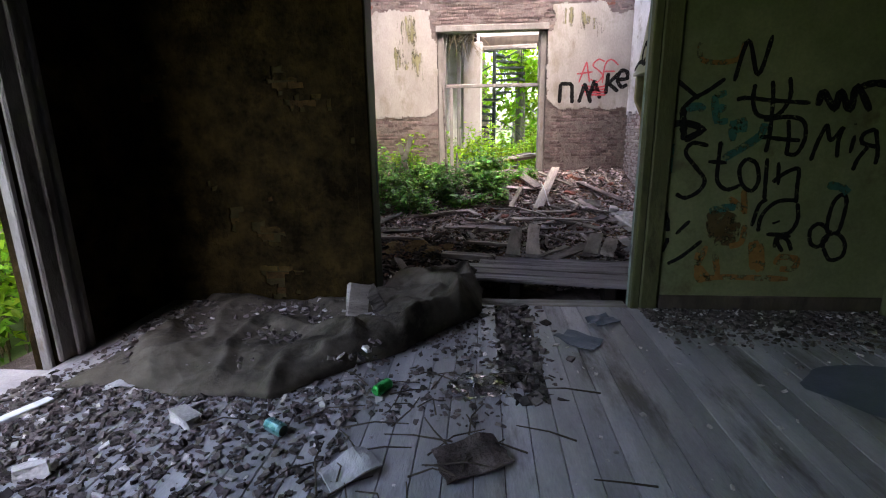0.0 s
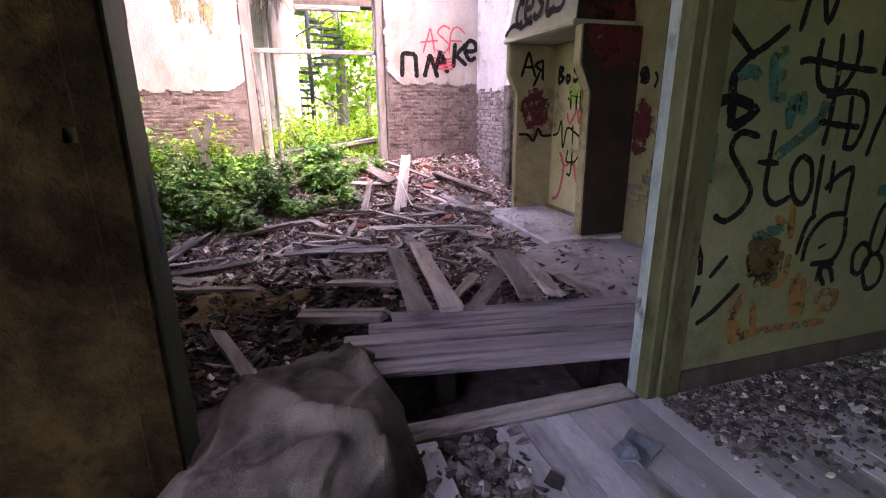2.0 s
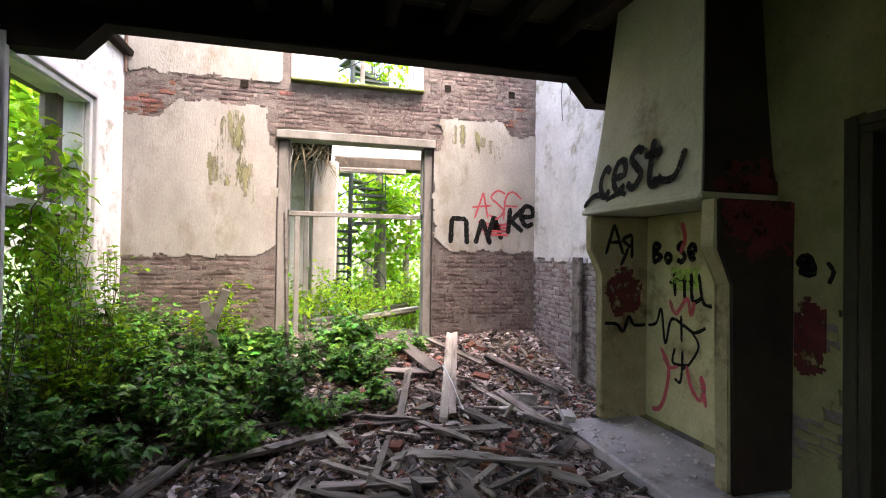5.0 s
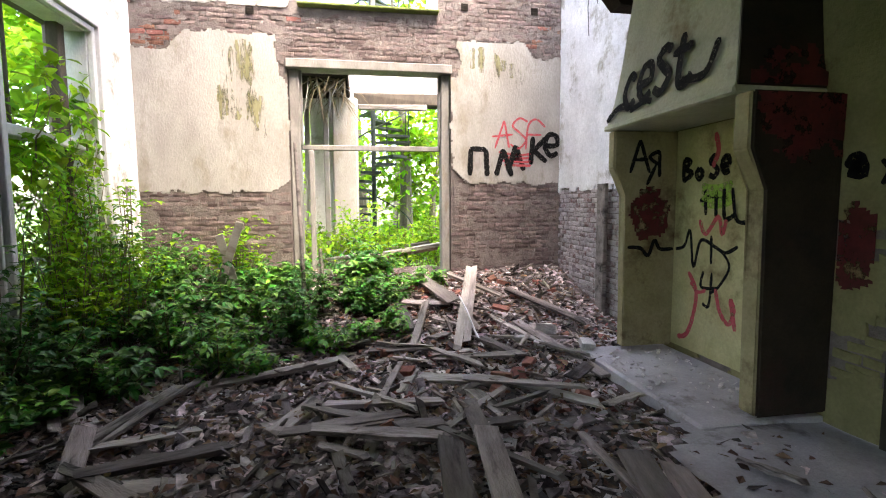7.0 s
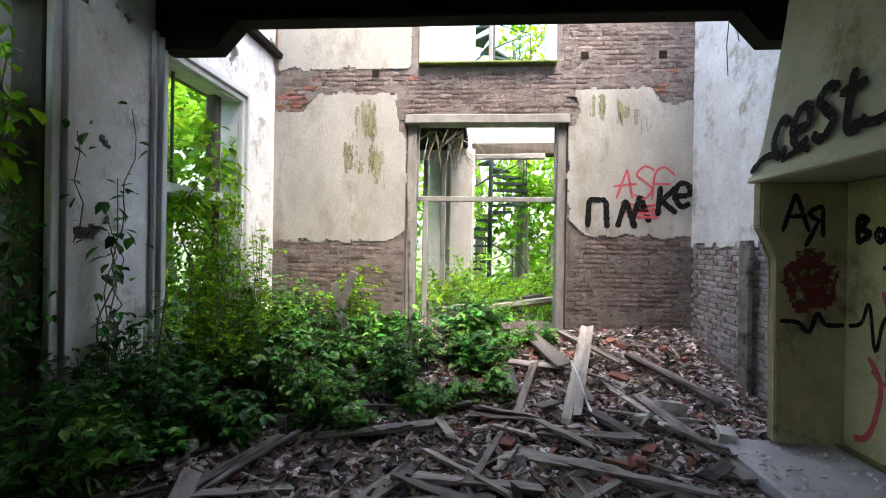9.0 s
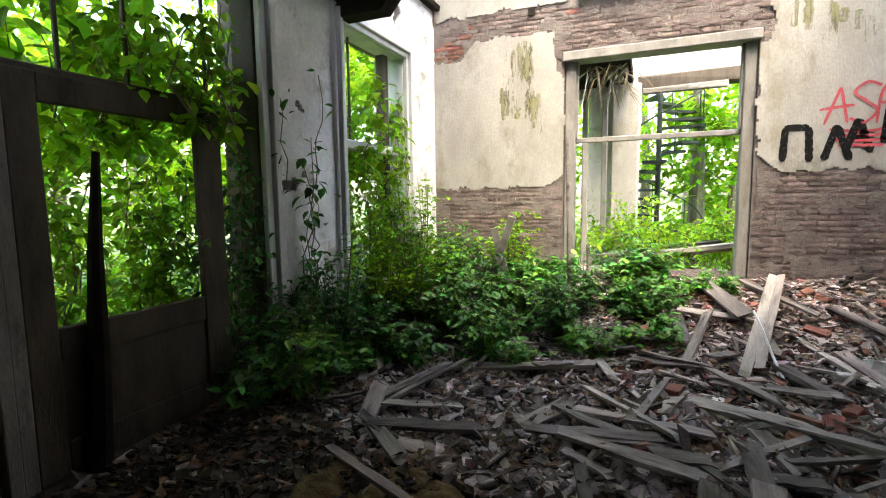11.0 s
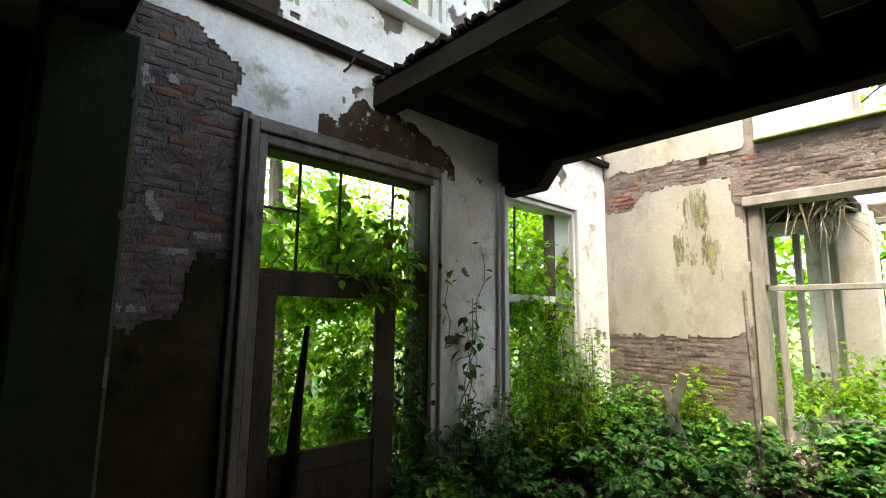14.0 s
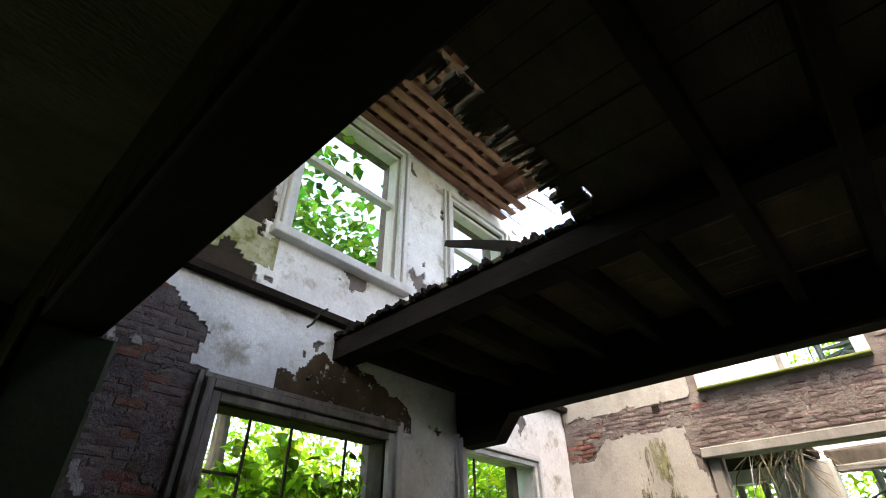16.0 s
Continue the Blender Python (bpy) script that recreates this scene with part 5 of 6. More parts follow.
def strewn_boards():
    g = random.Random(21)
    kinds = [grain_board("loose_board", L, w, t, g) for L, w, t in ((1.5, 0.11, 0.022), (1.1, 0.13, 0.025), (0.8, 0.09, 0.02), (0.55, 0.12, 0.02), (0.4, 0.07, 0.018), (1.9, 0.12, 0.03), (0.3, 0.1, 0.02), (0.9, 0.05, 0.02))]
    grp = "boards strewn over the rubble"

    def lay(k, x, y, rz, tilt=0.0, up=0.0, roll=0.0, label="grey weathered board lying on the rubble"):
        ob = new("loose_board", kinds[k])
        ob.matrix_world = pose(x, y, gz(x, y) + 0.02 + up, roll, tilt, rz)
        tagged(ob, label, "board", grp)
    def span(a, c, w, t, up0=0.03, up1=0.03, label="grey weathered board lying on the rubble"):
        p, q = Vector((*a, gz(*a) + up0)), Vector((*c, gz(*c) + up1))
        ob = new("loose_board", grain_board("loose_board", (q - p).length, w, t, g))
        d = (q - p).normalized()
        sidew = Vector((0, 0, 1)).cross(d).normalized()
        m = Matrix((d, sidew, d.cross(sidew))).transposed().to_4x4()
        ob.matrix_world = Matrix.Translation((p + q) / 2) @ m @ pose(0, 0, 0, g.uniform(-12, 12), 0, 0)
        tagged(ob, label, "board", grp)
    span((1.50, 10.1), (0.95, 8.2), 0.085, 0.03, 0.26, 0.03, "long split board propped on the rubble")
    span((1.58, 10.1), (1.06, 8.25), 0.07, 0.03, 0.26, 0.04, "long split board propped on the rubble")
    span((0.78, 10.3), (1.12, 9.2), 0.17, 0.025, 0.10, 0.16)
    span((1.25, 10.3), (1.75, 9.45), 0.08, 0.03, 0.08, 0.10)
    span((1.95, 9.75), (2.52, 8.7), 0.12, 0.03, 0.08, 0.06)
    span((1.75, 8.85), (2.05, 7.35), 0.10, 0.025, 0.05, 0.03)
    span((-0.2, 7.12), (0.62, 7.0), 0.13, 0.025, 0.05, 0.05, "pale straight board lying on the rubble")
    span((0.55, 7.62), (1.12, 7.25), 0.12, 0.025, 0.05, 0.05)
    span((0.84, 7.28), (0.98, 6.75), 0.09, 0.025, 0.04, 0.04)
    span((-1.58, 6.8), (-1.32, 7.6), 0.10, 0.03, 0.03, 0.05, "pale straight board lying on the rubble")
    span((-1.15, 7.70), (-0.15, 8.0), 0.09, 0.03, 0.04, 0.04)
    span((0.50, 9.6), (0.56, 8.7), 0.11, 0.02, 0.05, 0.05)
    span((0.80, 9.3), (0.55, 8.35), 0.08, 0.03, 0.12, 0.03)
    span((1.24, 8.4), (1.47, 7.8), 0.14, 0.04, 0.04, 0.04)
    # boards leaning on the walkway
    near = "board leaning from the rubble onto the walkway"
    span((0.52, 6.25), (0.38, 4.82), 0.14, 0.03, 0.16, 0.26, near)
    span((0.74, 6.30), (0.58, 4.80), 0.14, 0.03, 0.16, 0.26, near)
    span((1.46, 6.00), (1.13, 4.80), 0.15, 0.03, 0.14, 0.26, near)
    span((1.62, 5.90), (1.28, 4.78), 0.13, 0.03, 0.12, 0.26, near)
    span((1.24, 5.55), (0.74, 4.85), 0.11, 0.025, 0.12, 0.22, near)
    span((1.05, 5.60), (0.62, 5.05), 0.09, 0.025, 0.08, 0.14, near)
    span((1.72, 5.40), (1.60, 4.75), 0.09, 0.025, 0.06, 0.16, near)
    span((0.78, 6.95), (0.72, 6.1), 0.11, 0.025, 0.05, 0.14)
    span((-0.25, 6.72), (0.52, 6.42), 0.10, 0.03, 0.06, 0.06, "pale straight board lying on the rubble")
    span((-1.4, 6.45), (-0.7, 6.62), 0.10, 0.03, 0.05, 0.05)
    span((-0.1, 5.75), (0.40, 5.58), 0.12, 0.03, 0.08, 0.08)
    span((-0.3, 5.2), (0.22, 4.98), 0.16, 0.04, 0.12, 0.16)
    for n in range(66):
        x, y = g.uniform(-2.0, 2.2), g.triangular(4.9, 10.3, 6.6)
        if x > 1.95 and 6.1 < y < 8.1 or (x < -1.0 and y > 7.5):
            continue
        if x > 0.2 and y < 5.8:
            continue
        lay(g.choice((2, 3, 3, 4, 4, 4, 6, 6, 7, 7)), x, y, g.gauss(150, 50), g.uniform(-6, 6), g.uniform(0.0, 0.06), g.uniform(-15, 15))


strewn_boards()


def chips(name, n, place, size, material, label, flat=0.4, seed=1, category="rubble", slim=1.0):
    """Many small broken pieces, joined."""
    g = np.random.default_rng(seed)
    cube = np.array([(x, y, z) for x in (-1, 1) for y in (-1, 1) for z in (-1, 1)], float)
    quads = np.array([(0, 1, 3, 2), (4, 6, 7, 5), (0, 4, 5, 1), (2, 3, 7, 6), (0, 2, 6, 4), (1, 5, 7, 3)])
    V, F = [], []
    for k in range(n):
        x, y, z = place(g)
        s = size * g.uniform(0.35, 1.0) ** 1.5 * np.array([1.0, slim * g.uniform(0.35, 1.0), g.uniform(0.12, flat) * slim ** 0.5])
        v = cube * s * 0.5 * g.uniform(0.6, 1.15, (8, 3))
        R = np.array(Euler((g.normal(0, 0.35), g.normal(0, 0.35), g.uniform(0, 6.28))).to_matrix())
        v = v @ R.T + np.array([x, y, z + s[2] * 0.3])
        F.append(quads + len(V) * 8)
        V.append(v)
    return tagged(raw(name, np.concatenate(V).tolist(), np.concatenate(F).tolist(), material), label, category, kind="stuff")


def in_room2(g):
    while True:
        x, y = g.uniform(-2.6, 2.9), g.uniform(4.6, 10.5)
        if not (x > 2.0 and 6.2 < y < 8.05) and not (x > 1.75 and y < 6.3 and g.random() < 0.75):
            return x, y, gz(x, y)


# Corner in the wall's shadow; its chips get the darker colour.
def in_corner(x, y):
    return y < 5.75 - 0.42 * x + 0.3 * n2(x, y, 1.5, 44) and x < 0.3 and y < 6.7


def shaded_corner(g):
    while True:
        x, y, z = in_room2(g)
        if in_corner(x, y):
            return x, y, z + 0.015


def open_floor(g):
    while True:
        x, y, z = in_room2(g)
        if not in_corner(x, y) or g.random() < 0.25:
            return x, y, z


def sand_mound():
    verts, faces = [], []
    nr, na = 12, 40
    for i in range(nr + 1):
        for j in range(na):
            f, a = i / nr, math.tau * j / na
            x, y = -0.95 + 0.85 * f * math.cos(a) * (1 + 0.25 * math.sin(2 * a + 1)), 5.75 + 0.55 * f * math.sin(a) * (1 + 0.2 * math.cos(3 * a))
            verts.append((x, y, gz(x, y) - 0.05 + 0.095 * (1 - f * f) + 0.07 * n2(x, y, 5, 71) + 0.04 * n2(x, y, 15, 72)))
    for i in range(nr):
        for j in range(na):
            k = (j + 1) % na
            faces.append((i * na + j, i * na + k, (i + 1) * na + k, (i + 1) * na + j))
    return tagged(raw("sand_mound", verts, faces, M_SAND, smooth=True), "low heap of damp ochre sand among the rubble", "sand")


sand_mound()
chips("damp_rubble", 3400, shaded_corner, 0.10, M_SHADECHIP, "rubble and rotten wood by the doorway, coloured dark for the shade", 0.35, 31)
chips("rubble", 8000, open_floor, 0.12, M_CHIP, "broken brick, mortar and rotten wood rubble", 0.3, 1)
chips("plaster_rubble", 2200, open_floor, 0.10, M_PCHIP, "pale broken plaster pieces in the rubble", 0.25, 2)
chips("splinters", 2600, open_floor, 0.24, M_CHIP, "rotten wood splinters over the rubble", 0.2, 8, "wood splinters", 0.4)


def rear_floor(g):
    while True:
        x, y, z = in_room2(g)
        if x > -0.2 and y > 6.8:
            return x, y, z + 0.01


chips("lath_splinters", 2200, open_floor, 0.40, M_SPLINTER, "thin broken laths and wood splinters over the rubble", 0.2, 18, "wood splinters", 0.16)
chips("tile_shards", 520, rear_floor, 0.11, M_SHARD, "broken red tile and brick shards in the rubble", 0.3, 19)


def west_floor(g):
    return -2.5 + 2.0 * g.random() ** 1.4, g.uniform(0.3, 2.5), 0.002


chips("west_rubble", 4800, west_floor, 0.048, M_DIRT, "brick crumbs and dead bark littering the floorboards", 0.45, 33)
chips("west_plaster", 130, west_floor, 0.06, M_PCHIP, "pale plaster pieces littering the floorboards", 0.4, 34)


def by_wall(g):
    k = g.random()
    if k < 0.4:
        x = g.uniform(1.3, 3.0)
        return x, 3.78 - abs(g.normal(0, 0.14 + 0.06 * x)), 0.0
    if k < 0.75:
        return -2.45 + abs(g.normal(0, 0.75)), g.uniform(0.2, 2.6), 0.0
    return g.uniform(-2.4, 0.2), g.uniform(2.2, 3.8), 0.0


chips("floor_rubble", 8000, by_wall, 0.042, M_DIRT, "plaster crumbs and dirt swept along the wall", 0.6, 3)
chips("floor_plaster", 420, by_wall, 0.055, M_PCHIP, "pale plaster crumbs along the wall", 0.5, 4)
chips("floor_crumbs", 350, lambda g: (g.uniform(-2.0, 2.9), g.uniform(0.4, 3.7), 0.0), 0.03, M_PCHIP, "small crumbs scattered on the floorboards", 0.5, 5)
chips("hole_rubble", 900, lambda g: (0.36 + g.normal(0, 0.09), g.uniform(2.4, 3.8), -0.04 + 0.04 * g.random()), 0.08, M_DIRT, "rotten wood crumbs in the broken floor gap", 0.4, 6)
chips("hearth_dust", 120, lambda g: (g.uniform(2.1, 2.88), g.uniform(6.5, 7.8), 0.075), 0.05, M_PCHIP, "dust and crumbs on the hearth slab", 0.5, 7)


def litter():
    g = np.random.default_rng(5)
    pts = []
    for k in range(5200):
        x, y, z = in_room2(g)
        pts.append((x, y, z + g.uniform(0.01, 0.06)))
    v, f = leaves(np.array(pts), 0.07, 0.0, 0.6)
    return tagged(raw("leaf_litter", v, f, M_LITTER), "dead brown leaves over the rubble", "leaf litter", kind="stuff")


litter()


def loose_bricks():
    g = random.Random(5)
    for k in range(20):
        x, y = g.uniform(0.2, 2.6), g.uniform(6.6, 10.2)
        if x > 1.9 and 6.1 < y < 8.1:
            continue
        bm = bmesh.new()
        L = g.uniform(0.09, 0.22)
        box(bm, -L / 2, L / 2, -0.05, 0.05, 0, 0.06, 0.008, 0.01)
        ob = link("loose_brick", bm, M_LOOSEBRICK)
        ob.matrix_world = pose(x, y, gz(x, y) + 0.0, g.uniform(-20, 20), g.uniform(-20, 20), g.uniform(0, 360))
        tagged(ob, "broken red brick in the rubble", "brick", "loose bricks in the rubble")
    for x, y, s in ((-1.75, 1.75, 0.13), (-1.35, 2.15, 0.14), (-2.2, 1.5, 0.1), (2.15, 7.95, 0.16), (1.95, 8.55, 0.24), (1.62, 8.30, 0.13), (1.75, 8.12, 0.10)):
        bm = bmesh.new()
        box(bm, -s / 2, s / 2, -s / 3, s / 3, 0, s * 0.4, 0.012, 0.02)
        ob = link("plaster_lump", bm, M_PCHIP)
        ob.matrix_world = pose(x, y, 0.0 if y < 3.8 else 0.06, 8, -6, g.uniform(0, 180))
        tagged(ob, "pale lump of broken plaster on the floor", "plaster lump", "plaster lumps")


loose_bricks()


def carpet():
    """Crumpled old carpet, folded into a steep ridge at the doorway."""
    nx, ny = 120, 64
    V, F = [], []

    def front(x):
        return 2.42 - 0.06 * (x + 2.2) if x < -1.03 else (2.35 + (x + 1.03) * 0.98 if x < -0.4 else 2.97 + (x + 0.4) * 1.25)
    for i in range(nx + 1):
        for j in range(ny + 1):
            u, v = i / nx, j / ny
            x = -2.25 + 2.33 * u
            y0 = front(x)
            y1 = 3.76 if x < -0.85 else 3.76 + 0.75 * min(1, (x + 0.85) / 0.3)
            y = y0 + (y1 - y0) * v
            high = 0.05 + 0.205 * max(0.0, min(1.0, (x + 1.3) / 1.1))
            lip = min(1.0, v / 0.10) ** 0.6
            body = high * lip * (1 - 0.55 * v)
            fold = max(0.0, 1 - abs(n2(x * 0.9 + 0.5 * y, y * 0.5 - 0.3 * x, 2.4, 14)) * 4.5)
            crease = max(0.0, 1 - abs(n2(x - 0.6 * y, 0.7 * x + y, 3.1, 44)) * 6)
            z = 0.012 + body + 0.10 * fold * (0.35 + high * 2) * lip - 0.05 * crease * lip * (high * 3) + 0.03 * n2(x, y, 3.5, 17) * lip + 0.022 * lip * (0.3 + 2 * high) * max(0, 1 - 3.2 * abs(n2(x + 0.3 * y, y - 0.2 * x, 5.5, 61))) + 0.006 * n2(x, y, 14, 19)
            end = min(1.0, (1 - u) / 0.05) * min(1.0, u / 0.05)
            z = max(0.012, z * (0.15 + 0.85 * end))
            V.append((x + 0.05 * n2(x, y, 3, 22), y + 0.06 * n2(x, y, 3, 25) - (0.06 * lip * high * 3 if v < 0.2 else 0), z))
    for i in range(nx):
        for j in range(ny):
            a = i * (ny + 1) + j
            F.append((a, a + ny + 1, a + ny + 2, a + 1))
    ob = raw("carpet", V, F, M_CLOTH, smooth=True)
    so = ob.modifiers.new("thick", "SOLIDIFY")
    so.thickness = 0.014
    return tagged(ob, "crumpled dirty grey-brown carpet heaped on the floor", "carpet")


carpet()


def can(x, y, rz, material, label):
    t = thing("drink_can", label, "can", (0, 0, 0), "empty drink cans")
    bm = bmesh.new()
    prof = [(0.020, 0.0), (0.028, 0.006), (0.0325, 0.014), (0.0325, 0.104), (0.027, 0.115), (0.025, 0.118)]
    rings = [[bm.verts.new((r_ * math.cos(a * math.tau / 16), r_ * math.sin(a * math.tau / 16), z)) for a in range(16)] for r_, z in prof]
    for a, b in zip(rings, rings[1:]):
        for k in range(16):
            bm.faces.new((a[k], a[(k + 1) % 16], b[(k + 1) % 16], b[k]))
    bm.faces.new(rings[0])
    for v in bm.verts:
        if v.co.x > 0.015 and 0.03 < v.co.z < 0.09:
            v.co.x -= 0.012
    part("body", bm, material, t)
    bm = bmesh.new()
    bmesh.ops.create_cone(bm, segments=16, radius1=0.0245, radius2=0.0245, depth=0.002, cap_ends=True, matrix=Matrix.Translation((0, 0, 0.116)))
    part("lid", bm, M_IRON, t, "dull metal lid")
    t.matrix_world = pose(x, y, 0.034, 90, 0, rz)
    return t


can(-0.47, 2.42, 150, M_CAN_G, "crushed bright green drink can on the floorboards")
can(-0.92, 2.12, 60, M_CAN_B, "crumpled teal drink can on the floorboards")


def debris_room1():
    g = random.Random(9)
    for k in range(64):
        x, y = g.gauss(-0.2, 0.4), g.uniform(1.3, 2.7)
        L = g.uniform(0.08, 0.34)
        a = g.uniform(0, math.pi)
        bm = bmesh.new()
        d = Vector((math.cos(a), math.sin(a), 0)) * L / 2
        p = Vector((x, y, 0.014))
        tube(bm, [p - d, p + Vector((g.uniform(-0.03, 0.03), g.uniform(-0.03, 0.03), 0.02)), p + d], 0.005, 0.003, 5)
        tagged(link("twig", bm, M_DOORWOOD), "dry dark brown twig on the floorboards", "twig", "twigs on the floorboards")
    for x, y, w, L, rz, m, label in ((-0.45, 1.85, 0.16, 0.22, 40, M_PLANK, "pale scrap of board on the floorboards"), (0.05, 1.95, 0.2, 0.3, 25, M_SOIL, "torn dark sheet lying on the floorboards"),
                                   (-0.55, 1.35, 0.2, 0.22, 20, M_PCHIP, "torn piece of grey cardboard on the floorboards"), (0.72, 3.15, 0.18, 0.26, -35, M_BLADE, "blue-grey vinyl tile lying in rubble"),
                                   (0.95, 3.5, 0.14, 0.2, 30, M_BLADE, "blue-grey vinyl tile lying in rubble"), (-1.9, 2.6, 0.35, 0.3, 15, M_PLANK, "flat grey sheet on the carpet")):
        bm = bmesh.new()
        bmesh.ops.create_grid(bm, x_segments=8, y_segments=8, size=0.5)
        for v in bm.verts:
            v.co = Vector((v.co.x * L * (1 + 0.12 * n2(v.co.y, x, 3, 1)), v.co.y * w * (1 + 0.12 * n2(v.co.x, y, 3, 2)), 0.02 + 0.035 * n2(v.co.x, v.co.y, 2.2, x)))
        ob = link("floor_scrap", bm, m)
        ob.modifiers.new("thick", "SOLIDIFY").thickness = 0.008
        ob.matrix_world = pose(x, y, 0.01, g.uniform(-6, 6), g.uniform(-6, 6), rz)
        tagged(ob, label, "scrap", "scraps on the floorboards")
    for x, y, z, w, hh, rx, ry, rz in ((-0.78, 3.25, 0.10, 0.15, 0.24, -14, 12, 25), (-0.62, 3.34, 0.12, 0.09, 0.20, -20, -18, 40)):
        ob = one_box("broken_board", -w / 2, w / 2, -0.014, 0.014, 0, hh, M_WOOD, None, 0.006, 0.012)
        ob.matrix_world = pose(x, y, z, rx, ry, rz)
        tagged(ob, "broken grey board end sticking up from the carpet", "board", "board ends in the carpet")
    # crumpled clear plastic cup tray
    bm = bmesh.new()
    bmesh.ops.create_icosphere(bm, subdivisions=3, radius=0.13)
    for v in bm.verts:
        n = v.co.normalized()
        v.co = Vector((v.co.x * 1.3, v.co.y * 0.8, max(0.0, v.co.z * 0.45))) + n * 0.04 * noise.noise(v.co * 18)
    ob = link("plastic_bag", bm, glass)
    ob.location = (0.08, 2.55, 0.0)
    tagged(ob, "crumpled clear plastic bag on the floorboards", "plastic bag")
    bm = bmesh.new()
    tube(bm, [(1.13, 8.95, gz(1.1, 8.95) + 0.32), (1.16, 8.7, gz(1.1, 8.7) + 0.22), (1.2, 8.5, gz(1.2, 8.5) + 0.1), (1.22, 8.2, gz(1.2, 8.2) + 0.03)], 0.011, 0.011, 6)
    tagged(link("cable", bm, M_CABLE), "white cable end lying over split boards", "cable")
    bm = bmesh.new()
    bmesh.ops.create_circle(bm, segments=28, radius=0.34, cap_ends=True)
    for v in bm.verts:
        v.co *= 1 + 0.25 * n2(v.co.x, v.co.y, 4, 6)
    ob = link("damp_patch", bm, M_BLADE)
    ob.location = (2.25, 2.62, 0.0125)
    ob.scale = (1.3, 0.8, 1)
    tagged(ob, "dark damp stain on the floorboards", "stain")


debris_room1()


def on_carpet(g):
    x = g.uniform(-2.2, -0.5)
    return x, g.uniform(2.6, 3.7), 0.045 + 0.12 * max(0.0, min(1.0, (x + 1.3) / 1.1))


chips("carpet_rubble", 90, on_carpet, 0.08, M_PCHIP, "plaster pieces lying on the carpet", 0.25, 12)
chips("carpet_dirt", 700, on_carpet, 0.06, M_DIRT, "dirt and crumbs lying on the carpet", 0.5, 13)
for y, z0, z1 in ((9.72, 4.25, 3.55), (9.50, 4.15, 3.85), (9.28, 4.05, 3.72)):
    bm = bmesh.new()
    tube(bm, [(2.985, y, z0), (2.955, y - 0.01, (z0 + z1) / 2), (2.965, y - 0.03, z1)], 0.006, 0.005, 5)
    tagged(link("hanging_wire", bm, M_IRON), "thin rusty wire hanging down the pale wall", "wire", "wires on the pale wall")
bm = bmesh.new()
tube(bm, [(-2.72, 10.56, 3.95), (-2.72, 10.57, 4.4), (-2.71, 10.56, 4.95)], 0.018, 0.018, 8)
tagged(link("wall_pipe", bm, M_RUST), "short rusty pipe in the corner of the walls", "pipe")
ob = one_box("metal_strip", -0.3, 0.3, -0.03, 0.03, 0, 0.03, M_CABLE, None, 0.004)
ob.matrix_world = pose(-2.28, 2.0, 0.0, 0, 0, 68)
tagged(ob, "pale blue-white metal strip on the floor by the opening", "metal strip")
st = [(-0.6, 9.6, 1.4, 2.15, 0.03), (-0.38, 9.75, 1.0, 0.9, 0.035)]
for (x0, y0, lean, h, rad), lab in zip(st, ("upright grey stake in the undergrowth", "short split stake in the undergrowth")):
    bm = bmesh.new()
    tube(bm, [(x0, y0, 0.1), (x0 - 0.02 * lean, y0, h * 0.5), (x0 - 0.05 * lean, y0 + 0.05, h)], rad, rad * 0.7, 5)
    tagged(link("stake", bm, M_WOOD), lab, "stake")
for base, top in (((-1.62, 9.45), (-1.27, 9.5, 1.24)), ((-1.30, 9.6), (-1.52, 9.54, 1.10))):
    p, q = Vector((*base, gz(*base) + 0.02)), Vector(top)
    ob = one_box("propped_board", -(q - p).length / 2, (q - p).length / 2, -0.012, 0.012, -0.045, 0.045, M_FRAME, None, 0.005, 0.004)
    d = (q - p).normalized()
    side = Vector((0, 1, 0))
    ob.matrix_world = Matrix.Translation((p + q) / 2) @ Matrix((d, side, d.cross(side))).transposed().to_4x4()
    tagged(ob, "pale board propped up in the brambles", "board", "boards propped in the brambles")
for k, (x, y, rz, L) in enumerate(((0.55, 11.6, 14, 1.6), (0.4, 11.9, 18, 1.9), (0.7, 11.35, 9, 1.3))):
    ob = one_box("fallen_plank", -L / 2, L / 2, -0.07, 0.07, 0, 0.06, M_WOOD if k else M_RUST, None, 0.006)
    ob.matrix_world = pose(x, y, 0.58 + 0.05 * k, 0, -7, rz)
    tagged(ob, "long fallen plank on the sill of the rear opening", "board")

# ---- far room pieces and iron stair ----
one_box("lintel", 0.0, 2.1, 14.12, 14.4, 3.50, 3.78, M_DOORWOOD, FAR, 0.05, 0.04, "rotten sagging lintel beam")
one_box("lintel", 0.06, 1.5, 14.06, 14.115, 3.40, 3.52, M_WOOD, FAR, 0.02, 0.02, "split board under the lintel")
pier = thing("pier", "stained plaster pier of the far room", "pier", (0, 0, 0))
one_box("shaft", -0.46, 0.04, 13.95, 14.19, 0.0, 3.6, M_PLASTER, pier, 0.03, 0.015)
one_box("base", -0.49, 0.07, 13.92, 14.19, -0.3, -0.003, M_CONCRETE, pier, 0.02, 0.01)
for x in (-1.35, -0.98, -0.62):
    tagged(one_box("old_post", x, x + 0.1, 13.6, 13.7, -0.2, 3.3, M_FRAME, None, 0.01), "bare wooden post in the far room", "post", "posts in the far room")
g5 = random.Random(2)
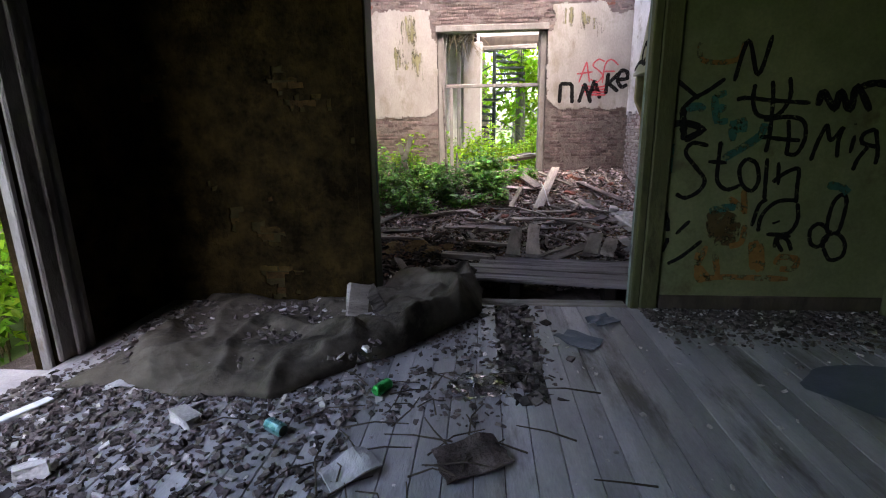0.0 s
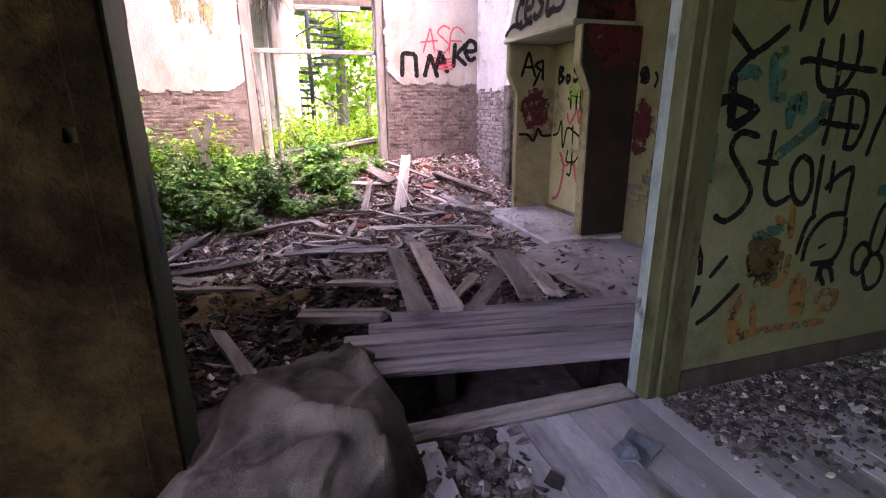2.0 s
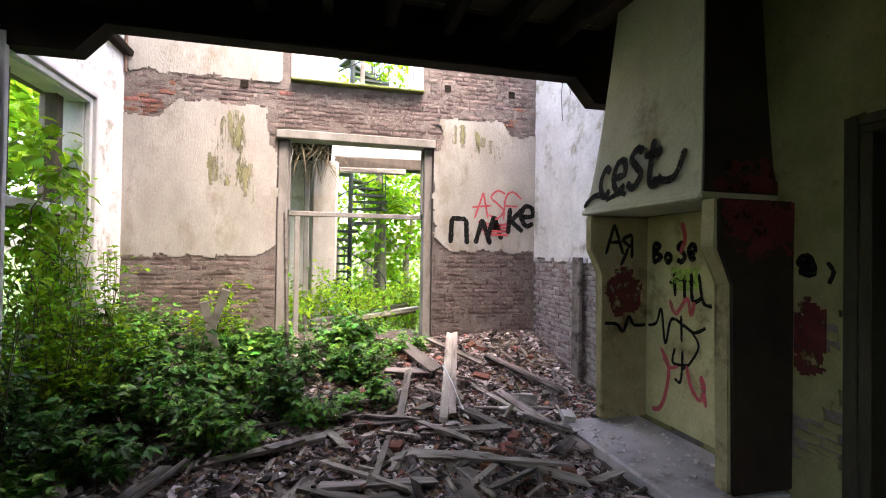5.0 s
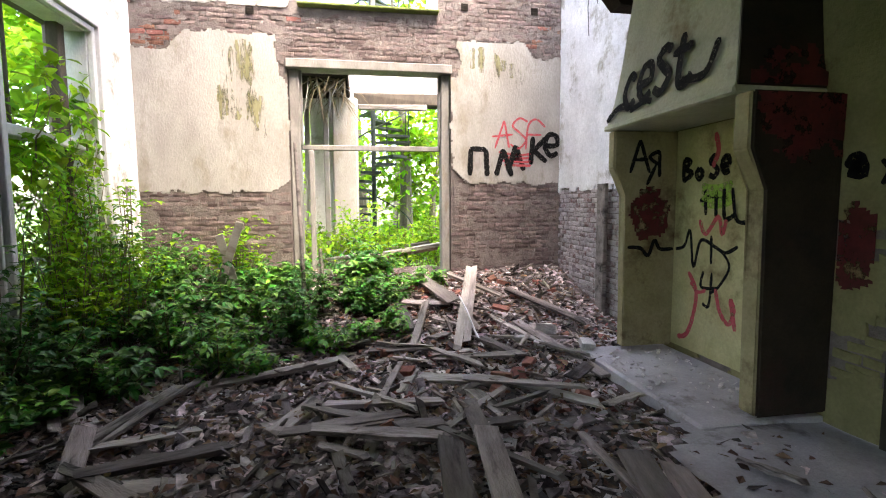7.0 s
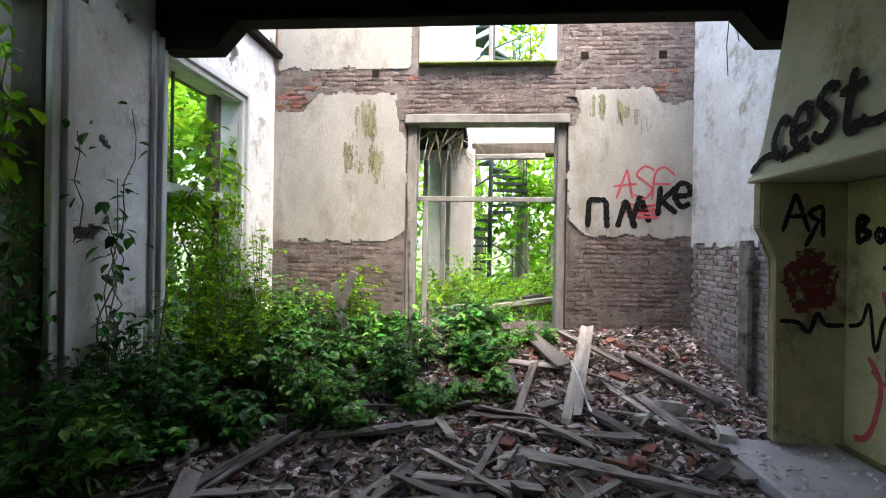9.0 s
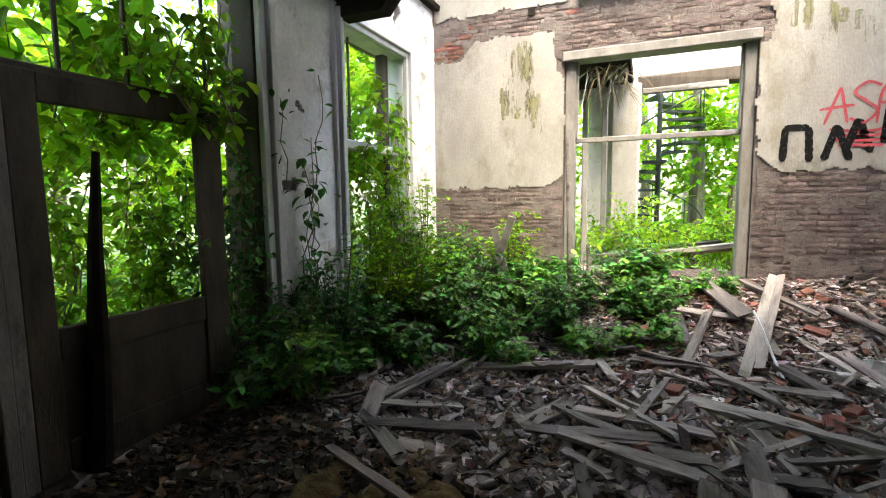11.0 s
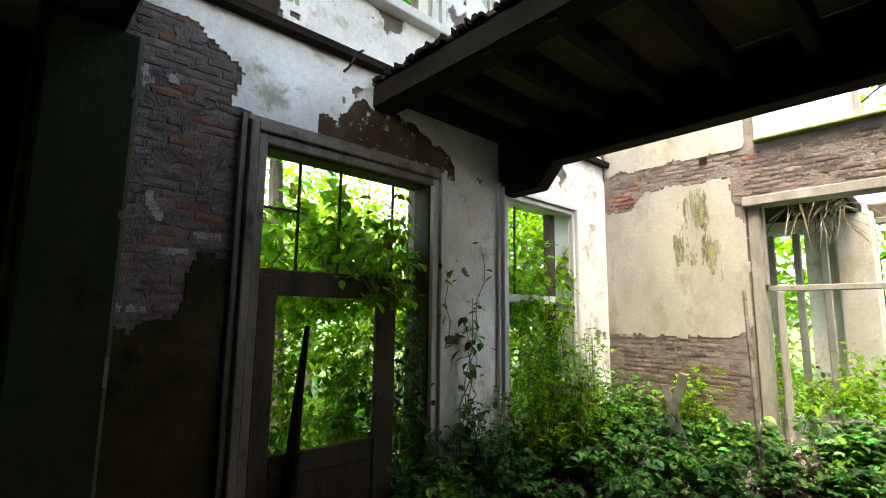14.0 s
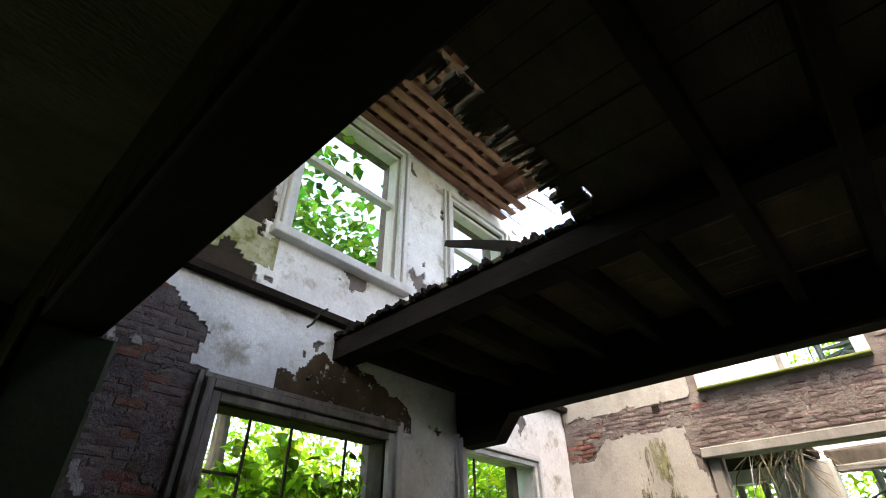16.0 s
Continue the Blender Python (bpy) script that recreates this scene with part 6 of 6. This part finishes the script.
for k in range(64):
    p = Vector((g5.gauss(-0.42, 0.22), g5.uniform(12.5, 13.3), 3.625))
    p.x = min(p.x, -0.16)
    a, L = g5.uniform(-2.6, -0.5), g5.uniform(0.25, 0.85)
    q = p + Vector((math.cos(a) * L, g5.uniform(-0.3, 0.3), math.sin(a) * L * 0.9))
    bend = Vector((g5.uniform(-0.12, 0.12), g5.uniform(-0.1, 0.1), g5.uniform(-0.05, 0.14)))
    bm = bmesh.new()
    tube(bm, [p, p * 0.65 + q * 0.35 + bend, p * 0.3 + q * 0.7 + bend * 0.6, q], g5.uniform(0.008, 0.022), 0.005, 4)
    tagged(link("hanging_lath", bm, M_STEM if k % 3 else M_PLASTER), "broken lath and torn strip hanging from the far ceiling", "lath", "hanging laths in the far room")
tagged(one_box("far_ceiling_remnant", -2.8, -0.1, 12.4, 14.2, 3.62, 3.75, M_BEAM, None, 0.02, 0.01), "rotten remnant of the far room ceiling", "ceiling remnant")


def spiral_stair():
    t = thing("spiral_staircase", "dark green iron spiral staircase in the garden", "staircase", (0.42, 16.2, 0))
    bm = bmesh.new()
    tube(bm, [(0, 0, -0.4), (0, 0, 3), (0, 0, 8.2)], 0.06, 0.06, 10)
    part("pole", bm, M_IRON, t)
    bm = bmesh.new()
    a0, a1, R = -0.26, 0.26, 0.95
    prof = [(0.05, 0, -0.03), (R * math.cos(a0), R * math.sin(a0), -0.03), (R * math.cos(a1), R * math.sin(a1), -0.03)]
    lo = [bm.verts.new(p) for p in prof]
    hi = [bm.verts.new((p[0], p[1], 0.03)) for p in prof]
    bm.faces.new(lo), bm.faces.new(hi[::-1])
    for k in range(3):
        bm.faces.new((lo[k], lo[(k + 1) % 3], hi[(k + 1) % 3], hi[k]))
    first = part("step", bm, M_IRON, t)
    first.location = (0, 0, 0)
    for k in range(1, 40):
        s = first.copy()
        scene.collection.objects.link(s)
        s.parent = t
        s.matrix_basis = pose(0, 0, 0.2 * k, 0, 0, 24 * k)
    for k in range(0, 40, 2):
        a = radians(24 * k)
        b = bmesh.new()
        x, y = 0.93 * math.cos(a), 0.93 * math.sin(a)
        tube(b, [(x, y, 0.2 * k), (x, y, 0.2 * k + 0.95)], 0.012, 0.012, 5)
        part("baluster", b, M_IRON, t)
    b = bmesh.new()
    tube(b, [(0.93 * math.cos(radians(12 * k)), 0.93 * math.sin(radians(12 * k)), 0.1 * k + 0.95) for k in range(80)], 0.018, 0.018, 6)
    part("handrail", b, M_IRON, t)


spiral_stair()


# ---- plants ----
def bush(x, y, h, r, n, size, seed, material, label, name="bramble_bush", base=None, group="brambles in the ruin", lean=(0, 0)):
    """Arching stems with leaves along them."""
    g = np.random.default_rng(seed)
    z0 = gz(x, y) if base is None else base
    t = thing(name, label, "bush", (0, 0, 0), group)
    stems = max(6, int(n / 42))
    bm = bmesh.new()
    pts = []
    per = n // stems
    for k in range(stems):
        a, rr = g.uniform(0, math.tau), r * math.sqrt(g.uniform(0, 1))
        b = np.array([x + 0.35 * rr * math.cos(a), y + 0.35 * rr * math.sin(a), z0 - 0.03])
        top = np.array([x + rr * math.cos(a) + lean[0], y + rr * math.sin(a) + lean[1], z0 + h * g.uniform(0.45, 1.05) * (1 - 0.35 * (rr / r) ** 2)])
        mid = (b + top) / 2 + np.array([0, 0, 0.22 * h])
        s = g.uniform(0.18, 1, per)[:, None]
        c = (1 - s) ** 2 * b + 2 * s * (1 - s) * mid + s * s * top
        pts.append(c + g.normal(0, 0.045 + 0.03 * h, (per, 3)) * np.array([1, 1, 0.7]))
        tube(bm, [b, (b + mid) / 2 + np.array([0, 0, 0.02]), mid * 0.5 + (b + top) * 0.25, top], 0.007, 0.003, 4)
    part("stem", bm, M_STEM, t)
    p = np.concatenate(pts)
    p[:, 2] = np.maximum(p[:, 2], z0 + 0.03)
    v, f = leaves(p[::2], size * 0.74, 0.25, 0.60, True, True, 0.34) if name == "bramble_bush" else leaves(p, size, 0.45, 0.6)
    raw("foliage", v, f, material, t)
    return t


def undergrowth():
    g = random.Random(31)
    spots = []
    for k in range(56):
        x = -2.55 + 2.75 * (k % 7) / 6 + g.uniform(-0.2, 0.2)
        y = 6.75 + 3.5 * (k // 7) / 7 + g.uniform(-0.25, 0.25)
        if x > 0.15 + (y - 7.5) * 0.02 or (y < 7.6 and x > -1.9) or (y < 8.0 and x > -1.0) or (y < 8.5 and x > -0.35):
            continue
        x = max(x, -2.5)
        h = 0.38 + 0.30 * min(1, max(0, (-x - 0.2) / 2.0)) + 0.2 * max(0, (y - 8) / 2.4)
        if g.random() < 0.14:
            continue
        spots.append((x, y, h * g.uniform(0.6, 1.3)))
    for k, (x, y, h) in enumerate(spots):
        bush(x, y, h * 0.9, 0.36 + 0.14 * ((k * 5) % 7) / 6, 340, 0.10 + 0.05 * ((k * 3) % 5) / 4, 100 + k, M_LEAF if k % 2 else M_LEAF_DARK, "low green bramble bush growing from the rubble")
    for k, (x, y, h) in enumerate(((-2.45, 7.6, 1.35), (-2.4, 8.3, 1.5), (-2.45, 9.0, 1.75), (-2.45, 9.6, 1.5), (-2.2, 9.9, 1.1), (-1.5, 10.2, 1.0), (-2.35, 7.1, 1.0), (-2.2, 8.8, 1.2))):
        # Leaf copy by place: darker where the bushes stand in shade (y < 8).
        bush(x, y, h, 0.42, 640, 0.10, 200 + k, M_LEAF_DARK if y < 8 else M_LEAF_LIT if k % 2 else M_LEAF, "tall bramble bush against the whitewashed wall")
    for k, (x, y, h) in enumerate(((0.25, 8.75, 0.3), (-0.35, 8.3, 0.3), (-0.95, 8.0, 0.3), (0.2, 9.3, 0.35), (0.5, 9.9, 0.3), (0.9, 10.2, 0.25), (0.0, 10.2, 0.4), (-1.1, 8.4, 0.42), (-0.8, 8.9, 0.5), (-1.35, 8.9, 0.55))):
        bush(x, y, h, 0.34, 300, 0.11, 260 + k, M_LEAF, "small green bramble seedling on the rubble")
    for k in range(16):
        x, y = -2.2 + 5.0 * ((k * 7) % 16) / 15, 11.5 + 2.3 * (k % 4) / 3
        bush(x, y, 0.9 + 0.3 * (k % 3), 0.6, 420, 0.11, 300 + k, M_LEAF_LIT, "bright green bush in the roofless far room", "shrub", 0.3, "shrubs in the far room")


undergrowth()


def vines(name, y0, y1, z0, z1, x0, x1, n, seed, label, material=M_LEAF_DARK, hang=14, size=0.075):
    """A curtain of climbing stems with leaves over an opening or wall."""
    g = np.random.default_rng(seed)
    t = thing(name, label, "climber", (0, 0, 0), "climbers on the west wall")
    pts = []
    for k in range(hang):
        y, z, x = g.uniform(y0, y1), z0, g.uniform(x0, x1)
        line = [(x, y, z)]
        top = z0 + (z1 - z0) * g.uniform(0.5, 1.0)
        while z < top:
            z += g.uniform(0.10, 0.22)
            y = min(y1, max(y0, y + g.normal(0, 0.07)))
            x = min(x1, max(x0, x + g.normal(0, 0.04)))
            line.append((x, y, z))
        bm = bmesh.new()
        tube(bm, line, 0.008, 0.003, 4)
        part("stem", bm, M_STEM, t)
        L = np.array(line)
        m = max(4, n // hang)
        i = g.integers(0, len(L), m)
        pts.append(L[i] + g.normal(0, 0.055, (m, 3)))
    v, f = leaves(np.concatenate(pts), size, 0.9, 0.66, True)
    raw("foliage", v, f, material, t)


vines("climber", 5.3, 6.95, 0.0, 2.05, -3.6, -3.0, 4200, 1, "dense dark climber behind the garden door", M_LEAF_LIT, 34, 0.085)
vines("climber", 6.40, 6.98, 0.0, 1.75, -3.05, -2.70, 1300, 2, "dark climber hanging in the garden opening", M_LEAF_DARK, 16)
vines("climber", 7.1, 8.05, 0.2, 2.5, -2.735, -2.60, 120, 3, "thin climber with sparse leaves on the white pillar", M_LEAF_DARK, 5, 0.11)
vines("climber", 8.2, 9.5, 0.3, 2.15, -3.1, -2.58, 4200, 4, "tangle of yellow-green vines filling the lower window", M_LEAF_LIT, 44, 0.07)
vines("climber", 5.9, 6.75, 2.0, 2.9, -2.95, -2.5, 260, 8, "bright creeper leaves reaching in through the opening", M_LEAF_LIT, 10, 0.13)
vines("climber", 8.2, 9.6, 1.8, 2.9, -3.3, -2.6, 620, 5, "fresh bright vine leaves over the window bar", M_LEAF_LIT, 12, 0.15)
vines("climber", 5.2, 6.9, 1.9, 3.0, -4.1, -3.3, 700, 7, "big bright leaves of a creeper outside the upper light", M_LEAF_LIT, 14, 0.2)
vines("climber", 5.9, 6.9, 2.0, 2.75, -3.4, -2.8, 520, 6, "bright vine leaves over the door transom", M_LEAF_LIT, 16, 0.12)


def tree(x, y, h, r, n, size, seed, material, label="leafy green tree outside the ruin", low=0.35):
    g = random.Random(seed)
    t = thing("tree", label, "tree", (0, 0, 0), "trees around the ruin")
    bm = bmesh.new()
    top = Vector((x + g.uniform(-0.4, 0.4), y + g.uniform(-0.4, 0.4), h * 0.8))
    tube(bm, [(x, y, -0.5), (x + g.uniform(-0.15, 0.15), y + g.uniform(-0.15, 0.15), h * 0.35), top], 0.035 * h ** 0.8 + 0.03, 0.03, 8)
    tips = []
    for k in range(8):
        a, z = g.uniform(0, math.tau), h * g.uniform(low, 0.75)
        p = Vector((x, y, z))
        q = p + Vector((math.cos(a) * r * 0.85, math.sin(a) * r * 0.85, h * g.uniform(0.0, 0.2)))
        tube(bm, [p, (p + q) / 2 + Vector((0, 0, 0.15)), q], 0.03, 0.01, 5)
        tips.append(q)
    part("trunk", bm, M_BARK, t)
    pts = [blob_points(n // 2, (x, y, h * (low + 1) / 2), (r, r, h * (1 - low) * 0.55), 0.4, 9, seed)]
    for k, q in enumerate(tips):
        pts.append(blob_points(n // 16, q, (r * 0.6, r * 0.6, h * 0.14), 0.2, 4, seed + k + 50))
    v, f = leaves(np.concatenate(pts), size, 0.7, 0.7)
    raw("crown", v, f, material, t)
    return t


def woods():
    g = random.Random(77)
    k = 0
    for x, y, h, r in ((-7.5, 3.0, 5.5, 2.0), (-8.5, 8.0, 4.5, 2.2), (-7.5, 12.5, 4.2, 1.9), (-11, 0.5, 7, 2.8), (-12, 10.5, 6, 3.0), (-10.5, 16.5, 9, 2.8), (-13, 5, 6, 3.0), (-16, 15, 10, 3.5), (-6.6, 13.6, 7.0, 2.2), (-8.2, 16.4, 9.0, 2.8)):
        tree(x, y, h, r, 3800, 0.24, 500 + k, M_LEAF_LIT, low=0.2)
        k += 1
    tree(-5.3, 6.6, 7.6, 1.5, 3000, 0.19, 560, M_LEAF, "young maple with big leaves before the upper window", 0.62)
    for x, y, h, r in ((-3.0, 19, 7, 2.4), (0.2, 22, 9, 3.0), (3.4, 20.5, 8, 2.6), (6.5, 18.5, 7, 2.4), (-6.5, 22, 9, 3.0), (1.8, 27, 12, 3.6), (8.5, 25, 11, 3.6), (-2.5, 28, 12, 3.6), (2.2, 18.2, 4.6, 1.6)):
        tree(x, y, h, r, 2200, 0.24, 500 + k, M_LEAF_LIT, low=0.06)
        k += 1
    tree(1.35, 17.5, 9, 0.8, 500, 0.2, 590, M_LEAF_LIT, "slim pale birch behind the far wall", 0.7)
    for k in range(5):
        bush(-3.5 - 0.4 * (k % 2), -0.4 + 0.75 * k, 0.9 + 0.3 * (k % 3), 0.6, 700, 0.11, 840 + k, M_LEAF_LIT, "green shrub outside the opening of room one", "shrub", -0.4, "shrubs outside the west wall")
    for k in range(9):
        bush(-3.9 - 0.7 * (k % 2), 3.6 + 0.75 * k, 1.35 + 0.3 * (k % 3), 0.7, 700, 0.12, 800 + k, M_LEAF_LIT, "dense tall shrub close to the garden openings", "shrub", -0.4, "shrubs outside the west wall")
    for k in range(26):
        x, y = -4.3 - 2.6 * g.random(), -1.5 + 14 * k / 25
        bush(x, y, g.uniform(0.8, 1.7), 0.85, 480, 0.13, 700 + k, M_LEAF_LIT, "bushy green shrub outside the wall", "shrub", -0.4, "shrubs outside the west wall")
    for k in range(16):
        x, y = -6 + 14 * k / 15, 15.4 + 1.6 * g.random()
        bush(x, y, g.uniform(0.9, 1.7), 0.8, 420, 0.14, 760 + k, M_LEAF_LIT, "bushy green shrub in the rear garden", "shrub", -0.4, "shrubs in the rear garden")


woods()

# ---- bricks and floorboards, piece by piece ----
def red_corner(u, z):
    return M_RED if (u < -2.15 and z > 3.3) or (u > 2.45 and 3.5 < z < 4.0) or rng.random() < 0.015 else M_BRICK


def not_back_hole(u, z):
    return not (-0.90 < u < 1.39 and z < 3.38) and not (-0.80 < u < 1.28 and z > 4.0)


bricks(BACK, "y", 10.615, -1, -2.77, 3.0, 0.2, 6.5, lambda u, z: not_back_hole(u, z) and not back_plaster(u, z) and not (u < -0.7 and z > 4.05), red_corner)
# Dark plates on the bricks stand for the shade inside joist pockets.
for u, z in ((1.55, 4.16), (2.57, 4.16), (-1.3, 3.95)):
    one_box("pocket_shade_plate", u - 0.05, u + 0.05, 10.585, 10.598, z - 0.05, z + 0.05, M_BEAM, BACK, 0.004)
skin("mortar_smear", "y", 10.617, -1, -2.77, 3.0, 0.3, 6.4, lambda u, z: not_back_hole(u, z) and not back_plaster(u, z) and not (u < -0.7 and z > 4.05) and n2(u * 0.6, z, 4, 63) + 0.7 * n2(u, z, 13, 64) > 0.06, M_MORTAR, BACK, 0.024, 0.012, "old mortar smeared over the bricks")
skin("mortar_smear", "x", -2.770, 1, 3.98, 5.08, 1.7, 4.0, lambda u, z: not left_plaster(u, z) and n2(u * 0.7, z, 6, 66) + 0.6 * n2(u, z, 16, 67) > 0.20 and z > 1.7 + min(0.55, 5 * max(0, u - 4.72)), M_SMEAR, LEFT, 0.020, 0.016, "grimy limewash left on the bricks")
skin("limewash", "x", -2.766, 1, 3.98, 5.03, 1.6, 4.1, lambda u, z: n2(u, z, 2.2, 71) + 0.5 * n2(u, z, 7, 73) > 0.62 and z > 1.8, M_PALE, LEFT, 0.022, 0.012, "patches of old limewash")
bricks(LEFT, "x", -2.768, 1, 3.98, 5.10, 1.7, 4.1, lambda u, z: not left_plaster(u, z) and u < 5.06 and z > 1.75 + 0.2 * n2(u, z, 2, 90) + min(0.55, 5 * max(0, u - 4.72)), lambda u, z: M_PALE if rng.random() < 0.03 else M_RED if rng.random() < 0.08 else M_BRICK, course=0.066, step=0.225)
bricks(DIV, "y", 3.838, -1, -2.53, -0.87, 0.0, 3.4, lambda u, z: not brown_plaster(u, z), M_DBRICK, rest=M_DBRICK_JOIN)
bricks(RIGHT, "x", 2.995, -1, 8.1, 10.62, 0.1, 1.75, lambda u, z: not right_plaster(u, z), M_PALE)
bricks(RIGHT, "x", 2.995, -1, 3.98, 6.3, 0.0, 1.5, lambda u, z: not right_plaster(u, z) and not 4.68 < u < 5.96, M_OCHRE)


def floorboards():
    g = random.Random(13)
    w = 0.128
    cache = {}
    for i in range(43):
        x = -2.5 + i * w
        cuts = [-3.0, g.uniform(-1.5, 0.6), 3.83]
        if abs(x + w / 2 - 0.36) < 0.11:
            cuts = [-3.0, g.uniform(-1.5, 0.6), 2.4 + g.uniform(-0.1, 0.35)]
        for y0, y1 in zip(cuts, cuts[1:]):
            L = round((y1 - y0) / 0.2) * 0.2
            if L not in cache:
                bm = bmesh.new()
                box(bm, -w / 2 + 0.0022, w / 2 - 0.0022, 0, 1, -0.022, 0, 0.0018)
                me = bpy.data.meshes.new("plank")
                for v in bm.verts:
                    v.co.y *= L
                bmesh.ops.recalc_face_normals(bm, faces=bm.faces)
                bm.to_mesh(me)
                bm.free()
                me.materials.append(M_PLANK)
                cache[L] = me
            ob = new("plank", cache[L])
            ob.parent = R1_FLOOR
            ob.matrix_basis = pose(x + w / 2, y0, g.uniform(-0.002, 0.002), 0, g.uniform(-0.5, 0.5), 0) @ Matrix.Diagonal((1, (y1 - y0 - 0.004) / L, 1, 1))


floorboards()
